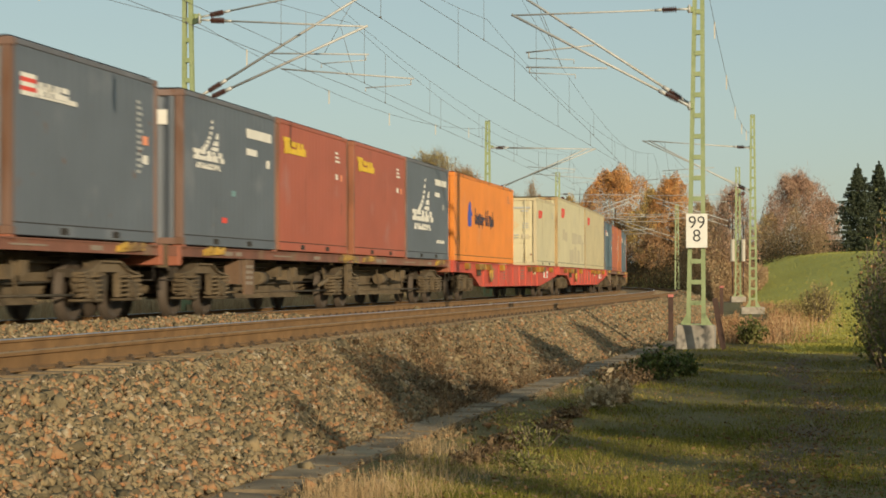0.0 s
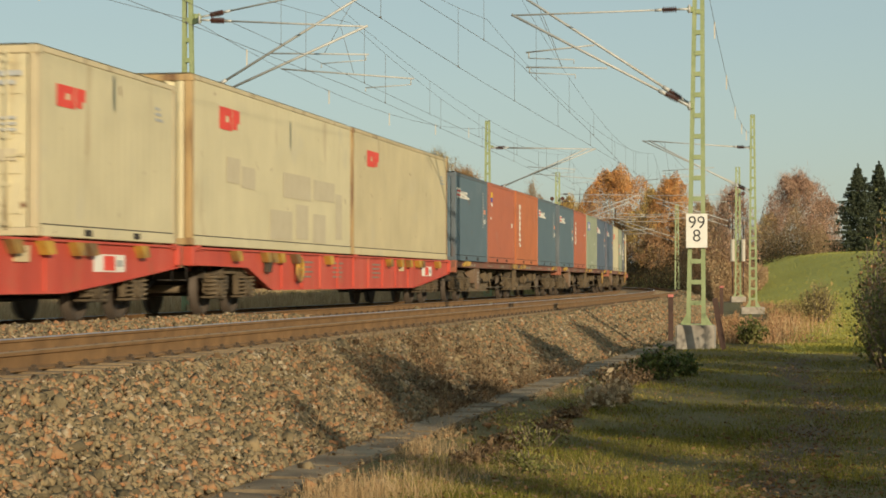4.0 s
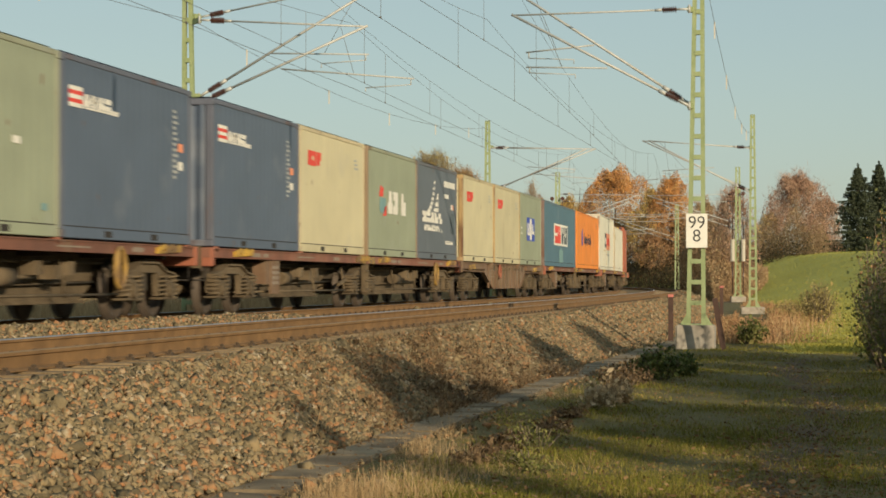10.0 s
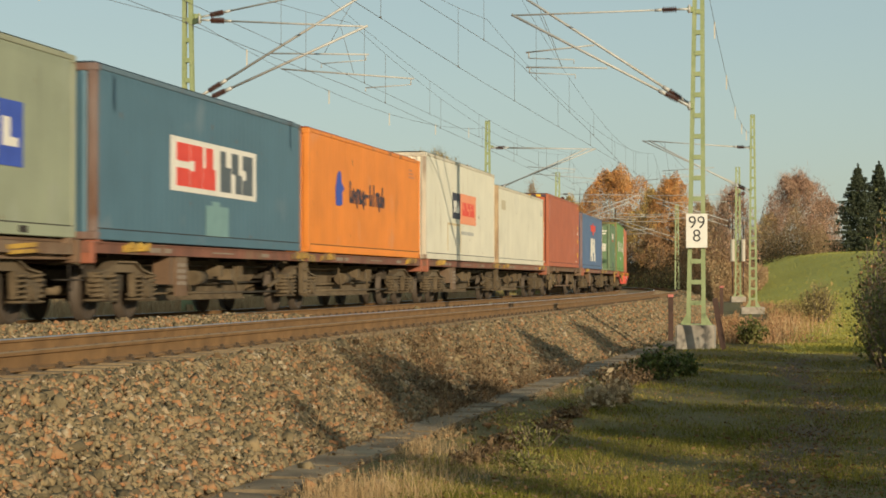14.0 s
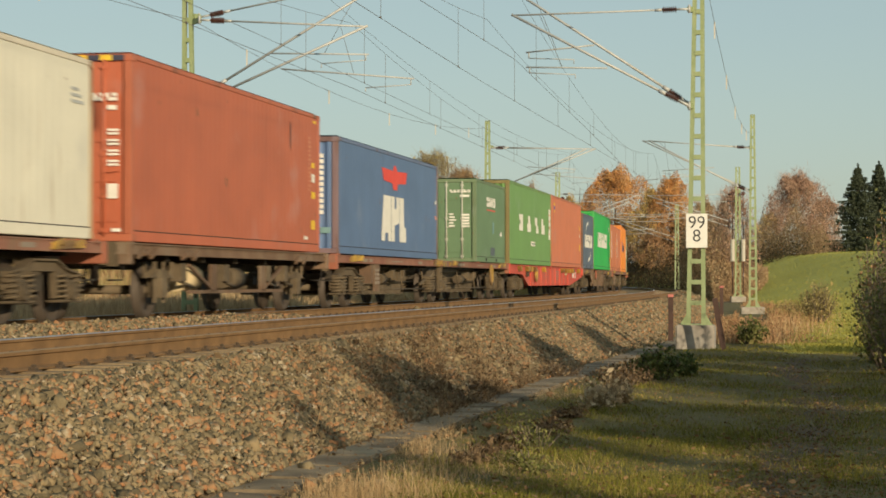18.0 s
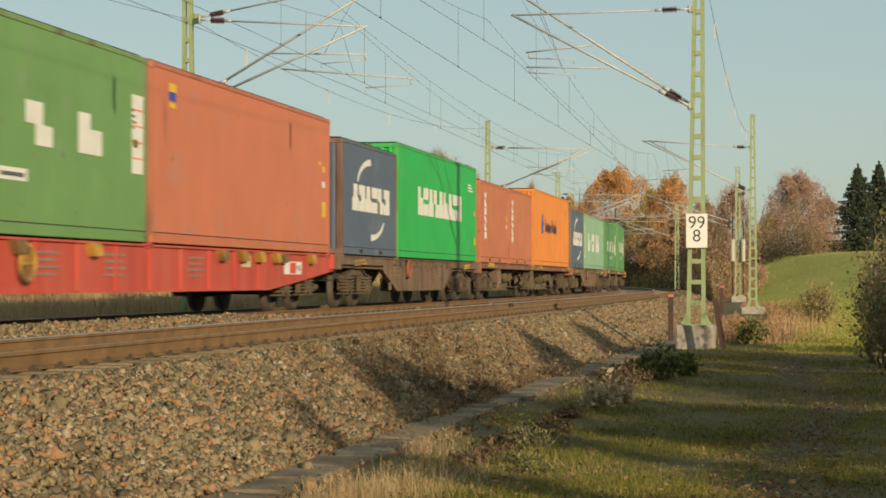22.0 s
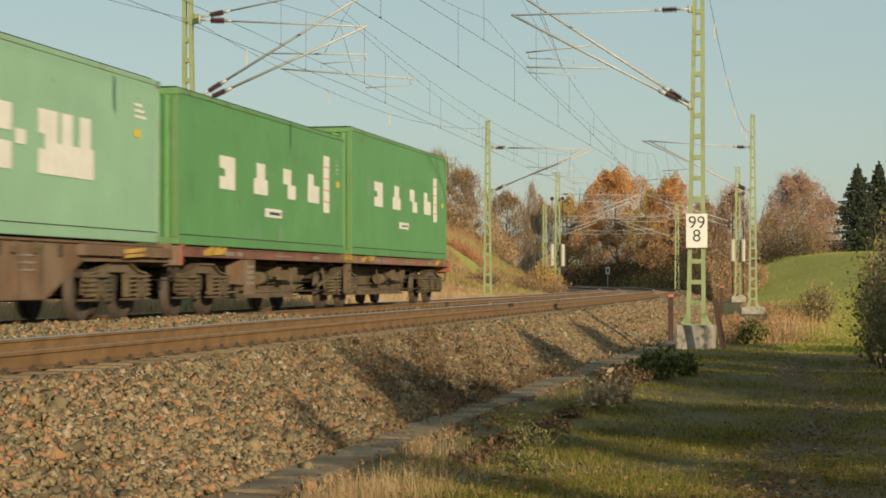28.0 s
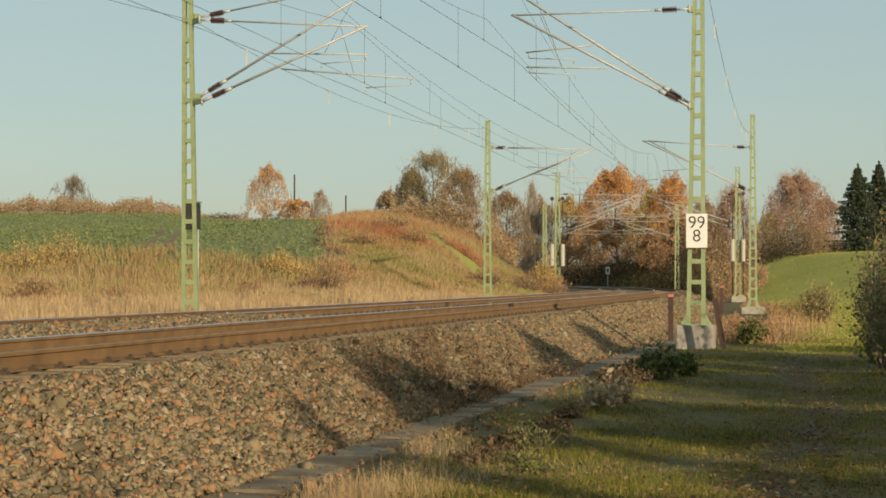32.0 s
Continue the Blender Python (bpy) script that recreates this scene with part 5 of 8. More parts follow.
def near_plants():
    P = lambda px, y: (spot(px, y), y)
    scrub("bramble", "low dark green bramble bush beside the mast", [P(1172, 32.6), P(1145, 33.2), P(1212, 33.8)], (0.58, 0.42, 0.42), (0.75, 0.6, 0.5), M_LEAF, 31, n=1000, size=0.045)
    scrub("seed_bush", "low bush of dead pale seed heads", [P(1078, 25.6), P(1050, 24.8), P(1096, 26.4)], (0.46, 0.34, 0.36), (0.46, 0.42, 0.4), M_DEAD, 32, n=420, size=0.045)
    scrub("dead_weeds", "low tangle of dark dead weeds beside the trough", [P(1100, 29.0), P(1080, 31.0), P(1122, 30.5), P(1010, 23.5), P(985, 21.5), P(960, 20.6), P(905, 19.4), P(868, 18.4), P(830, 17.6), P(1115, 33.5)], (0.40, 0.36, 0.34, 0.16, 0.16, 0.2, 0.17, 0.15, 0.14, 0.3), (0.6, 0.6, 0.6, 0.5, 0.5, 0.55, 0.5, 0.45, 0.4, 0.5), M_DARKWEED, 46, n=520, size=0.03)
    scrub("weed_clump", "leafy green weeds at the slope's foot", [P(950, 18.8), P(930, 19.6), P(935, 17.4), P(905, 17.6), P(900, 22.4), P(945, 16.8)], (0.32, 0.27, 0.17, 0.13, 0.2, 0.13), (0.55, 0.46, 0.46, 0.4, 0.55, 0.44), M_WEED, 33, n=620, size=0.017)
    scrub("dry_weeds", "dry brown weeds on the slope's foot", [P(735, 25.0), P(655, 24.0), P(770, 27.5), P(990, 33.0), P(830, 25.5)], (0.5, 0.35, 0.4, 0.35, 0.3), (0.6, 0.5, 0.6, 0.9, 0.7), M_DARKWEED, 34, n=560, size=0.026)
    scrub("bramble", "green bramble behind the leaning post", [P(1325, 50.0), P(1340, 52.0)], (0.72, 0.5), (0.8, 0.7), M_HEDGE, 35, n=900, size=0.06)
    scrub("autumn_bush", "yellow-olive autumn bush at the meadow's edge", [P(1448, 75.0), P(1395, 84.0)], (1.6, 0.8), (1.5, 1.8), M_OLIVE, 36, n=4200, size=0.045)
    scrub("hedge_bush", "tangled green hedge bush beside the path", [P(1556, 40.0), P(1575, 36.0), P(1590, 44.0), P(1565, 50.0), P(1600, 33.0)], (2.9, 2.0, 3.4, 2.4, 2.6), (1.3, 1.5, 2.0, 1.4, 1.8), M_HEDGE, 37, n=1700, size=0.045)
    scrub("hedge_bush", "bush with red-brown autumn leaves beside the path", [P(1562, 38.5), P(1580, 41.0)], (2.6, 3.3), (1.3, 1.5), M_RUSSET, 43, n=700, size=0.045)
    scrub("field_shrub", "small russet shrub below the field", [P(575, 92), P(60, 75), P(210, 70), P(440, 85)], (2.1, 1.3, 1.1, 1.2), (2.6, 2.4, 1.6, 1.6), M_RUSSET, 38, n=3500, size=0.05)
    scrub("field_bush", "yellow-olive bush at the field's lower edge", [P(45, 98), P(85, 100), P(118, 102), P(500, 103), P(525, 101)], (1.9, 1.5, 2.0, 1.3, 1.0), (2.6, 2.2, 2.8, 2.0, 1.8), M_GOLD, 39, n=1300, size=0.055)
    scrub("bank_bush", "russet bush on the straw bank", [P(640, 120), P(690, 135), P(730, 128), P(860, 120), P(930, 128), P(985, 132)], (1.1, 1.3, 1.0, 1.2, 1.6, 1.5), (2.6, 3.0, 2.4, 2.6, 3.0, 2.4), M_RUSSET, 41, n=2200, size=0.05)
    scrub("yellow_bush", "yellow-green bush on the bank beside the track", [P(962, 140), P(975, 143)], (2.6, 1.8), (2.0, 1.6), M_GOLD, 42, n=3000, size=0.07)
    # dead weeds on the ballast slope
    r3 = np.random.default_rng(77)
    n = 9000
    s, e = r3.normal(-3.5, 4.2, n), 3.35 - 1.7 * r3.uniform(0, 1, n) ** 1.5
    x, y = line_points(s, NEAR + e)
    cl = np.sin(s * 3.1 + e * 2) * np.sin(e * 5 - s * 1.3)
    ok = cl > -0.1 + r3.normal(0, 0.3, n)
    x, y, e = x[ok], y[ok], e[ok]
    z = bed_height(e)
    V, F = joined([blades(np.stack([x, y, z], 1), r3.uniform(0.05, 0.28, len(x)), r3.uniform(0.004, 0.009, len(x)), r3, 0.5), cards(np.stack([x, y, z + r3.uniform(0.02, 0.16, len(x))], 1), 0.03 * np.exp(r3.normal(0, 0.4, len(x))), r3)])
    stuff("slope_weeds", "dark dead weeds on the ballast slope", "weeds", V, F, M_DARKWEED)
    # single tall stalks
    rng = np.random.default_rng(9)
    for px, y, h in ((555, 19.0, 0.7), (575, 19.5, 0.55), (548, 18.5, 0.5)):
        x = spot(px, y)
        z = float(ground_z([x], [y])[0])
        bm = bmesh.new()
        rod(bm, (x, y, z - 0.02), (x + 0.12, y, z + h), 0.004, 4, 0.002)
        for i in range(5):
            t = 0.3 + 0.15 * i
            bar(bm, (x + 0.12 * t, y, z + h * t), (x + 0.12 * t + rng.uniform(-0.1, 0.1), y + 0.03, z + h * t + 0.08), 0.006, 0.002)
        thing("dry_stalk", "thin dry grass stalk at the slope's foot", "grass", "dry stalks", data=finish(bm, "dry_stalk", M_STRAW))


near_plants()


def shade_hedge():
    """The tree row on the sunny side of the path, beyond the picture, whose shade falls on the slope and the grass."""
    for i, (x, y, H, W, nl, low) in enumerate(((9.6, -1.8, 6.7, 0.7, 240, 0.6), (13.0, 6.0, 6.4, 3.6, 1200, 0.3), (13.6, 12.5, 5.8, 3.4, 1100, 0.2), (15.2, 18.5, 6.2, 3.0, 1000, 0.3), (12.4, 20.5, 3.0, 3.2, 1200, 0.12), (15.0, 27.0, 4.4, 3.4, 1200, 0.12),
                                                      (11.0, 12.0, 4.0, 3.2, 1900, 0.12), (12.0, 8.5, 4.8, 3.4, 1900, 0.12), (12.6, 16.0, 4.4, 3.4, 1800, 0.12), (16.5, 33.0, 4.2, 3.4, 1200, 0.12), (8.4, -8.2, 6.2, 0.8, 300, 0.8),
                                                      (11.4, 2.6, 7.2, 3.0, 230, 0.72), (12.2, 4.4, 7.0, 1.2, 280, 0.75), (10.6, 1.2, 6.9, 0.9, 320, 0.8), (12.9, 16.6, 7.0, 2.9, 3400, 0.4), (14.5, 25.1, 7.1, 3.1, 3400, 0.35), (8.8, 9.4, 3.8, 2.6, 2000, 0.10), (8.2, 6.0, 3.2, 2.2, 1000, 0.10), (7.4, 3.5, 3.2, 2.0, 1700, 0.10))):
        tree("autumn tree of the row beside the path", x, y, H, W, M_BROWNLEAF, int(nl * 1.3), 0.15, 300 + i, None, int(170 * W), low=low, group="trees beside the path", n=9)


shade_hedge()


# ---- the train: materials ----
COL = dict(slate=(.112, .13, .152), beige=(.56, .475, .28), navy=(.09, .118, .165), red=(.38, .098, .054), orange=(.78, .245, .028), cream=(.56, .50, .315), blue=(.09, .135, .165), red2=(.42, .115, .052),
           rust=(.50, .145, .046), sage=(.305, .335, .23), teal=(.078, .157, .21), white=(.66, .63, .51), brown=(.46, .125, .06), azure=(.10, .165, .30), green=(.13, .215, .11),
           green2=(.15, .29, .085), red3=(.53, .16, .076), bright=(.02, .42, .075), brick=(.53, .165, .072), mint=(.26, .44, .28), green3=(.105, .28, .09))
PAINT = {k: paint("container_paint_" + k, v, at=(0.66, 0.84) if k not in ("cream", "white") else (0.62, 0.85), dirt=(0.30, 0.20, 0.10) if k in ("cream", "white", "beige") else tone(v, 0.55)) for k, v in COL.items()}
RUSTY = {k: paint("worn_edge_" + k, tuple(0.84 * a + 0.16 * b for a, b in zip(v, (0.34, 0.15, 0.06) if k in ("cream", "white", "beige") else (0.22, 0.13, 0.08))), dirt=(0.13, 0.06, 0.03), at=(0.58, 0.74)) for k, v in COL.items()}
WORN = {k: paint("rusted_edge_" + k, tuple(0.34 * a + 0.66 * b for a, b in zip(v, (0.36, 0.19, 0.045) if k in ("cream", "white", "beige") else (0.25, 0.12, 0.06))), dirt=(0.13, 0.06, 0.03), at=(0.5, 0.66)) for k, v in COL.items()}
# Dark steel colour; also stands for the shade inside pockets and seams.
M_DARKGAP = mat("dark_steel_and_gap_shade", [(0.3, (0.02, 0.017, 0.014)), (0.7, (0.04, 0.033, 0.026))], rough=0.9, bump=0.1)
M_ROD = mat("lock_rod_steel", [(0.3, (0.38, 0.38, 0.31)), (0.7, (0.52, 0.51, 0.42))], rough=0.6, metal=0.0, bump=0.1)
M_WAGON = mat("brown_wagon_paint", [(0.25, (0.10, 0.062, 0.036)), (0.5, (0.155, 0.092, 0.052)), (0.75, (0.22, 0.145, 0.09))], scale=1.6, rough=0.8, bump=0.25, bump_scale=30, dirt=(0.20, 0.15, 0.10), dirt_at=(0.5, 0.75), per_object=0.2)
M_DUST = mat("brake_dust_steel", [(0.25, (0.06, 0.044, 0.025)), (0.5, (0.12, 0.088, 0.05)), (0.75, (0.185, 0.14, 0.085))], scale=2.5, rough=0.9, bump=0.3, bump_scale=45, per_object=0.2)
# Inner underframe parts: gap shade painted as a dark colour; also the dark grey box.
M_SHADEGREY = mat("inner_shade_and_box_grey", [(0.3, (0.03, 0.024, 0.016)), (0.7, (0.07, 0.054, 0.034))], scale=3, rough=0.85, bump=0.2)
M_BEAM = mat("red_brown_beam_paint", [(0.25, (0.13, 0.06, 0.04)), (0.5, (0.215, 0.09, 0.057)), (0.75, (0.28, 0.14, 0.09))], scale=1.6, rough=0.8, bump=0.25, bump_scale=30, dirt=(0.19, 0.13, 0.08), dirt_at=(0.52, 0.72), per_object=0.3)
M_TREAD = mat("wheel_steel", [(0.3, (0.055, 0.042, 0.03)), (0.7, (0.10, 0.076, 0.055))], scale=3, rough=0.7, metal=0.2, bump=0.15)
M_REDWAG = mat("faded_red_wagon_paint", [(0.25, (0.36, 0.055, 0.035)), (0.5, (0.50, 0.075, 0.045)), (0.75, (0.54, 0.13, 0.085))], scale=0.8, rough=0.6, bump=0.1, stretch=(2, 1, 0.4), dirt=(0.35, 0.12, 0.06), dirt_at=(0.6, 0.8))
M_ORWAG = mat("orange_red_headstock_paint", [(0.3, (0.24, 0.075, 0.04)), (0.7, (0.34, 0.12, 0.065))], scale=1.5, rough=0.7, bump=0.1, dirt=(0.16, 0.10, 0.07))
M_YEL = mat("yellow_fitting_paint", [(0.3, (0.42, 0.25, 0.04)), (0.7, (0.60, 0.37, 0.06))], scale=4, rough=0.7, bump=0.1, dirt=(0.18, 0.11, 0.05), dirt_at=(0.42, 0.62))
M_YELMARK = mat("yellow_marking_paint", [(0.3, (0.66, 0.42, 0.025)), (0.7, (0.78, 0.52, 0.04))], scale=3, rough=0.6, bump=0.0)
M_WHITE = mat("white_marking_paint", [(0.3, (0.66, 0.63, 0.55)), (0.7, (0.80, 0.77, 0.69))], scale=3, rough=0.6, bump=0.0)
M_RED = mat("red_marking_paint", [(0.3, (0.62, 0.05, 0.035)), (0.7, (0.74, 0.08, 0.05))], scale=3, rough=0.6, bump=0.0)
M_BLUE = mat("blue_marking_paint", [(0.3, (0.035, 0.07, 0.36)), (0.7, (0.05, 0.10, 0.46))], scale=3, rough=0.6, bump=0.0)
M_BLACK = mat("dark_marking_paint", [(0.3, (0.03, 0.03, 0.05)), (0.7, (0.05, 0.05, 0.08))], scale=3, rough=0.6, bump=0.0)
M_GREY = mat("faded_grey_marking", [(0.3, (0.32, 0.33, 0.32)), (0.7, (0.44, 0.45, 0.43))], scale=3, rough=0.7, bump=0.0)
M_LTEAL = mat("pale_teal_marking", [(0.3, (0.16, 0.28, 0.28)), (0.7, (0.2, 0.34, 0.34))], scale=3, rough=0.6, bump=0.0)
M_SALMON = mat("salmon_orange_marking", [(0.3, (0.74, 0.26, 0.13)), (0.7, (0.82, 0.33, 0.18))], scale=3, rough=0.6, bump=0.0)
M_TAN = mat("ochre_stain", [(0.3, (0.52, 0.40, 0.22)), (0.7, (0.62, 0.50, 0.30))], scale=3, rough=0.7, bump=0.0)
M_PALE = mat("pale_tan_repaint", [(0.3, (0.46, 0.40, 0.27)), (0.7, (0.53, 0.47, 0.33))], scale=3, rough=0.7, bump=0.0)
M_DIM = mat("dull_slate_marking", [(0.3, (0.075, 0.095, 0.11)), (0.7, (0.11, 0.135, 0.15))], scale=3, rough=0.7, bump=0.0)
M_FAINT = mat("worn_pale_lettering", [(0.3, (0.20, 0.16, 0.12)), (0.7, (0.29, 0.24, 0.19))], scale=3, rough=0.8, bump=0.0)
M_GHOST = mat("faded_pinkish_lettering", [(0.3, (0.50, 0.20, 0.12)), (0.7, (0.57, 0.25, 0.15))], scale=3, rough=0.7, bump=0.0)
MARK = dict(f=M_GHOST, p=M_PALE, d=M_DIM, w=M_WHITE, r=M_RED, b=M_BLUE, k=M_BLACK, g=M_GREY, y=M_YELMARK, t=M_LTEAL, s=M_SALMON, n=M_TAN)
FLOOR = 1.215           # height of the containers' feet over the rails
HALF = 1.219


# ---- containers ----
MESHES = {}


def cached(key, make):
    if key not in MESHES:
        MESHES[key] = make()
    return MESHES[key]


def wave(length, z0, z1, pitch=0.278, depth=0.0045):
    """A corrugated sheet in x and z with thickness along y; the outermost plane is y = 0 and it looks to -y."""
    bm = bmesh.new()
    n = max(1, round(length / pitch))
    p = length / n
    xs, ds = [], []
    for i in range(n):
        a = -length / 2 + i * p
        xs += [a, a + 0.26 * p, a + 0.5 * p, a + 0.76 * p]
        ds += [depth, depth, 0.0, 0.0]
    xs.append(length / 2)
    ds.append(depth)
    lo = [bm.verts.new((x, d, z0)) for x, d in zip(xs, ds)]
    hi = [bm.verts.new((x, d, z1)) for x, d in zip(xs, ds)]
    for i in range(len(xs) - 1):
        bm.faces.new((lo[i], lo[i + 1], hi[i + 1], hi[i]))
    lo2 = [bm.verts.new((x, 0.06, z)) for z in (z0, z1) for x in (-length / 2, length / 2)]
    bm.faces.new((lo2[1], lo2[0], lo2[2], lo2[3]))
    return finish(bm, "panel", M_WHITE)


def rail_mesh(length, h, d, pockets=False):
    bm = bmesh.new()
    box(bm, -length / 2, length / 2, 0, d, 0, h)
    bmesh.ops.bevel(bm, geom=bm.edges[:], offset=0.008, segments=1, affect="EDGES")
    me = finish(bm, "rail", M_WHITE)
    return me


def casting_mesh():
    bm = bmesh.new()
    box(bm, -0.089, 0.089, -0.081, 0.081, 0, 0.118)
    bmesh.ops.bevel(bm, geom=bm.edges[:], offset=0.012, segments=1, affect="EDGES")
    return finish(bm, "casting", M_WHITE)


def marks_mesh(rects, mi_list):
    bm = bmesh.new()
    for r_ in rects:
        if r_[0] == "poly":
            prism(bm, r_[1], -0.004, 0.0, mi_list.index(r_[2]))
        else:
            box(bm, r_[0], r_[1], -0.004, 0.0, r_[2], r_[3], mi_list.index(r_[4]))
    bmesh.ops.recalc_face_normals(bm, faces=bm.faces[:])
    return finish(bm, "marking", [MARK[k] for k in mi_list])


def clusters(name, rects):
    """Splits a marking into the pieces that touch each other; small print stays whole."""
    if any(q[0] == "poly" for q in rects):
        return [[q] for q in rects]
    if name in ("small_print", "end_print", "logo", "hazard_strip", "panel_outline"):
        return [rects] if rects else []
    left, out = list(rects), []
    while left:
        g = [left.pop()]
        grown = True
        while grown:
            grown = False
            for r_ in left[:]:
                if any(r_[0] < q[1] + 0.004 and r_[1] > q[0] - 0.004 and r_[2] < q[3] + 0.004 and r_[3] > q[2] - 0.004 for q in g):
                    g.append(r_)
                    left.remove(r_)
                    grown = True
        out.append(g)
    return out


def small_print(x, z, n=6, w=0.34, k="g"):
    return [(x, x + w * (0.6 + 0.4 * ((i * 7) % 3) / 2), z - 0.09 * i, z - 0.09 * i + 0.045, k) for i in range(n)]


def container(key, u_left, length, hi, colour, label, marks=(), end_marks=(), doors=False, rusty=False, group="containers on the freight train"):
    h = 2.896 if hi else 2.591
    c, e = PAINT[colour], (WORN if rusty else RUSTY)[colour]
    root = thing("shipping_container", label, "container", group)
    L2 = length / 2
    z0 = FLOOR
    inner = length - 0.26
    pw = 0.13
    side = cached(("side", length, hi), lambda: wave(inner, 0, h - 0.16 - 0.085))
    bot = cached(("bot", length), lambda: rail_mesh(inner, 0.16, 0.10))
    top = cached(("top", length), lambda: rail_mesh(inner, 0.08, 0.08))
    post = cached(("post", hi), lambda: rail_mesh(pw, h - 0.236, pw))
    cast = cached("cast", casting_mesh)
    roof = cached(("roof", length), lambda: wave(inner, 0, 2 * HALF - 0.16, 0.21, 0.02))
    endw = cached(("end", hi), lambda: wave(2 * HALF - 2 * pw, 0, h - 0.2, 0.25, 0.045))
    cross = cached("cross", lambda: rail_mesh(2 * HALF - 2 * pw, 0.11, 0.10))
    turn = Matrix.Rotation(math.pi, 4, "Z")
    for sgn, m in ((-1, Matrix()), (1, turn)):
        child("side_panel", side, root, m=m @ Matrix.Translation((0, -HALF + 0.012, z0 + 0.16)), colours=[c])
        b_ = child("bottom_rail", bot, root, m=m @ Matrix.Translation((0, -HALF + 0.002, z0)), colours=[c])
        if length < 7 and sgn < 0:
            # Flat dark slab: the pocket's inner shade as colour, no opening is cut.
            pocket = cached("pocket", lambda: rail_mesh(0.30, 0.10, 0.02))
            for px in (-1.05, 1.05):
                child("fork_pocket", pocket, b_, m=Matrix.Translation((px, -0.006, 0.03)), colours=[M_DARKGAP])
        child("top_rail", top, root, m=m @ Matrix.Translation((0, -HALF + 0.002, z0 + h - 0.082)), colours=[RUSTY[colour]])
        for sx in (-1, 1):
            child("corner_post", post, root, m=m @ Matrix.Translation((sx * (L2 - pw / 2), -HALF + 0.004, z0 + 0.118)), colours=[e])
            for z in (z0, z0 + h - 0.118):
                child("corner_casting", cast, root, m=m @ Matrix.Translation((sx * (L2 - 0.088), -HALF + 0.08, z)), colours=[e])
    gap = cached(("seam", length), lambda: rail_mesh(inner, 0.018, 0.02))
    child("seam", gap, root, m=Matrix.Translation((0, -HALF + 0.0005, z0 + 0.158)), colours=[M_DARKGAP])
    child("roof", roof, root, m=Matrix.Translation((0, HALF - 0.08, z0 + h - 0.025)) @ Matrix.Rotation(math.pi / 2, 4, "X"), colours=[c])
    flo = cached(("floor", length), lambda: rail_mesh(inner, 0.03, 2 * HALF - 0.25))
    child("floor", flo, root, m=Matrix.Translation((0, -HALF + 0.12, z0 + 0.1)), colours=[M_DARKGAP])
    for sx in (-1, 1):
        r = Matrix.Rotation(-math.pi / 2 * 1 if sx < 0 else math.pi / 2, 4, "Z")
        base = Matrix.Translation((sx * L2, 0, z0)) @ r
        # the end's own frame: x across, -y outwards
        for z in (0.004, h - 0.114):
            child("end_rail", cross, root, m=base @ Matrix.Translation((0, 0.004, z)), colours=[e])
        if doors and sx < 0:
            dm = cached(("door", hi), lambda: door_mesh(h))
            rodm = cached(("lock_rod", hi), lambda: lock_rod_mesh(h))
            for s2 in (-1, 1):
                d = child("door", dm, root, m=base @ Matrix.Translation((s2 * 0.53, 0.03, 0.12)), colours=[c])
                for k in (-0.26, 0.24):
                    child("lock_rod", rodm, d, m=Matrix.Translation((k, -0.045, 0)), colours=[c if colour in ("cream", "brown", "white") else M_ROD])
        else:
            child("end_wall", endw, root, m=base @ Matrix.Translation((0, 0.02, 0.1)), colours=[c])
    for name, text, rects in marks:
        shifted = [("poly", [(a - L2, z) for a, z in q[1]], q[2]) if q[0] == "poly" else (q[0] - L2, q[1] - L2, *q[2:]) for q in rects]
        for g in clusters(name, shifted):
            child(name, marks_mesh(g, sorted({r_[-1] for r_ in g})), root, text, m=Matrix.Translation((0, -HALF + (0.009 if name != "word_mark" and name != "logo_block" else 0.005), z0)))
    for name, text, rects in end_marks:
        base = Matrix.Translation((-L2 - (0.02 if doors else -0.016), 0, z0)) @ Matrix.Rotation(-math.pi / 2, 4, "Z")
        for g in clusters(name, rects):
            child(name, marks_mesh(g, sorted({r_[-1] for r_ in g})), root, text, m=base)
    MOVING.append((root, u_left - L2))
    return root


def door_mesh(h):
    bm = bmesh.new()
    box(bm, -0.52, 0.52, 0, 0.05, 0.0, h - 0.24)
    for i in range(4):
        z = 0.12 + i * (h - 0.42) / 4
        box(bm, -0.45, 0.45, -0.018, 0.0, z + 0.06, z + (h - 0.42) / 4 - 0.05)
    for z in (0.25, 0.8, 1.4, 1.95):
        box(bm, -0.53, -0.44, -0.03, 0.0, z, z + 0.10)
    return finish(bm, "door", M_WHITE)


def lock_rod_mesh(h):
    bm = bmesh.new()
    rod(bm, (0, 0, -0.03), (0, 0, h - 0.2), 0.024, 6)
    for z in (0.02, 0.55, 1.2, h - 0.35):
        box(bm, -0.05, 0.05, -0.02, 0.03, z, z + 0.06)
    bar(bm, (0, -0.02, 0.95), (0.26, -0.02, 0.98), 0.02, 0.03)
    return finish(bm, "lock_rod", M_ROD)


# ---- wagons ----
def helix_mesh(r, h, turns, wire):
    bm = bmesh.new()
    n = turns * 10
    tube(bm, [Vector((r * math.cos(i * 0.2 * math.pi), r * math.sin(i * 0.2 * math.pi), h * i / n)) for i in range(n + 1)], wire)
    return finish(bm, "coil_spring", M_DUST)


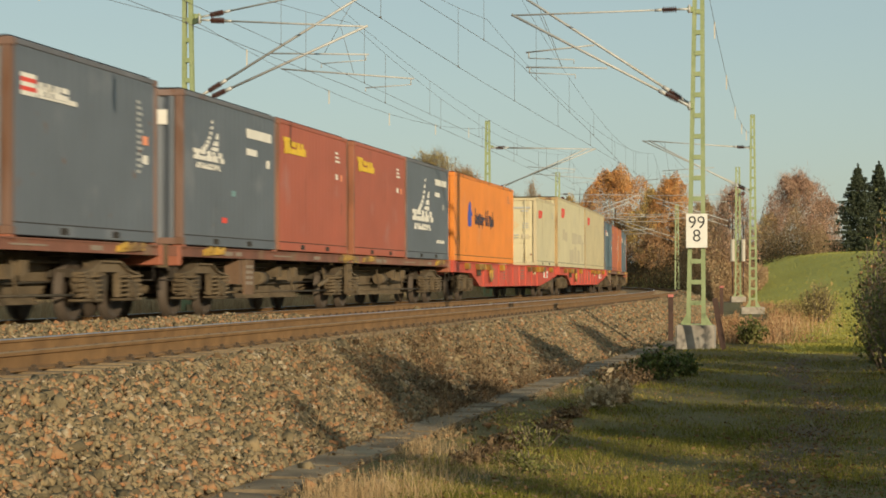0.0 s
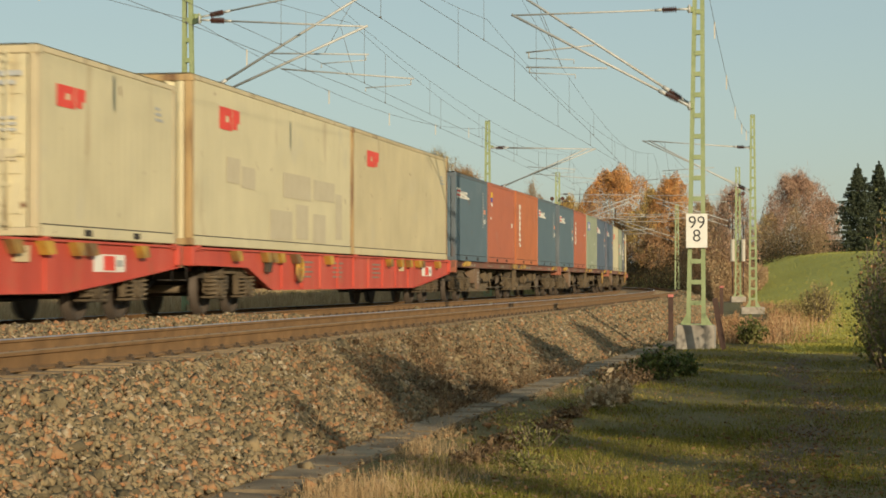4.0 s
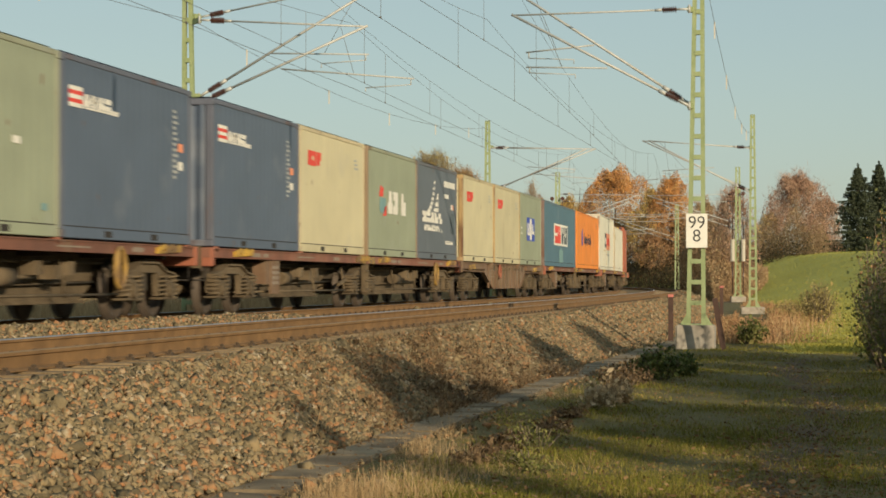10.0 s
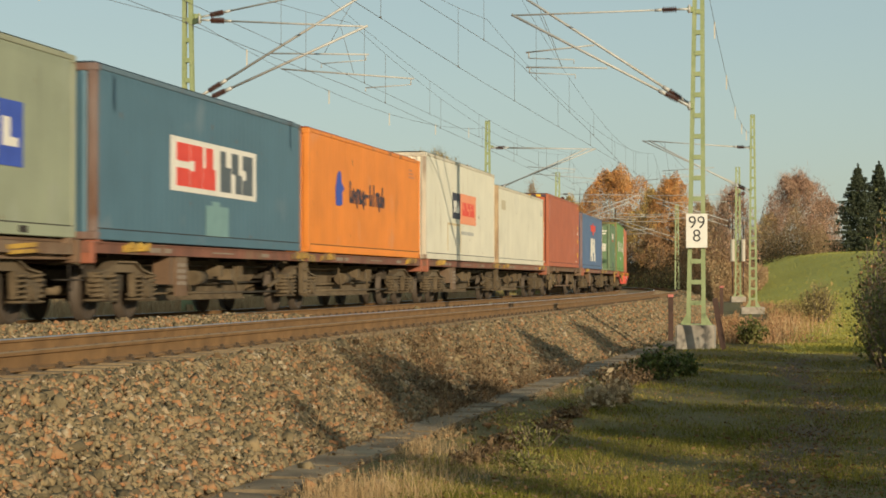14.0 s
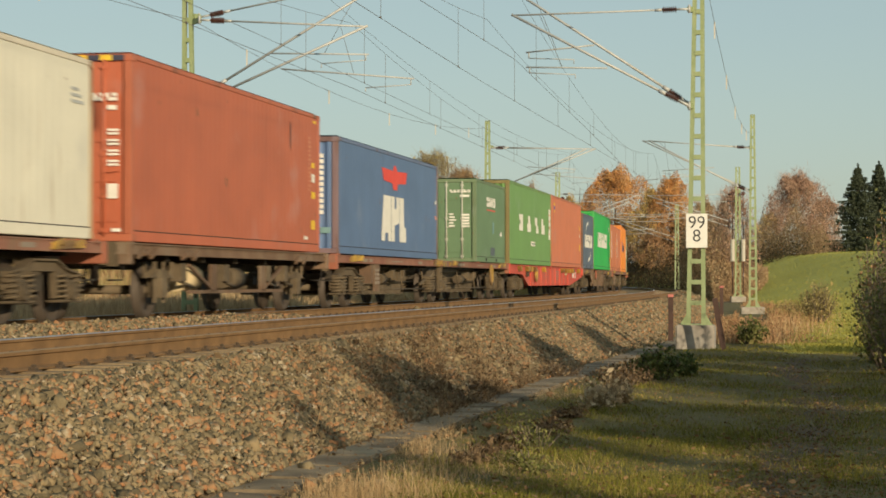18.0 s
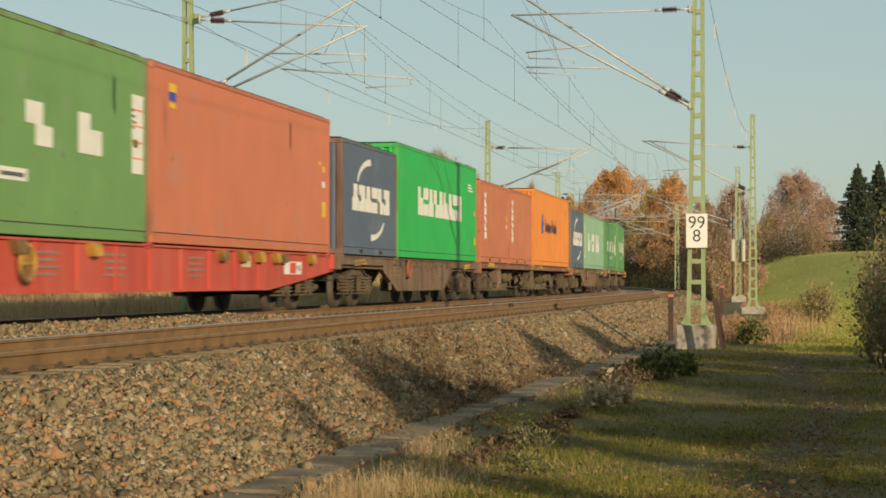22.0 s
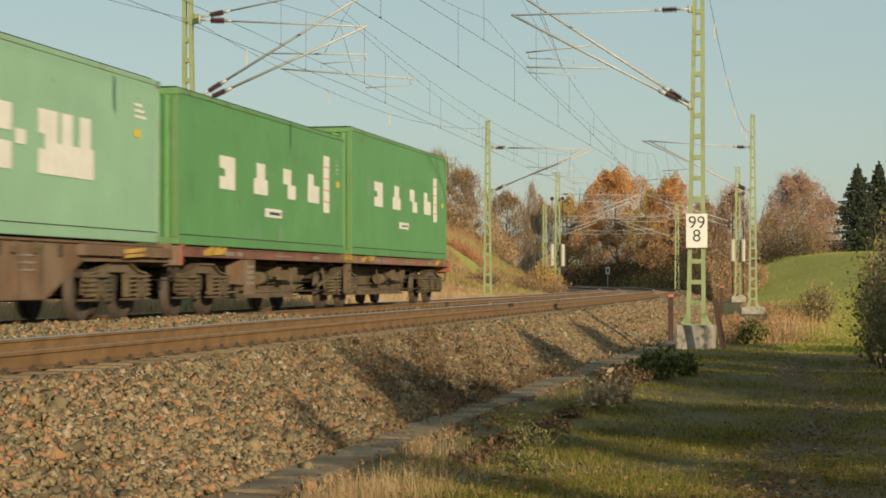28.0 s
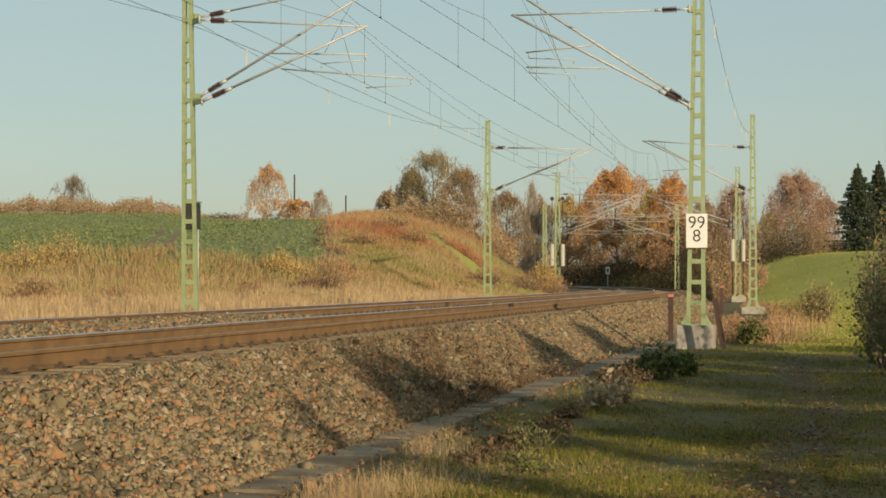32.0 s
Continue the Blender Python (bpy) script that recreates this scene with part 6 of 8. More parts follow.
def wheelset_mesh():
    bm = bmesh.new()
    rod(bm, (0, -1.0, 0), (0, 1.0, 0), 0.075, 10)
    for sgn in (-1, 1):
        prof = [(0.09, 0.66), (0.12, 0.68), (0.34, 0.70), (0.40, 0.685), (0.488, 0.69), (0.488, 0.715), (0.462, 0.73), (0.455, 0.82), (0.39, 0.82), (0.36, 0.76), (0.14, 0.76), (0.12, 0.80), (0.09, 0.80)]
        n = 28
        rings = []
        for r, y in prof:
            rings.append([bm.verts.new((r * math.cos(2 * math.pi * i / n), sgn * y, r * math.sin(2 * math.pi * i / n))) for i in range(n)])
        for a, b in zip(rings, rings[1:]):
            for i in range(n):
                f = bm.faces.new((a[i], a[(i + 1) % n], b[(i + 1) % n], b[i]))
                f.material_index = 1
                f.smooth = True
        for i in range(4):
            t = i * math.pi / 2 + 0.3
            rod(bm, (0.25 * math.cos(t), sgn * 0.755, 0.25 * math.sin(t)), (0.25 * math.cos(t), sgn * 0.775, 0.25 * math.sin(t)), 0.02, 6, mi=1)
    bmesh.ops.recalc_face_normals(bm, faces=bm.faces[:])
    return finish(bm, "wheelset", [M_DUST, M_TREAD])


def side_frame_mesh():
    bm = bmesh.new()
    top = [(-1.26, 0.72), (-0.80, 0.77), (-0.42, 0.90), (0.42, 0.90), (0.80, 0.77), (1.26, 0.72)]
    pts = top + [(1.28, 0.60), (1.12, 0.64), (0.74, 0.66), (0.40, 0.74), (-0.40, 0.74), (-0.74, 0.66), (-1.12, 0.64), (-1.28, 0.60)]
    prism(bm, pts, -0.045, 0.045)
    for (xa, za), (xb, zb) in zip(top, top[1:]):
        bar(bm, (xa, 0, za), (xb, 0, zb), 0.20, 0.03)
    for x in (-1.2, 1.2):
        box(bm, x - 0.03, x + 0.03, -0.11, 0.09, 0.40, 0.70)
    for x in (-0.5, 0.5):
        prism(bm, [(x - 0.07, 0.74), (x + 0.07, 0.74), (x + 0.04, 0.36), (x - 0.04, 0.36)], -0.06, 0.04)
    bmesh.ops.recalc_face_normals(bm, faces=bm.faces[:])
    return finish(bm, "side_frame", M_DUST)


def axle_box_mesh():
    bm = bmesh.new()
    box(bm, -0.16, 0.16, -0.12, 0.12, 0.34, 0.62)
    box(bm, -0.40, 0.42, -0.12, 0.10, 0.30, 0.34)
    rod(bm, (0, -0.17, 0.46), (0, -0.11, 0.46), 0.125, 14)
    rod(bm, (0, -0.185, 0.46), (0, -0.16, 0.46), 0.05, 8)
    bmesh.ops.bevel(bm, geom=[e for e in bm.edges if e.calc_length() > 0.2], offset=0.015, segments=1, affect="EDGES")
    return finish(bm, "axle_box", M_DUST)


def bolster_mesh():
    bm = bmesh.new()
    box(bm, -0.22, 0.22, -0.95, 0.95, 0.46, 0.78)
    rod(bm, (0, 0, 0.75), (0, 0, 0.95), 0.2, 12)
    for x in (-1.22, 1.22):
        box(bm, x - 0.05, x + 0.05, -0.95, 0.95, 0.66, 0.78)
    return finish(bm, "bolster", M_SHADEGREY)


def brake_rig_mesh():
    bm = bmesh.new()
    for x in (-0.38, 0.38):
        box(bm, x - 0.05, x + 0.05, -0.82, -0.70, 0.28, 0.62)
        box(bm, x - 0.05, x + 0.05, 0.70, 0.82, 0.28, 0.62)
        rod(bm, (x, -0.8, 0.36), (x, 0.8, 0.36), 0.035, 6)
    for y in (-0.7, 0.7):
        rod(bm, (-1.3, y, 0.30), (1.3, y, 0.30), 0.018, 5)
    return finish(bm, "brake_rig", M_SHADEGREY)


WHEELS = []


def bogie(wagon, x, near_uc):
    b = child("bogie", cached("bolster", bolster_mesh), wagon, "dust-covered two-axle bogie", m=Matrix.Translation((x, 0, 0)))
    sf, sp, ax, ws = cached("sf", side_frame_mesh), cached("sp", lambda: helix_mesh(0.105, 0.36, 5, 0.021)), cached("ax", axle_box_mesh), cached("ws", wheelset_mesh)
    child("brake_rig", cached("br", brake_rig_mesh), b)
    for y in (-1.0, 1.0):
        child("side_frame", sf, b, m=Matrix.Translation((0, y, 0)))
        for xx in (-0.9, 0.9):
            child("axle_box", ax, b, m=Matrix.Translation((xx, y, 0)) @ (Matrix() if y < 0 else Matrix.Rotation(math.pi, 4, "Z")))
            for k in (-0.285, 0.285):
                child("coil_spring", sp, b, m=Matrix.Translation((xx + k, y * 1.05, 0.345)))
    for xx in (-0.9, 0.9):
        w = child("wheelset", ws, b, "steel wheelset with bright treads")
        WHEELS.append((w, (xx, 0, 0.462), near_uc - x - xx))


def buffer_mesh():
    bm = bmesh.new()
    rod(bm, (0, 0, 0), (0.34, 0, 0), 0.10, 12)
    rod(bm, (0.30, 0, 0), (0.50, 0, 0), 0.075, 12)
    box(bm, 0.49, 0.53, -0.23, 0.23, -0.17, 0.17)
    box(bm, -0.02, 0.03, -0.19, 0.19, -0.19, 0.19)
    return finish(bm, "buffer", M_DUST)


def hazard_mesh(w=0.62, h=0.15):
    bm = bmesh.new()
    n = 5
    box(bm, 0, w, 0, 0.012, 0, h, 0)
    for i in range(n):
        a = i * w / n
        v = [bm.verts.new(p) for p in ((a, -0.002, 0), (a + w / n * 0.5, -0.002, 0), (min(w, a + w / n), -0.002, h), (a + w / n * 0.5, -0.002, h))]
        bm.faces.new(v).material_index = 1
    bmesh.ops.recalc_face_normals(bm, faces=bm.faces[:])
    return finish(bm, "hazard_plate", [M_YEL, M_BLACK])


def plates(rects, mats):
    bm = bmesh.new()
    for x0, x1, z0, z1, i in rects:
        box(bm, x0, x1, -0.008 - 0.004 * i, 0, z0, z1, i)
    return finish(bm, "plate", mats)


def end_gear(w, x, sgn, beam_mat):
    """Headstock, buffers and coupling hook at an end of a wagon."""
    bm = bmesh.new()
    box(bm, -0.09, 0.09, -1.25, 1.25, 0.86, 1.19)
    bmesh.ops.bevel(bm, geom=bm.edges[:], offset=0.015, segments=1, affect="EDGES")
    h = part("headstock", bm, beam_mat, w, m=Matrix.Translation((x - sgn * 0.1, 0, 0)))
    for y in (-0.875, 0.875):
        child("buffer", cached("buf", buffer_mesh), h, "round-shanked buffer with a flat head",
              m=Matrix.Translation((sgn * 0.08, y, 1.02)) @ (Matrix() if sgn > 0 else Matrix.Rotation(math.pi, 4, "Z")) @ Matrix.Diagonal((0.62, 1, 1, 1)))
    bm = bmesh.new()
    rod(bm, (0, 0, 1.0), (sgn * 0.28, 0, 1.0), 0.05, 8)
    for i in range(3):
        bar(bm, (sgn * (0.22 + 0.03 * i), -0.04, 0.98 - 0.13 * i), (sgn * (0.24 + 0.03 * i), 0.04, 0.86 - 0.13 * i), 0.03, 0.05)
    part("coupling", bm, M_DUST, h)
    bm = bmesh.new()
    rod(bm, (0, -0.5, 0.86), (0, -0.5, 0.6), 0.025, 6)
    rod(bm, (0, -0.5, 0.6), (sgn * 0.22, -0.42, 0.42), 0.025, 6)
    part("brake_hose", bm, M_DARKGAP, h)
    bm = bmesh.new()
    rod(bm, (0, -1.1, 0.88), (0, -1.1, 0.62), 0.014, 5)
    rod(bm, (0, -1.1, 0.62), (0, -0.85, 0.62), 0.014, 5)
    part("shunter_step", bm, M_DARKGAP, h)


def deck_locks(w, xs, mat_, y=-1.13):
    bm = bmesh.new()
    box(bm, -0.11, 0.11, -0.09, 0.09, -0.09, 0.0)
    box(bm, -0.16, 0.16, -0.05, 0.05, -0.20, -0.06)
    me = finish(bm, "lock_seat", mat_)
    for x in xs:
        for s in (1, -1):
            child("lock_seat", me, w, m=Matrix.Translation((x, s * y, FLOOR)))


def wagon_brown(uL, uR, feet, label, board=True, ring=False, mid=None):
    """An articulated two-part container wagon on three bogies. feet: places of container corners."""
    uc = (uL + uR) / 2
    w = thing("container_wagon", label, "wagon", "wagons of the freight train")
    L2 = (uL - uR) / 2
    xm = uc - mid if mid else 0.0
    for a, b, out in ((-L2, xm - 0.06, -1), (xm + 0.06, L2, 1)):
        for s in (-1, 1):
            bm = bmesh.new()
            beam(bm, a, b, channel(s, 1.06, 1.22, 1.015, 1.185, 0.015))
            part("side_beam", bm, M_BEAM, w, "red-brown side beam with stencilled bars")
        bm = bmesh.new()
        n = 5
        for i in range(n):
            x = a + (b - a) * (i + 0.5) / n
            box(bm, x - 0.07, x + 0.07, -1.06, 1.06, 0.96, 1.12)
        box(bm, a + 0.2, b - 0.2, -0.2, 0.2, 0.98, 1.10)
        part("floor_frame", bm, M_SHADEGREY, w)
        lo, hi_ = (a + 3.3, b - 1.9) if out < 0 else (a + 1.9, b - 3.3)
        for y in (-0.55, 0.45):
            bm = bmesh.new()
            pts = [(a + 0.1, 1.02), (b - 0.1, 1.02), (b - 0.1, 0.92), (hi_ + 0.75, 0.82), (hi_ + 0.1, 0.60), (hi_ - 0.55, 0.30), (lo + 0.55, 0.30), (lo - 0.1, 0.60), (lo - 0.75, 0.82), (a + 0.1, 0.92)]
            prism(bm, pts, y, y + 0.10)
            box(bm, lo + 0.45, hi_ - 0.45, y - 0.06, y + 0.16, 0.27, 0.31)
            bmesh.ops.recalc_face_normals(bm, faces=bm.faces[:])
            part("belly_sill", bm, M_DUST, w)
        xm2 = (lo + hi_) / 2
        bm = bmesh.new()
        rod(bm, (xm2 - 0.8, -0.80, 0.66), (xm2 - 0.2, -0.80, 0.66), 0.13, 14)
        rod(bm, (xm2 - 0.2, -0.80, 0.66), (xm2 + 0.7, -0.80, 0.66), 0.03, 6)
        part("brake_cylinder", bm, M_DUST, w, smooth=False)
        bm = bmesh.new()
        for y0, z0, dz in ((-0.62, 0.50, 0.10), (-0.98, 0.40, 0.0), (-0.7, 0.88, 0.0)):
            rod(bm, (lo - 1.0, y0, z0), (hi_ + 1.0, y0, z0 + dz), 0.022, 5)
        for k in range(4):
            x = lo - 0.6 + k * (hi_ - lo + 1.2) / 3
            rod(bm, (x, -0.98, 0.36), (x, -0.9, 0.92), 0.025, 5)
        part("brake_linkage", bm, M_DUST, w)
        for k, (dx, z) in enumerate(((-0.5, 0.80), (0.2, 0.74), (0.75, 0.80))):
            bm = bmesh.new()
            box(bm, xm2 + 1.0 + dx - 0.12, xm2 + 1.0 + dx + 0.12, -0.95, -0.7, z - 0.11, z + 0.09)
            rod(bm, (xm2 + 1.0 + dx, -0.83, z), (xm2 + 1.35 + dx, -0.83, z - 0.06), 0.05, 7)
            part("brake_valve", bm, M_DUST, w)
        bm = bmesh.new()
        bar(bm, (hi_ - 0.1, -1.0, 0.52), (hi_ + 1.2, -1.0, 0.74), 0.05, 0.07)
        part("brake_lever", bm, M_DUST, w)
        stencils = [plates([q], [M_FAINT]) for q in ((a + 2.6, a + 3.2, 1.055, 1.13, 0), (a + 3.4, a + 3.75, 1.055, 1.13, 0), (a + 6.0, a + 7.3, 1.08, 1.105, 0), (b - 3.3, b - 2.8, 1.055, 1.125, 0))]
        for me in stencils:
            child("stencil_bar", me, w, "pale unreadable lettering", m=Matrix.Translation((0, -1.22, 0)))
        hz = cached("hz", hazard_mesh)
        child("hazard_plate", hz, w, "yellow and black striped plate", m=Matrix.Translation((b - 0.75 if out < 0 else a + 0.1, -1.236, 1.015)))
    # step board with data panel
    if board:
        bx = -L2 + 4.35
        bm = bmesh.new()
        box(bm, bx - 0.30, bx + 0.30, -1.20, -1.16, 0.36, 1.02)
        box(bm, bx - 0.60, bx - 0.34, -1.18, -0.9, 0.55, 1.02)
        p = part("data_panel", bm, M_WAGON, w, "rusty plate with pale bars of lettering")
        child("lettering", plates([(bx - 0.24 + 0.26 * (i % 2), bx - 0.04 + 0.26 * (i % 2), 0.84 - 0.10 * (i // 2), 0.90 - 0.10 * (i // 2), 0) for i in range(8)], [M_FAINT]), p, m=Matrix.Translation((0, -1.2, 0)))
    if ring:
        bm = bmesh.new()
        x = L2 - 4.0
        tube(bm, [Vector((x + 0.22 * math.cos(i * math.pi / 12), -1.27, 0.80 + 0.30 * math.sin(i * math.pi / 12))) for i in range(25)], 0.04, 6)
        rod(bm, (x, -1.25, 0.5), (x, -1.25, 1.1), 0.03, 6)
        part("handwheel", bm, M_YEL, w, "yellow brake handwheel")
    for x in (-L2 + 1.4, xm - 1.2, xm + 1.2, L2 - 2.2):
        bm = bmesh.new()
        for i in range(3):
            bar(bm, (x + 0.38 * i, -1.25, 1.10), (x + 0.38 * i + 0.36, -1.27, 1.17), 0.05, 0.07)
        bar(bm, (x - 0.05, -1.25, 1.06), (x + 1.2, -1.25, 1.10), 0.03, 0.04)
        part("lashing_bracket", bm, M_YEL, w, "dusty yellow stowed locking arms")
    bm = bmesh.new()
    for s in (-1, 1):
        bar(bm, (xm + s * 0.16, -1.16, 0.35), (xm + s * 0.16, -1.16, 1.15), 0.09, 0.06)
    for z in (0.42, 0.62, 0.85):
        bar(bm, (xm - 0.16, -1.18, z), (xm + 0.16, -1.18, z), 0.05, 0.04)
    part("joint_ladder", bm, M_DUST, w)
    bm = bmesh.new()
    rod(bm, (xm - 0.3, 0, 1.0), (xm + 0.3, 0, 1.0), 0.3, 10)
    part("joint", bm, M_DUST, w)
    end_gear(w, -L2, -1, M_ORWAG)
    end_gear(w, L2, 1, M_ORWAG)
    deck_locks(w, [uc - f_ for f_ in feet], M_ORWAG)
    for x in (-L2 + 1.95, xm, L2 - 2.05):
        bogie(w, x, uc)
    MOVING.append((w, uc))


def wagon_plate(uL, uR, feet, label, red):
    """A container wagon with deep plate sides on two bogies: the red low one or the brown fish-bellied one."""
    uc = (uL + uR) / 2
    w = thing("container_wagon", label, "wagon", "wagons of the freight train")
    L2 = (uL - uR) / 2
    m_ = M_REDWAG if red else M_WAGON
    if red:
        pts = [(-L2, 1.16), (L2, 1.16), (L2, 0.84), (L2 - 1.2, 0.74), (L2 - 3.0, 0.60), (L2 - 5.3, 0.44), (-L2 + 5.2, 0.44), (-L2 + 4.9, 0.48), (-L2 + 3.4, 0.86), (-L2 + 1.1, 0.88), (-L2, 0.88)]
    else:
        pts = [(-L2, 1.16), (L2, 1.16), (L2, 0.92), (L2 - 4.2, 0.90), (L2 - 5.6, 0.36), (-L2 + 6.6, 0.36), (-L2 + 4.8, 0.90), (-L2, 0.92)]
    yy = 1.16 if red else 1.10
    for s in (-1, 1):
        bm = bmesh.new()
        prism(bm, pts, s * yy - 0.015, s * yy + 0.015)
        bmesh.ops.recalc_face_normals(bm, faces=bm.faces[:])
        sp = part("side_plate", bm, m_, w, "faded red side plate" if red else "dusty brown side plate")
        bm = bmesh.new()
        y0, y1 = sorted((s * (yy - 0.10), s * (yy + 0.06)))
        box(bm, -L2, L2, y0, y1, 1.15, 1.185)
        lo = [p for p in pts if p[1] < 1.1]
        for (xa, za), (xb, zb) in zip(lo, lo[1:]):
            bar(bm, (xa, s * yy, za), (xb, s * yy, zb), 0.12, 0.02)
        n = 9 if red else 11
        for i in range(n):
            x = -L2 + 5.9 + (2 * L2 - 11.8) * i / (n - 1)
            if s < 0:
                box(bm, x - 0.025, x + 0.025, -yy - 0.05, -yy + 0.01, 0.46 if red else 0.38, 1.15)
        part("flange", bm, m_, w)
    bm = bmesh.new()
    box(bm, -L2 + 0.2, L2 - 0.2, -0.25, 0.25, 0.86, 1.12)
    for i in range(9):
        x = -L2 + 0.6 + (2 * L2 - 1.2) * i / 8
        box(bm, x - 0.06, x + 0.06, -1.14, 1.14, 0.95, 1.12)
    part("centre_sill", bm, M_SHADEGREY, w)
    if red:
        k = 0
        for x in (-L2 + 2.4, -L2 + 4.4, -L2 + 4.85, -L2 + 5.4, -L2 + 6.6, -L2 + 9.4, L2 - 8.6, L2 - 7.3, L2 - 6.2, L2 - 5.0, L2 - 4.5, L2 - 2.2):
            bm = bmesh.new()
            prism(bm, [(x - 0.05, 1.15), (x + 0.30, 1.15), (x + 0.42, 0.98), (x + 0.14, 0.96)], -1.31, -1.17)
            bmesh.ops.recalc_face_normals(bm, faces=bm.faces[:])
            part("locking_arm", bm, M_YEL, w, "yellow folded locking arm")
        for x in (L2 - 4.0,):
            p = child("data_panel", plates([(x, x + 1.35, 0.74, 1.0, 0), (x + 0.42, x + 0.9, 0.76, 0.98, 1), (x + 0.95, x + 1.25, 0.82, 0.92, 2)], [M_WHITE, M_RED, M_GREY]), w,
                      "white plate with a red block", m=Matrix.Translation((0, -1.178, 0)))
        for x in (-L2 + 10.2, 2.0, -L2 + 7.5):
            for i in range(4):
                child("stencil_bar", plates([(x, x + 0.9 - 0.15 * (i % 2), 0.98 - 0.10 * i, 1.015 - 0.10 * i, 0)], [M_FAINT]), w, "pale unreadable lettering", m=Matrix.Translation((0, -1.178, 0)))
        bm = bmesh.new()
        tube(bm, [Vector((0.24 * math.cos(i * math.pi / 12), 0, 0.24 * math.sin(i * math.pi / 12))) for i in range(25)], 0.035, 6)
        bar(bm, (-0.22, 0, 0), (0.22, 0, 0), 0.03, 0.04)
        bar(bm, (0, 0, -0.22), (0, 0, 0.22), 0.03, 0.04)
        part("handwheel", bm, M_YEL, w, "yellow brake handwheel", m=Matrix.Translation((-L2 + 7.05, -1.26, 0.84)))
        bm = bmesh.new()
        box(bm, -0.15, 0.15, -0.10, 0.0, 0.72, 1.06)
        bmesh.ops.bevel(bm, geom=bm.edges[:], offset=0.015, segments=1, affect="EDGES")
        part("valve_box", bm, M_SHADEGREY, w, "small dark grey box", m=Matrix.Translation((-L2 + 4.75, -1.18, 0.05)))
        bm = bmesh.new()
        box(bm, 0, 0.5, -0.03, 0, 0.86, 1.08)
        part("tarp_plate", bm, M_TAN, w, "buff plate", m=Matrix.Translation((L2 - 7.0, -1.178, 0)))
    else:
        bm = bmesh.new()
        tube(bm, [Vector((0.24 * math.cos(i * math.pi / 12), 0, 0.22 * math.sin(i * math.pi / 12))) for i in range(25)], 0.03, 6)
        bar(bm, (-0.22, 0, 0), (0.22, 0, 0), 0.03, 0.04)
        bar(bm, (0, 0, -0.22), (0, 0, 0.22), 0.03, 0.04)
        part("handwheel", bm, M_ORWAG, w, "faded red brake handwheel", m=Matrix.Translation((-L2 + 7.9, -1.2, 0.92)))
        for i in range(9):
            x = -L2 + 6.6 + (2 * L2 - 12.6) * i / 8
            bm = bmesh.new()
            box(bm, x, x + 0.16, -1.17, -1.10, 0.98, 1.06)
            part("stake_pocket", bm, M_DUST, w)
            bm = bmesh.new()
            box(bm, x + 0.3, x + 0.34, -1.14, -1.10, 0.4, 1.1)
            part("stiffener", bm, M_DUST, w)
        for x in (-L2 + 6.3, L2 - 6.6):
            for i in range(3):
                child("stencil_bar", plates([(x, x + 0.8, 0.94 - 0.10 * i, 0.97 - 0.10 * i, 0)], [M_FAINT]), w, "pale unreadable lettering", m=Matrix.Translation((0, -1.118, 0)))
        for x in (-L2 + 1.6, L2 - 2.6):
            bm = bmesh.new()
            bar(bm, (x, -1.2, 1.05), (x + 1.0, -1.22, 1.1), 0.04, 0.06)
            bar(bm, (x + 0.1, -1.2, 0.98), (x + 1.1, -1.22, 1.02), 0.04, 0.05)
            part("lashing_bracket", bm, M_YEL, w, "dusty yellow stowed locking arms")
        for y in (-1.16, 1.16):
            for xa, xb in ((-L2, -L2 + 4.9), (L2 - 4.3, L2)):
                bm = bmesh.new()
                bar(bm, (xa, y, 1.06), (xb, y, 1.06), 0.1, 0.16)
                part("end_beam", bm, M_WAGON, w)
    end_gear(w, -L2, -1, M_REDWAG if red else M_WAGON)
    end_gear(w, L2, 1, M_REDWAG if red else M_WAGON)
    deck_locks(w, [uc - f_ for f_ in feet], m_)
    for x in ((-L2 + 2.85, L2 - 2.75) if red else (-L2 + 2.4, L2 - 2.4)):
        bogie(w, x, uc)
    MOVING.append((w, uc))


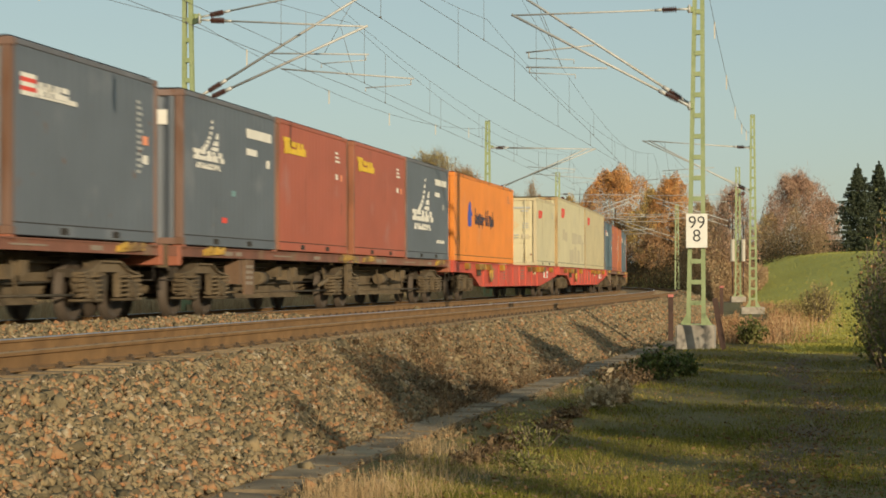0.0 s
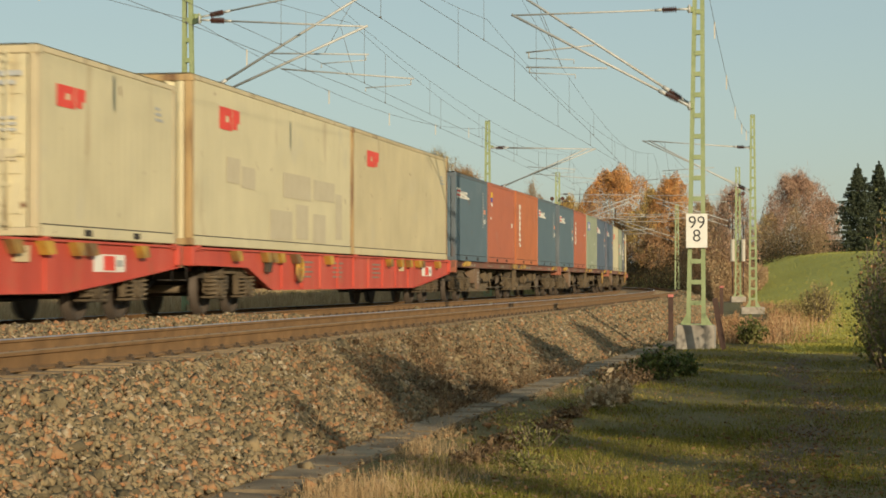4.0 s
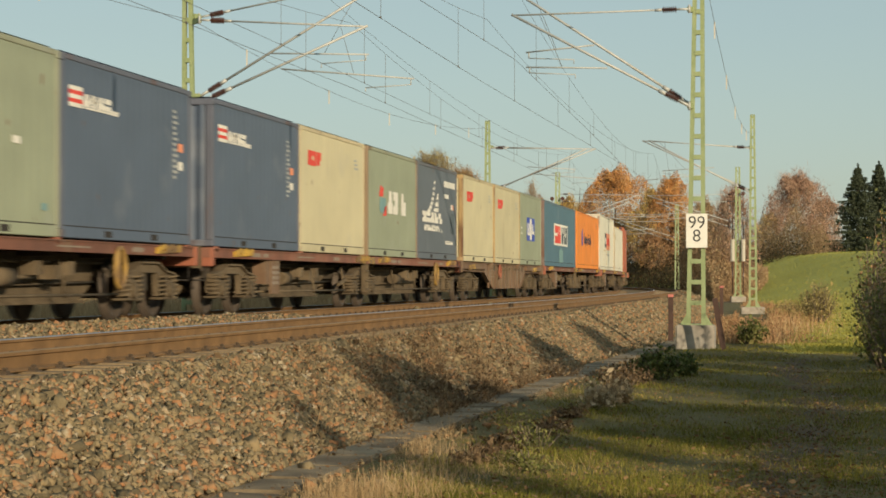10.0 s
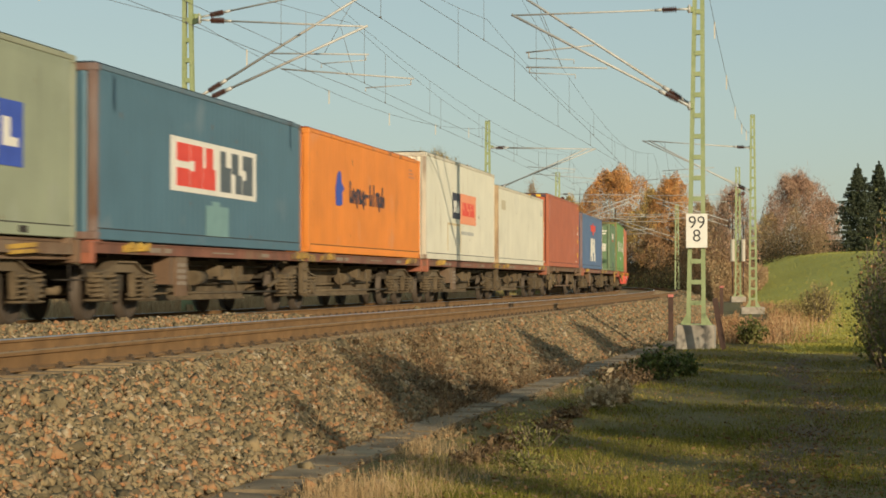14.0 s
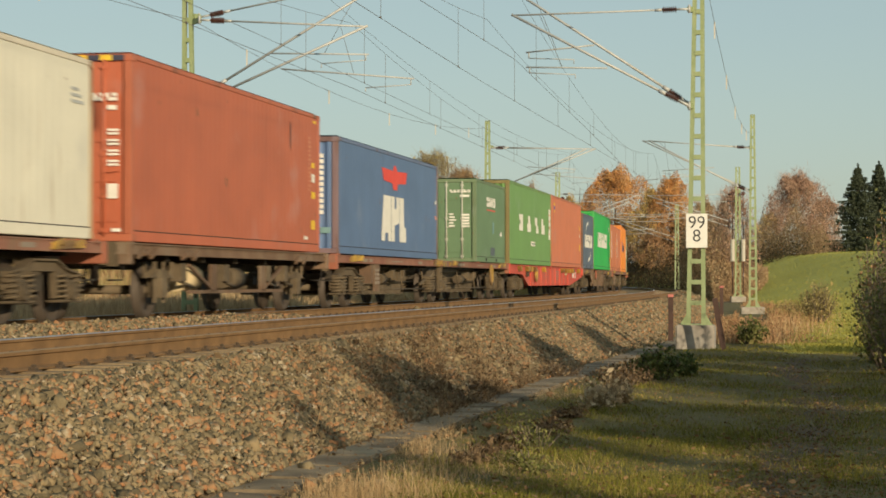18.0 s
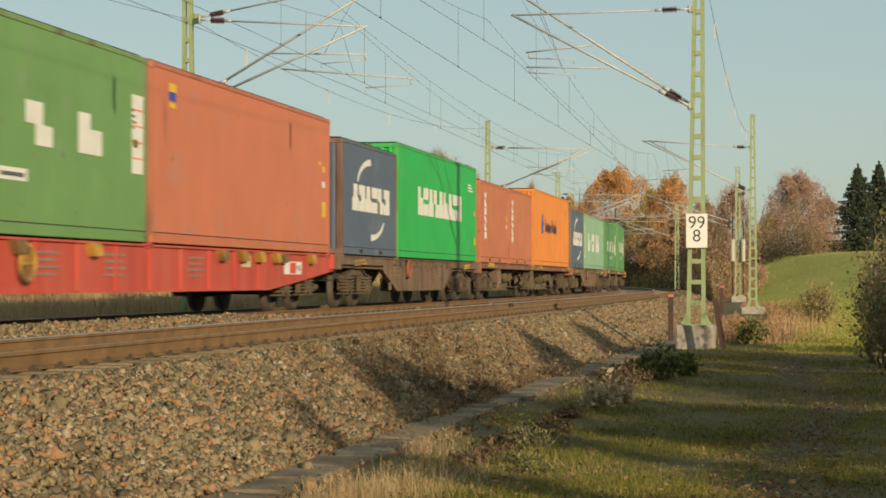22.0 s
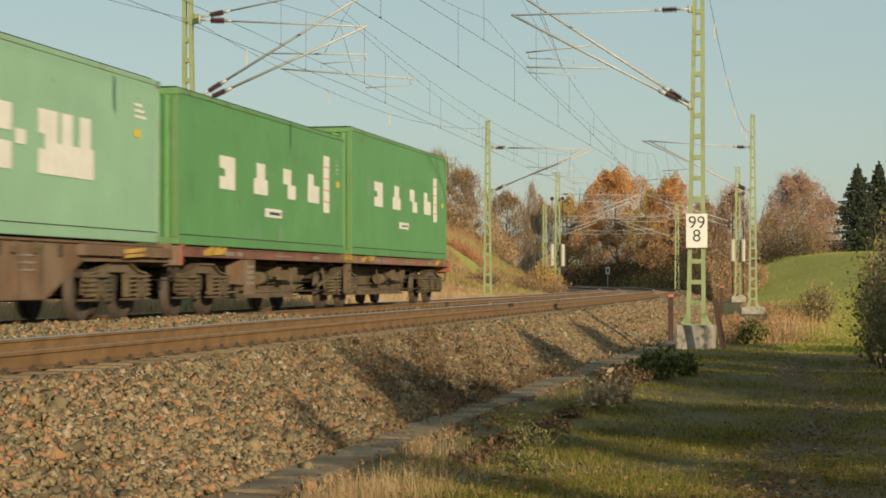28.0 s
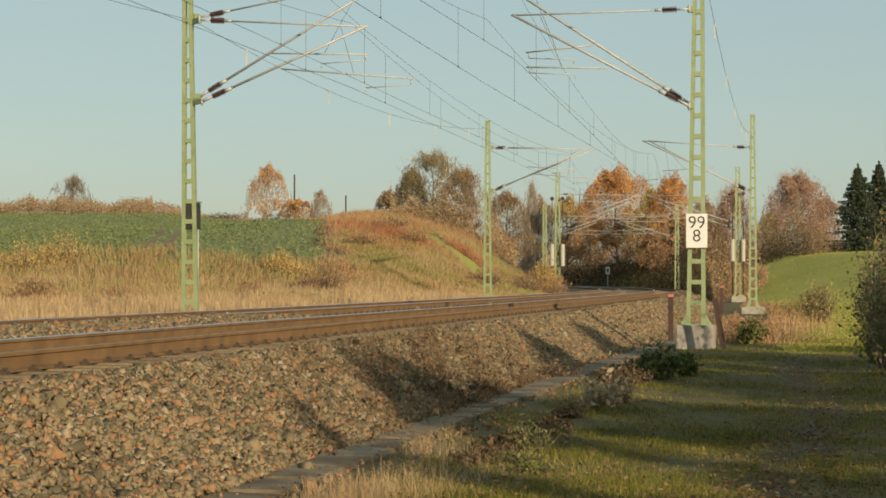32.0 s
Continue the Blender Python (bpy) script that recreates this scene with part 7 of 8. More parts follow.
def wagon_two_axle(uL, uR, label):
    uc = (uL + uR) / 2
    w = thing("flat_wagon", label, "wagon", "wagons of the freight train")
    L2 = (uL - uR) / 2
    for s in (-1, 1):
        bm = bmesh.new()
        beam(bm, -L2, L2, channel(s, 1.05, 1.2, 1.02, 1.195, 0.03))
        part("side_beam", bm, M_WAGON, w)
        bm = bmesh.new()
        bar(bm, (-3.0, s * 1.1, 0.42), (3.0, s * 1.1, 0.42), 0.06, 0.06)
        for x in (-1.6, 1.6):
            box(bm, x - 0.16, x + 0.16, s * 1.1 - 0.03, s * 1.1 + 0.03, 0.42, 0.9)
            bar(bm, (x, s * 1.1, 0.44), (x + (1.4 if x > 0 else -1.4), s * 1.1, 0.88), 0.05, 0.06)
        part("truss", bm, M_WAGON, w)
        for x in (-4.3, 4.3):
            bm = bmesh.new()
            for i in range(6):
                box(bm, x - 0.62 + 0.08 * i, x + 0.62 - 0.08 * i, s * 1.0 - 0.06, s * 1.0 + 0.06, 0.66 + 0.024 * i, 0.68 + 0.024 * i)
            box(bm, x - 0.14, x + 0.14, s * 1.0 - 0.12, s * 1.0 + 0.12, 0.34, 0.66)
            for k in (-0.62, 0.62):
                bar(bm, (x + k, s * 1.0, 0.66), (x + k * 1.15, s * 1.0, 0.92), 0.05, 0.04)
            for k in (-0.22, 0.22):
                box(bm, x + k - 0.04, x + k + 0.04, s * 1.02 - 0.02, s * 1.02 + 0.02, 0.25, 0.92)
            part("leaf_spring", bm, M_DUST, w, "leaf spring over an axle box")
    bm = bmesh.new()
    for i in range(7):
        x = -L2 + 0.4 + (2 * L2 - 0.8) * i / 6
        box(bm, x - 0.07, x + 0.07, -1.06, 1.06, 0.93, 1.1)
    box(bm, -L2 + 0.2, L2 - 0.2, -0.3, 0.3, 0.8, 1.1)
    part("under_frame", bm, M_SHADEGREY, w)
    for x, r_ in ((-2.4, 0.24), (0.4, 0.2)):
        bm = bmesh.new()
        rod(bm, (x - 0.45, -0.8, 0.66), (x + 0.45, -0.8, 0.66), r_, 14)
        part("air_tank", bm, M_TAN if x < 0 else M_DUST, w, "dusty air tank")
    for x in (-3.4, -0.9, 1.9, 3.2):
        bm = bmesh.new()
        box(bm, x - 0.15, x + 0.15, -1.15, -0.95, 0.6, 0.9)
        rod(bm, (x, -1.05, 0.62), (x + 0.8, -1.05, 0.5), 0.03, 6)
        part("brake_lever", bm, M_DUST, w)
    for x in (-L2 + 0.4, -L2 + 2.6, L2 - 2.8):
        bm = bmesh.new()
        for i in range(3):
            bar(bm, (x + 0.3 * i, -1.24, 0.98 + 0.05 * (i % 2)), (x + 0.3 * i + 0.3, -1.24, 1.10), 0.05, 0.07)
        part("lashing_bracket", bm, M_WAGON, w)
    end_gear(w, -L2, -1, M_WAGON)
    end_gear(w, L2, 1, M_WAGON)
    deck_locks(w, (-L2 + 0.2, L2 - 0.2), M_WAGON)
    for x in (-4.3, 4.3):
        ws = child("wheelset", cached("ws", wheelset_mesh), w, "steel wheelset with bright treads")
        WHEELS.append((ws, (x, 0, 0.462), uc - x))
    MOVING.append((w, uc))


# ---- what the train carries ----
MOVING = []
SHORT, LONG = 5.95, 11.88


GLYPHS = [[(0, 1, 0, .38), (.34, 1, .38, .62), (0, 1, .62, 1)], [(0, 1, 0, .5), (.2, .8, .5, 1)], [(0, .64, .48, 1), (.36, 1, 0, .48)], [(0, 1, 0, .62), (0, .5, .62, 1)], [(.22, .78, 0, 1), (0, 1, .36, .74)], [(0, 1, .58, 1), (0, 1, 0, .42)]]


def blocks(x0, x1, z0, z1, order, k="w", gap=0.12):
    """A row of plain notched blocks, one for each number in order."""
    w = (x1 - x0) / len(order)
    out = []
    for i, g in enumerate(order):
        a, b = x0 + i * w, x0 + (i + 1 - gap) * w
        out += [(a + (b - a) * p, a + (b - a) * q, z0 + (z1 - z0) * r, z0 + (z1 - z0) * t, k) for p, q, r, t in GLYPHS[g]]
    return out


def flag_logo(x=0.36, print_=True):
    r = [(x, x + 0.53, 1.86 + 0.06 * i, 1.92 + 0.06 * i, "w" if i % 2 == 0 else "r") for i in range(5)]
    out = [("logo", "small flag of red and white bands", r), ("word_mark", "white word-like blocks", blocks(x + 0.55, x + 1.72, 1.90, 2.08, (1, 4, 1, 5), gap=0.05) + [(x + 0.6, x + 1.7, 1.865, 1.895, "w"), (x + 1.68, x + 2.03, 1.86, 1.93, "w")])]
    if print_:
        out += [("small_print", "faint grey lines", small_print(4.98, 2.15, 13, 0.26)), ("sticker", "white and orange stickers", [(5.25, 5.50, 1.22, 1.36, "w"), (5.25, 5.50, 1.52, 1.66, "s")])]
    return out


SAIL = [((1.42 + 0.22 * i - 0.012 * i * i, 1.30 + 0.085 * i + 0.008 * i * i), 0.50 - 0.045 * i) for i in range(7)]
SAIL_SHAPES = [[(x, z), (x + w * 0.8, z - 0.02), (x + w, z + 0.075), (x + 0.16, z + 0.085)] for (x, z), w in SAIL] + [[(2.25, 1.33), (2.95, 1.31), (3.05, 1.43), (2.45, 1.42)], [(2.5, 1.47), (3.02, 1.47), (2.98, 1.62), (2.62, 1.58)], [(2.72, 1.66), (3.0, 1.66), (3.02, 1.84), (2.86, 1.82)]]


def ship_logo(cx=0.0, cz=0.0, k=1.0):
    """Stepped sail over two rows of blocks; placed by its scale k about the foot (cx, cz)."""
    f = lambda pts: [(cx + k * (x - 0.68), cz + k * (z - 0.76)) for x, z in pts]
    words = blocks(0.68, 3.60, 1.0, 1.29, (0, 5, 1, 3, 2), gap=0.08) + blocks(0.95, 3.22, 0.77, 0.93, (1, 2, 3, 1, 5, 4, 2), gap=0.10)
    return [("logo", "white sail-like stepped shape", [("poly", f(p), "w") for p in SAIL_SHAPES]), ("word_mark", "white word-like blocks", [(cx + k * (a - 0.68), cx + k * (b - 0.68), cz + k * (c - 0.76), cz + k * (d - 0.76), q) for a, b, c, d, q in words])]


def white_bars(x, z, w=1.7):
    return [("white_bar", "broad white bars", [(x, x + w, z, z + 0.17, "w"), (x, x + 0.41 * w, z - 0.32, z - 0.20, "w")])]


def red_logo(x, z, w=1.1, h=0.31):
    return [("logo", "red block-shaped logo", [(x, x + w * 0.30, z, z + h, "r"), (x + w * 0.30, x + w * 0.62, z + h * 0.66, z + h, "r"), (x + w * 0.30, x + w * 0.62, z, z + h * 0.36, "r"), (x + w * 0.46, x + w * 0.62, z + h * 0.36, z + h * 0.66, "r"),
                                               (x + w * 0.66, x + w, z + h * 0.42, z + h, "r"), (x + w * 0.66, x + w * 0.88, z + h * 0.1, z + h * 0.42, "r")]),
            ("small_print", "faint grey lines", small_print(4.9, 2.12, 3, 0.4))]


def emblem(x, letter_x0, letter_x1, dz=0.0):
    z = 1.06 + dz
    outline = [(0.06, 0.0), (0.0, 0.34), (0.16, 0.68), (0.34, 0.78), (0.52, 0.74), (0.58, 0.52), (0.84, 0.40), (0.62, 0.30), (0.66, 0.04), (0.46, 0.0)]
    r = [("poly", [(x + a, z + b) for a, b in outline], "b")]
    w = []
    n = 11
    step = (letter_x1 - letter_x0) / n
    for i in range(n):
        a = letter_x0 + i * step
        hgt = 0.50 if i in (0, 6, 7, 10) else 0.34
        lo = -0.10 if i in (2, 4, 9) else 0
        if i == 5:
            w.append((a, a + step * 0.7, z + 0.28, z + 0.36, "k"))
        elif i == 7:
            w.append((a + step * 0.2, a + step * 0.5, z + 0.10, z + 0.62, "k"))
        else:
            w += [(a, a + step * 0.30, z + 0.10 + lo, z + 0.10 + hgt, "k"), (a + step * 0.30, a + step * 0.84, z + 0.12 + 0.12 * (i % 3), z + 0.22 + 0.12 * (i % 3), "k"), (a + step * 0.58, a + step * 0.84, z + 0.10, z + 0.38, "k")]
    return [("logo", "blue abstract emblem", r), ("word_mark", "dark word-like blocks", w), ("small_print", "faint lines", small_print(10.4, 2.25 + dz, 3, 0.7, "f"))]


def column(x, z0, z1, order, w=0.42, k="w"):
    st = (z1 - z0) / len(order)
    r = []
    for i, g in enumerate(order):
        a = z1 - (i + 1) * st
        r += [(x + w * p, x + w * q, a + st * 0.86 * m_, a + st * 0.86 * t, k) for m_, t, p, q in GLYPHS[g]]
    return [("word_mark", "white upright row of blocks", r)]


def square_logo(x, z, w, h):
    r = [(x, x + w, z, z + h, "b")]
    r2 = [(x + w * 0.38, x + w * 0.60, z + h * 0.04, z + h * 0.96, "w"), (x + w * 0.07, x + w * 0.17, z + h * 0.24, z + h * 0.76, "w"), (x + w * 0.17, x + w * 0.33, z + h * 0.24, z + h * 0.36, "w"), (x + w * 0.25, x + w * 0.33, z + h * 0.36, z + h * 0.76, "w"),
          (x + w * 0.68, x + w * 0.92, z + h * 0.30, z + h * 0.44, "w"), (x + w * 0.68, x + w * 0.80, z + h * 0.44, z + h * 0.74, "w")]
    return [("logo_field", "blue square field", r), ("logo_block", "white blocks on a blue field", r2)]


def four_letters(xs, z, bar_x, plate):
    out = []
    for x, g in zip(xs, (0, 1, 2, 3)):
        out += blocks(x, x + 0.95, z, z + 0.59, (g,), gap=0.0)
    bars = [(bar_x, bar_x + 0.52, z - 0.17 + 0.25 * i, z + 0.05 + 0.25 * i, "w") for i in range(5)]
    px, pz = plate
    return [("word_mark", "four large white notched blocks", out), ("white_bar", "white upright strip in bands", bars + [(bar_x, bar_x + 0.52, z + 0.05 + 0.25 * i, z + 0.08 + 0.25 * i, "s") for i in range(4)]),
            ("plate_mark", "white plate with worn small print", [(px, px + 1.2, pz, pz + 0.17, "w")]), ("small_print", "grey bar", [(px + 0.3, px + 1.1, pz + 0.05, pz + 0.11, "t")]), ("sticker", "faint stickers", small_print(11.1, 2.0, 4, 0.2) + [(11.15, 11.4, 1.45, 1.58, "y")])]


def sweep_shape(cx, cz, r0, a0, a1, w0, w1, tall=0.42, n=7):
    """A tapered arc in x and z between two angles, in degrees."""
    p, q = [], []
    for i in range(n + 1):
        t = i / n
        a = radians(a0 + (a1 - a0) * t)
        w = w0 + (w1 - w0) * t
        p.append((cx + (r0 + w) * math.cos(a), cz + tall * (r0 + w) * math.sin(a)))
        q.append((cx + (r0 - w) * math.cos(a), cz + tall * (r0 - w) * math.sin(a)))
    return ("poly", p + q[::-1], "w")


def arcs_logo():
    r = blocks(1.03, 5.08, 1.01, 1.62, (1, 0, 1, 5, 2, 0), gap=0.06)
    return [("word_mark", "white word-like blocks", r), ("logo", "white curved sweep", [sweep_shape(3.1, 1.55, 1.55, 168, 95, 0.04, 0.19)]), ("logo", "white curved sweep", [sweep_shape(3.05, 1.05, 1.5, -22, -92, 0.04, 0.19)])]


def hazard_top(h):
    return [("hazard_strip", "yellow and black strip under the roof", [(-0.9 + 0.4 * i, -0.7 + 0.4 * i, h - 0.105, h - 0.02, "y") for i in range(5)] + [(-0.7 + 0.4 * i, -0.5 + 0.4 * i, h - 0.105, h - 0.02, "k") for i in range(5)])]


def end_column(k="w", x=0.78):
    return [("end_lettering", "white unreadable blocks", [(x, x + 0.11, 2.12 - 0.125 * i, 2.21 - 0.125 * i, k) for i in range(11)])]


C = container
C("c0", 386.95, SHORT, 0, "beige", "beige steel shipping container on a brown wagon", rusty=True)
C("c1", 380.57, SHORT, 0, "slate", "dark blue-grey steel shipping container with a flag logo", flag_logo(), rusty=True)
C("c2", 373.35, SHORT, 0, "slate", "dark blue-grey steel container with a white sail logo", ship_logo(0.62, 1.32, 0.62) + white_bars(3.85, 2.05) + [("sticker", "small stickers", [(2.9, 3.15, 0.92, 1.02, "t"), (5.2, 5.45, 1.55, 1.7, "w"), (2.3, 2.6, 0.42, 0.52, "r")])], [("end_lettering", "white plate on the end", [(0.55, 0.95, 2.0, 2.25, "w")])], rusty=True)
TEX = [("word_mark", "yellow word-like blocks", blocks(0.62, 2.17, 1.95, 2.20, (1, 5, 1, 3), "y", 0.03) + [(0.40, 0.95, 2.17, 2.26, "y"), (0.50, 0.72, 1.93, 2.17, "y")]), ("small_print", "white short lines", small_print(4.78, 2.18, 3, 0.4, "w") + [(4.8, 5.0, 1.62, 1.74, "w")]), ("sticker", "orange sticker", [(5.25, 5.42, 1.6, 1.74, "s")])]
C("c3", 367.31, SHORT, 0, "red", "faded red steel container with a yellow word mark", TEX, rusty=True)
C("c4", 360.79, SHORT, 0, "red", "faded red steel container with a yellow word mark", TEX, rusty=True)
C("c5", 354.72, SHORT, 0, "slate", "dark blue-grey steel container with a large white sail logo", ship_logo(0.70, 0.76) + white_bars(3.89, 2.06) + [("small_print", "white line", blocks(4.1, 5.3, 0.45, 0.54, (1, 2, 5, 3, 0, 1), gap=0.05)), ("sticker", "small grey plates", [(5.0, 5.25, 1.4, 1.55, "g")])])
C("c6", 347.89, LONG, 0, "orange", "bright orange long container with a blue emblem", emblem(2.42, 3.72, 7.48))
DOORS = [("end_lettering", "red word-like blocks", [(-0.95, -0.78, 2.0, 2.16, "r")] + blocks(-0.70, -0.24, 1.98, 2.17, (3, 5), "r", 0.06)), ("end_print", "grey small print and plates", [(0.32, 1.0, 2.17, 2.24, "g"), (0.62, 0.9, 2.05, 2.11, "g"), (-0.49, -0.31, 0.88, 1.2, "g"), (0.69, 0.91, 1.42, 1.46, "g"), (0.69, 0.91, 1.5, 1.54, "g"), (0.69, 0.91, 1.58, 1.62, "g"), (0.26, 0.54, 1.14, 1.18, "g"), (0.26, 0.50, 1.04, 1.08, "g"), (0.66, 0.92, 1.02, 1.18, "p")]), ("placard", "tan diamond placard", [("poly", [(0.22, 1.54), (0.385, 1.70), (0.55, 1.54), (0.385, 1.38)], "n")])]
C("c7", 329.76, SHORT, 0, "cream", "cream container with its closed doors in view", red_logo(0.7, 1.82), DOORS, doors=True)
PATCH = [("repainted_patch", "tan repaired patches", [(q0, q1, r0, r1, "p") for q0, q1, r0, r1 in ((5.92, 8.1, 1.05, 1.55), (8.35, 10.2, 1.1, 1.52), (2.05, 2.9, 1.16, 1.62), (3.0, 3.9, 1.1, 1.5), (4.95, 6.6, 0.2, 0.78), (6.9, 7.9, 0.25, 0.95), (8.3, 9.4, 0.2, 0.8), (10.3, 10.9, 0.3, 1.3))])]
C("c8", 322.95, LONG, 1, "cream", "tall cream container with rust-stained panels", red_logo(1.61, 2.09, 1.25, 0.40)[:1] + PATCH, rusty=True)
C("c9", 311.00, LONG, 1, "beige", "tall beige container with a red logo and streaks", red_logo(1.5, 2.10, 1.25, 0.38)[:1] + [("small_print", "grey lines", small_print(10.8, 2.3, 3, 0.6))], rusty=True)
C("c10", 297.81, SHORT, 0, "blue", "slate-blue steel container with a flag logo", flag_logo())
C("c11", 291.75, SHORT, 0, "red2", "scuffed red steel container with a small badge", [("logo", "small blue and yellow badge", [(0.62, 0.95, 2.12, 2.29, "y"), (0.62, 0.95, 1.98, 2.12, "b"), (0.64, 0.94, 1.84, 1.94, "w")]), ("scuffs", "dark scuffed patches", [(0.5, 0.75, 1.4, 1.48, "w"), (5.2, 5.45, 1.25, 1.4, "w")])])
C("c12", 285.45, SHORT, 0, "rust", "rust-orange steel container with upright lettering", column(0.78, 0.61, 2.16, (0, 3, 1, 5, 1, 3, 4, 2)) + [("small_print", "faint lines", small_print(4.9, 2.1, 8, 0.3, "f"))])
C("c13", 279.46, SHORT, 0, "blue", "slate-blue steel container with a flag logo", flag_logo())
C("c14", 272.39, SHORT, 0, "blue", "slate-blue steel container with a flag logo", flag_logo())
C("c15", 266.39, SHORT, 0, "red2", "brick-red steel container with upright lettering", column(0.62, 1.05, 2.12, (4, 3, 5, 2, 0), 0.36) + [("sticker", "white sticker", [(5.1, 5.35, 1.5, 1.62, "w")])])
C("c16", 260.11, SHORT, 0, "sage", "grey-green steel container with a blue square logo", square_logo(0.78, 1.86, 1.08, 0.40) + [("sticker", "pale stickers", [(4.3, 4.55, 1.2, 1.3, "w"), (2.9, 3.1, 0.28, 0.36, "w"), (5.3, 5.5, 0.35, 0.45, "t")])])
C("c17", 254.13, SHORT, 0, "navy", "dark blue steel container with a flag logo", flag_logo(0.33))
C("c18", 246.96, SHORT, 0, "navy", "dark blue steel container with a flag logo", flag_logo())
C("c19", 240.96, SHORT, 0, "cream", "cream steel container with a red block logo", red_logo(0.70, 1.81))
C("c20", 234.69, SHORT, 0, "sage", "grey-green steel container with white block letters", [("logo", "red and green badge", [("poly", [(1.3, 1.45), (1.45, 1.72), (1.8, 1.66), (1.75, 1.45)], "r"), ("poly", [(1.35, 1.1), (1.4, 1.42), (2.1, 1.42), (2.05, 1.15), (1.7, 1.02)], "t"), ("poly", [(1.75, 0.98), (2.15, 1.0), (2.15, 1.25), (1.9, 1.2)], "r")]), ("word_mark", "white word-like blocks", blocks(2.29, 3.55, 1.06, 1.62, (1, 0), "w", 0.12) + blocks(3.9, 4.6, 1.06, 1.62, (3,), "w", 0.2))], rusty=True)
C("c21", 228.68, SHORT, 0, "slate", "dark blue-grey steel container with a large white sail logo", ship_logo(0.68, 0.76) + white_bars(3.90, 2.07) + [("small_print", "white line", blocks(4.1, 5.3, 0.44, 0.54, (1, 2, 5, 3, 0, 1), gap=0.05)), ("sticker", "small plates", [(4.95, 5.2, 1.45, 1.6, "w"), (5.2, 5.4, 1.45, 1.6, "s"), (3.4, 3.6, 0.75, 0.85, "g"), (5.0, 5.5, 0.75, 1.35, "d")])])
C("c22", 221.73, SHORT, 0, "cream", "cream steel container with a red block logo", red_logo(0.79, 1.82), rusty=True)
C("c23", 215.62, SHORT, 0, "cream", "cream steel container with a red block logo", red_logo(0.79, 1.82), rusty=True)
C("c24", 209.62, SHORT, 0, "sage", "grey-green container with a blue and white square logo", square_logo(1.86, 0.89, 2.16, 0.86) + [("sticker", "white ticks", [(0.35, 0.6, 1.3, 1.36, "w"), (0.35, 0.6, 1.1, 1.16, "w")])])
FIELD = [("logo_field", "white oblong field", [(3.44, 8.53, 0.88, 1.78, "w")])]
FIELD_WORD = [("word_mark", "red and dark word-like blocks", blocks(3.75, 5.95, 0.97, 1.69, (5, 0, 1), "r", 0.04) + blocks(6.22, 8.32, 0.97, 1.69, (3, 2, 0), "d", 0.06))]
C("c25", 202.85, LONG, 0, "teal", "teal-blue long container with a white name field", FIELD + FIELD_WORD + [("patch", "pale teal repainted patch", [(5.39, 6.74, 0.17, 0.70, "t"), (5.75, 6.2, 0.70, 0.78, "t")])], end_column(), rusty=True)
C("c26", 190.34, LONG, 0, "orange", "bright orange long container with a blue emblem", emblem(2.36, 3.70, 7.46))
PO = [("logo_field", "dark blue and salmon name fields", [(4.1, 5.4, 1.22, 1.98, "k"), (5.4, 8.2, 1.10, 2.0, "s")]), ("panel_outline", "ochre panel outline", [(3.3, 5.5, 1.02, 1.08, "n"), (3.3, 3.38, 0.25, 1.05, "n"), (5.42, 5.5, 0.25, 1.05, "n")]), ("small_print", "grey line", [(5.6 + 0.28 * i, 5.8 + 0.28 * i, 0.78, 0.88, "g") for i in range(8)])]
C("c27", 177.66, LONG, 1, "white", "tall white insulated container with a salmon name field", PO + [("word_mark", "pale word-like blocks", blocks(4.25, 5.3, 1.4, 1.75, (0, 2, 3), "w") + blocks(5.7, 7.9, 1.35, 1.75, (1, 0, 3, 5, 2, 0, 1), "r"))])
C("c28", 164.98, LONG, 0, "white", "off-white insulated long container with a grey placard", [("placard", "grey faded placard", [(0.79, 1.72, 1.82, 2.14, "p")]), ("small_print", "grey lines", small_print(11.0, 2.1, 3, 0.5))], doors=True, rusty=True)
C("c29", 151.43, LONG, 1, "brown", "tall brick-red long container on a two-axle wagon", [("sticker", "yellow and white stickers", [(11.2, 11.45, 1.76, 1.87, "y"), (11.2, 11.46, 1.46, 1.63, "w"), (11.2, 11.5, 1.12, 1.26, "y"), (11.17, 11.48, 0.47, 0.66, "y"), (10.6, 10.85, 0.25, 0.32, "w"), (11.3, 11.55, 2.7, 2.76, "y")]), ("small_print", "faint pink lines", small_print(10.93, 2.35, 13, 0.24, "f"))],
  hazard_top(2.896) + [("end_lettering", "white unreadable lines", blocks(0.5, 1.0, 2.17, 2.29, (1, 3, 0, 2, 5), "w", 0.1) + [(0.83, 0.98, 2.03, 2.10, "w")] + [(0.83, 1.02, 1.70 - 0.16 * i - d_, 1.735 - 0.16 * i - d_, "w") for i in range(4) for d_ in (0, 0.055)] + [(0.83, 1.0, 0.66, 0.89, "w"), (0.9, 1.05, 0.15, 0.2, "w")])], doors=True)
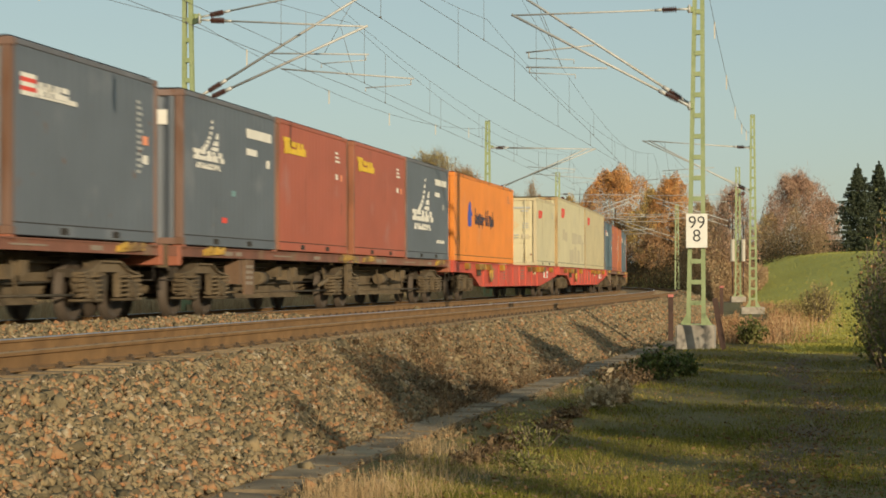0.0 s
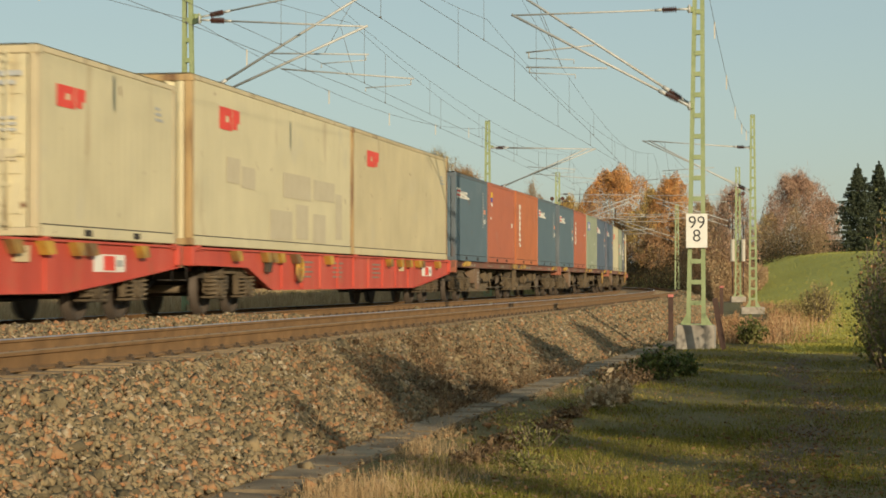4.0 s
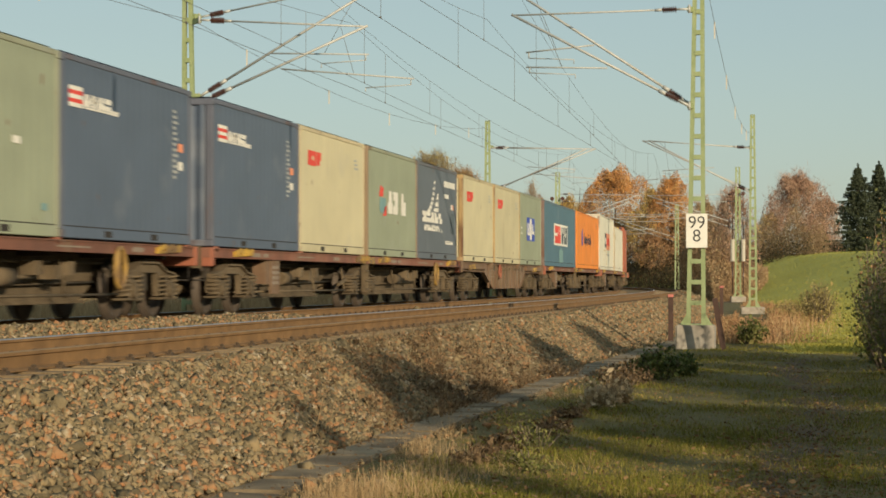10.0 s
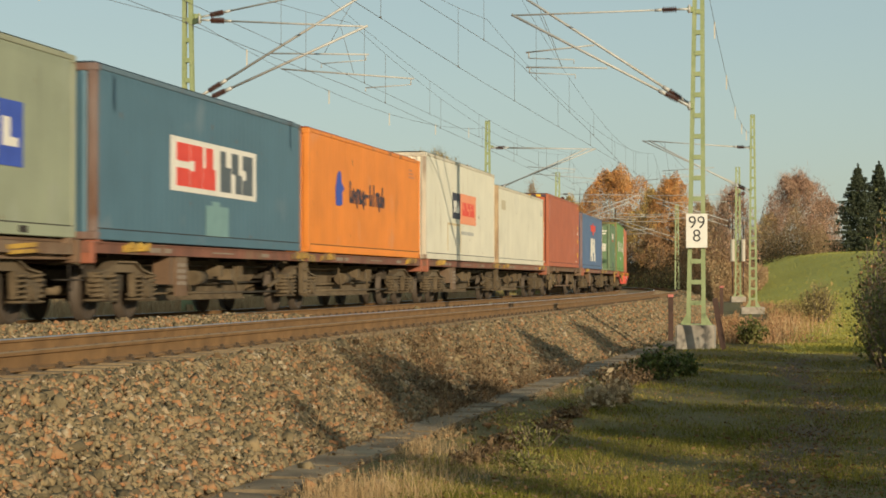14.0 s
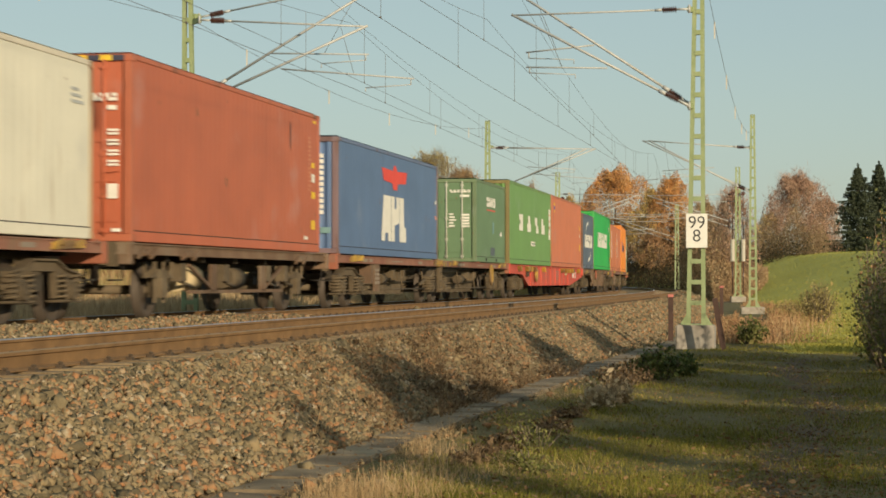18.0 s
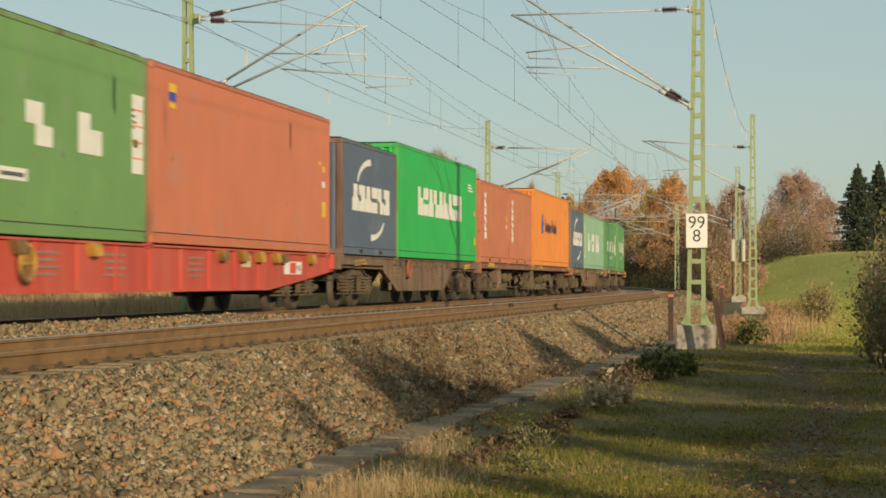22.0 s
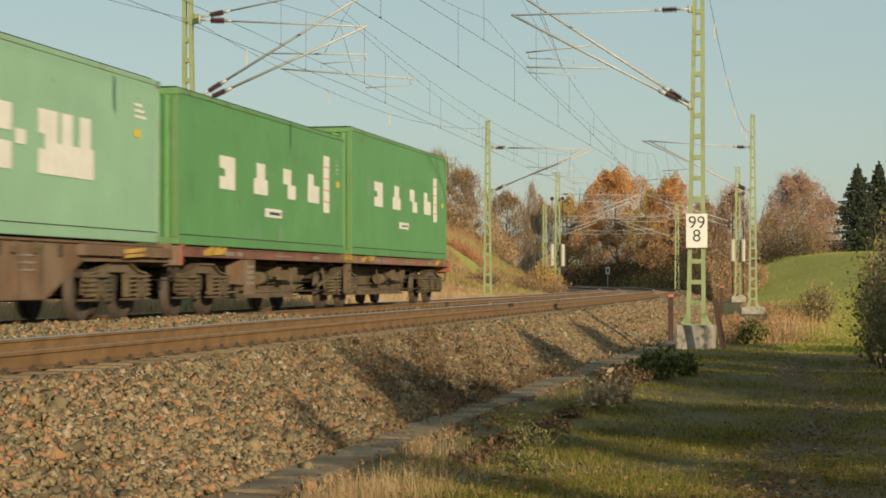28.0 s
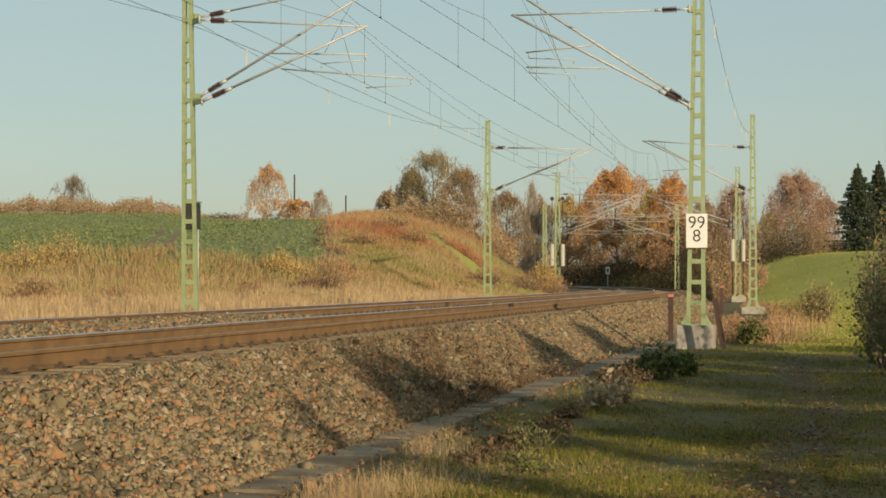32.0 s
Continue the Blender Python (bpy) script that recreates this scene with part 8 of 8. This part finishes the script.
WINGS = [("logo", "red spread-winged shape", [("poly", [(4.59, 2.17), (5.85, 2.14), (6.0, 2.28), (6.25, 2.28), (6.4, 2.15), (7.63, 2.18), (7.45, 1.88), (6.5, 1.84), (6.38, 1.67), (5.95, 1.67), (5.8, 1.83), (4.82, 1.86)], "r")]),
         ("word_mark", "three tall white notched blocks", [("poly", [(4.52, 0.38), (4.78, 1.5), (5.62, 1.5), (5.62, 0.38), (5.3, 0.38), (5.3, 0.58), (4.95, 0.58), (4.92, 0.38)], "w"), ("poly", [(5.68, 0.38), (5.68, 1.5), (6.05, 1.5), (6.05, 1.2), (6.3, 1.2), (6.3, 1.5), (6.62, 1.5), (6.62, 0.85), (6.05, 0.78), (6.05, 0.38)], "w"), ("poly", [(6.68, 0.38), (6.68, 1.5), (7.18, 1.5), (7.22, 0.8), (7.47, 0.72), (7.47, 0.38)], "w")])]
C("c30", 137.93, LONG, 0, "azure", "blue long container with a red winged logo", WINGS + [("sticker", "stickers", [(11.5, 11.65, 1.53, 1.62, "w"), (11.5, 11.68, 1.1, 1.19, "s")])], end_column("w", 0.78) + [("end_patch", "pale green scuff", [(0.82, 1.05, 0.45, 0.58, "t")])], rusty=True)
GD = [("end_lettering", "white word-like blocks", blocks(-0.95, -0.2, 2.06, 2.2, (1, 0, 5, 3), "w", 0.1) + blocks(0.37, 1.05, 2.16, 2.25, (2, 1, 4, 0, 3, 5), "w", 0.12) + [(0.7, 1.0, 2.02, 2.09, "w")]), ("end_print", "white and red small print", small_print(0.36, 1.46, 5, 0.22, "w") + [(0.74, 1.0, 1.07 + 0.09 * i, 1.13 + 0.09 * i, "w") for i in range(5)] + [(-0.3, -0.05, 0.1, 0.3, "w"), (-0.9, -0.2, 1.95, 1.98, "r")])]
C("c31", 119.54, SHORT, 0, "green", "dull green container with its closed doors in view", [("word_mark", "white word-like blocks", blocks(2.05, 3.82, 1.80, 2.10, (5, 1, 4, 0), "w", 0.06)), ("underline", "red underline", [(2.08, 3.82, 1.67, 1.71, "r")]), ("sticker", "pale patches", [(3.29, 3.56, 0.95, 1.32, "t"), (5.0, 5.25, 0.89, 1.03, "w"), (4.72, 4.95, 0.93, 1.0, "g"), (2.88, 3.75, 0.22, 0.49, "d")])], GD, doors=True)
C("c32", 112.66, LONG, 1, "green2", "tall green long container with white block letters", four_letters((2.58, 4.74, 6.88, 8.83), 1.22, 11.12, (5.75, 0.71)), hazard_top(2.896), rusty=True)
C("c33", 100.65, LONG, 1, "red3", "tall faded salmon-red long container", [("sticker", "badge and stickers", [(0.92, 1.27, 2.48, 2.62, "y"), (0.92, 1.27, 2.34, 2.48, "b"), (0.94, 1.25, 2.22, 2.30, "y"), (11.18, 11.5, 0.76, 1.08, "y"), (11.2, 11.44, 1.39, 1.52, "w"), (11.22, 11.42, 1.72, 1.84, "y"), (10.9, 11.1, 1.86, 1.93, "y")]), ("small_print", "faint lines", small_print(11.0, 1.8, 6, 0.14, "f"))])
C("c34", 87.68, SHORT, 0, "navy", "dark blue steel container with white curved sweeps", arcs_logo(), end_column("w", 0.79), rusty=True)
C("c35", 81.58, LONG, 1, "bright", "tall vivid green long container with white letters", [("word_mark", "nine large white block shapes", blocks(2.59, 9.24, 1.16, 1.91, (3, 5, 1, 2, 1, 3, 1, 5, 0), gap=0.05)), ("small_print", "pale lines", small_print(10.4, 2.3, 3, 0.9, "w")), ("sticker", "yellow stickers", [(11.5, 11.75, 0.5, 0.72, "y"), (11.5, 11.7, 1.4, 1.55, "s")])], hazard_top(2.896))
C("c36", 68.93, SHORT, 0, "brick", "faded brick-red steel container with upright lettering", column(0.86, 0.75, 2.29, (4, 3, 5, 2, 3, 0)) + [("small_print", "faint lines", small_print(5.26, 2.1, 15, 0.18, "f")), ("sticker", "stickers", [(5.5, 5.7, 1.45, 1.6, "y"), (5.5, 5.7, 1.18, 1.3, "w")])])
C("c37", 62.78, SHORT, 0, "brick", "faded brick-red steel container with upright lettering", column(0.68, 0.75, 2.27, (4, 3, 5, 2, 3, 0)) + [("small_print", "faint lines", small_print(5.2, 1.6, 5, 0.25, "f"))])
C("c38", 56.25, LONG, 1, "orange", "tall bright orange long container with a blue emblem", emblem(2.30, 3.55, 7.33, 0.19), hazard_top(2.896))
C("c39", 43.30, SHORT, 0, "blue", "slate-blue steel container with white curved sweeps", arcs_logo(), rusty=True)
C("c40", 37.28, LONG, 0, "mint", "pale mint-green long container with white block letters", [("word_mark", "two rows of large white blocks", blocks(2.2, 3.3, 0.85, 1.72, (3,), gap=0.0) + [(3.75, 4.15, 1.2, 1.4, "w")] + blocks(4.4, 5.82, 0.85, 1.72, (5,), gap=0.0) + [(5.96, 6.3, 1.2, 1.4, "w")] + blocks(6.75, 8.88, 0.85, 1.73, (0, 1, 1), gap=0.02))] + column(0.35, 0.5, 2.2, (1, 0, 2, 5, 3, 4, 0, 1), 0.3) + [("small_print", "white lines", small_print(10.66, 2.1, 3, 0.55, "w"))] + [("sticker", "yellow patch", [(10.66, 10.93, 1.62, 1.74, "y"), (4.7, 5.0, 0.35, 0.45, "s")])])
C("c41", 24.50, LONG, 0, "green3", "deep green long container with white block letters", four_letters((2.37, 4.56, 6.66, 8.62), 1.03, 9.96, (5.36, 0.62)))
C("c42", 11.91, LONG, 1, "green3", "tall deep green long container with white block letters", four_letters((2.36, 4.49, 6.63, 8.53), 1.19, 9.88, (5.29, 0.72)), hazard_top(2.896))

BL = "rust-brown articulated container wagon on three bogies"
wagon_brown(399.0, 374.3, (380.5, 374.7, 386.8), BL)
wagon_brown(373.6, 348.65, (373.2, 367.5, 361.3, 354.8, 348.9), BL, mid=361.1)
wagon_plate(348.35, 323.5, (347.9, 336.1, 329.4, 323.8), "faded red low container wagon with yellow locking arms", True)
wagon_plate(322.95, 298.7, (322.5, 310.6, 298.9), "faded red low container wagon with yellow locking arms", True)
wagon_brown(298.1, 273.1, (297.7, 291.8, 285.7, 279.5, 273.5), BL, mid=285.6)
wagon_brown(272.7, 247.8, (272.3, 266.4, 260.3, 254.2, 248.3), BL, ring=True, mid=260.3)
wagon_brown(247.1, 222.3, (246.7, 240.8, 234.7, 228.5, 222.6), BL, ring=True, mid=234.7)
wagon_plate(222.2, 203.5, (221.8, 215.9, 209.8, 203.9), "dusty brown fish-bellied container wagon with a handwheel", False)
wagon_brown(203.1, 178.2, (202.7, 190.7, 178.6), BL, mid=190.6)
wagon_brown(177.7, 152.5, (177.3, 165.1, 152.9), BL, mid=165.1)
wagon_two_axle(151.6, 138.85, "dusty brown two-axle flat wagon with trussed sides")
wagon_brown(138.2, 112.95, (137.8, 125.9, 119.0, 113.3), BL, ring=True, mid=125.5)
wagon_plate(112.85, 88.4, (112.5, 100.7, 88.8), "faded red low container wagon with yellow locking arms", True)
wagon_plate(88.0, 69.3, (87.6, 81.6, 69.7), "dusty brown fish-bellied container wagon with a handwheel", False)
wagon_brown(69.25, 43.7, (69.0, 63.0, 56.5, 44.2), BL, mid=56.5)
wagon_plate(43.2, 24.5, (42.8, 36.9, 24.9), "dusty brown fish-bellied container wagon with a handwheel", False)
wagon_brown(24.45, -0.45, (24.2, 12.1, 0.1), BL, mid=12.1)


# ---- what moves ----
def motions():
    for ob, u in MOVING:
        rows = []
        for t in range(0, 33):
            rows.append((float(t), on_line(SPEED * (30 - t) - u)))
        walk(ob, rows)
    r = 0.46
    for w, p, u in WHEELS:
        t_in, t_out = 30 - (62 + u) / SPEED, 30 - (-12 + u) / SPEED
        f0, f1 = max(0, int(t_in * FPS)), min(32 * FPS, int(t_out * FPS))
        if f1 <= f0:
            f0, f1 = (0, 0) if t_out < 0 else (32 * FPS, 32 * FPS)
        base = Matrix.Translation(p)
        rows = []
        for f in sorted({0, *range(f0, f1 + 1), 32 * FPS}):
            a = -(min(max(f, f0), f1) - f0) / FPS * SPEED / r
            rows.append((f / FPS, base @ Matrix.Rotation(a, 4, "Y")))
        walk(w, rows)


motions()
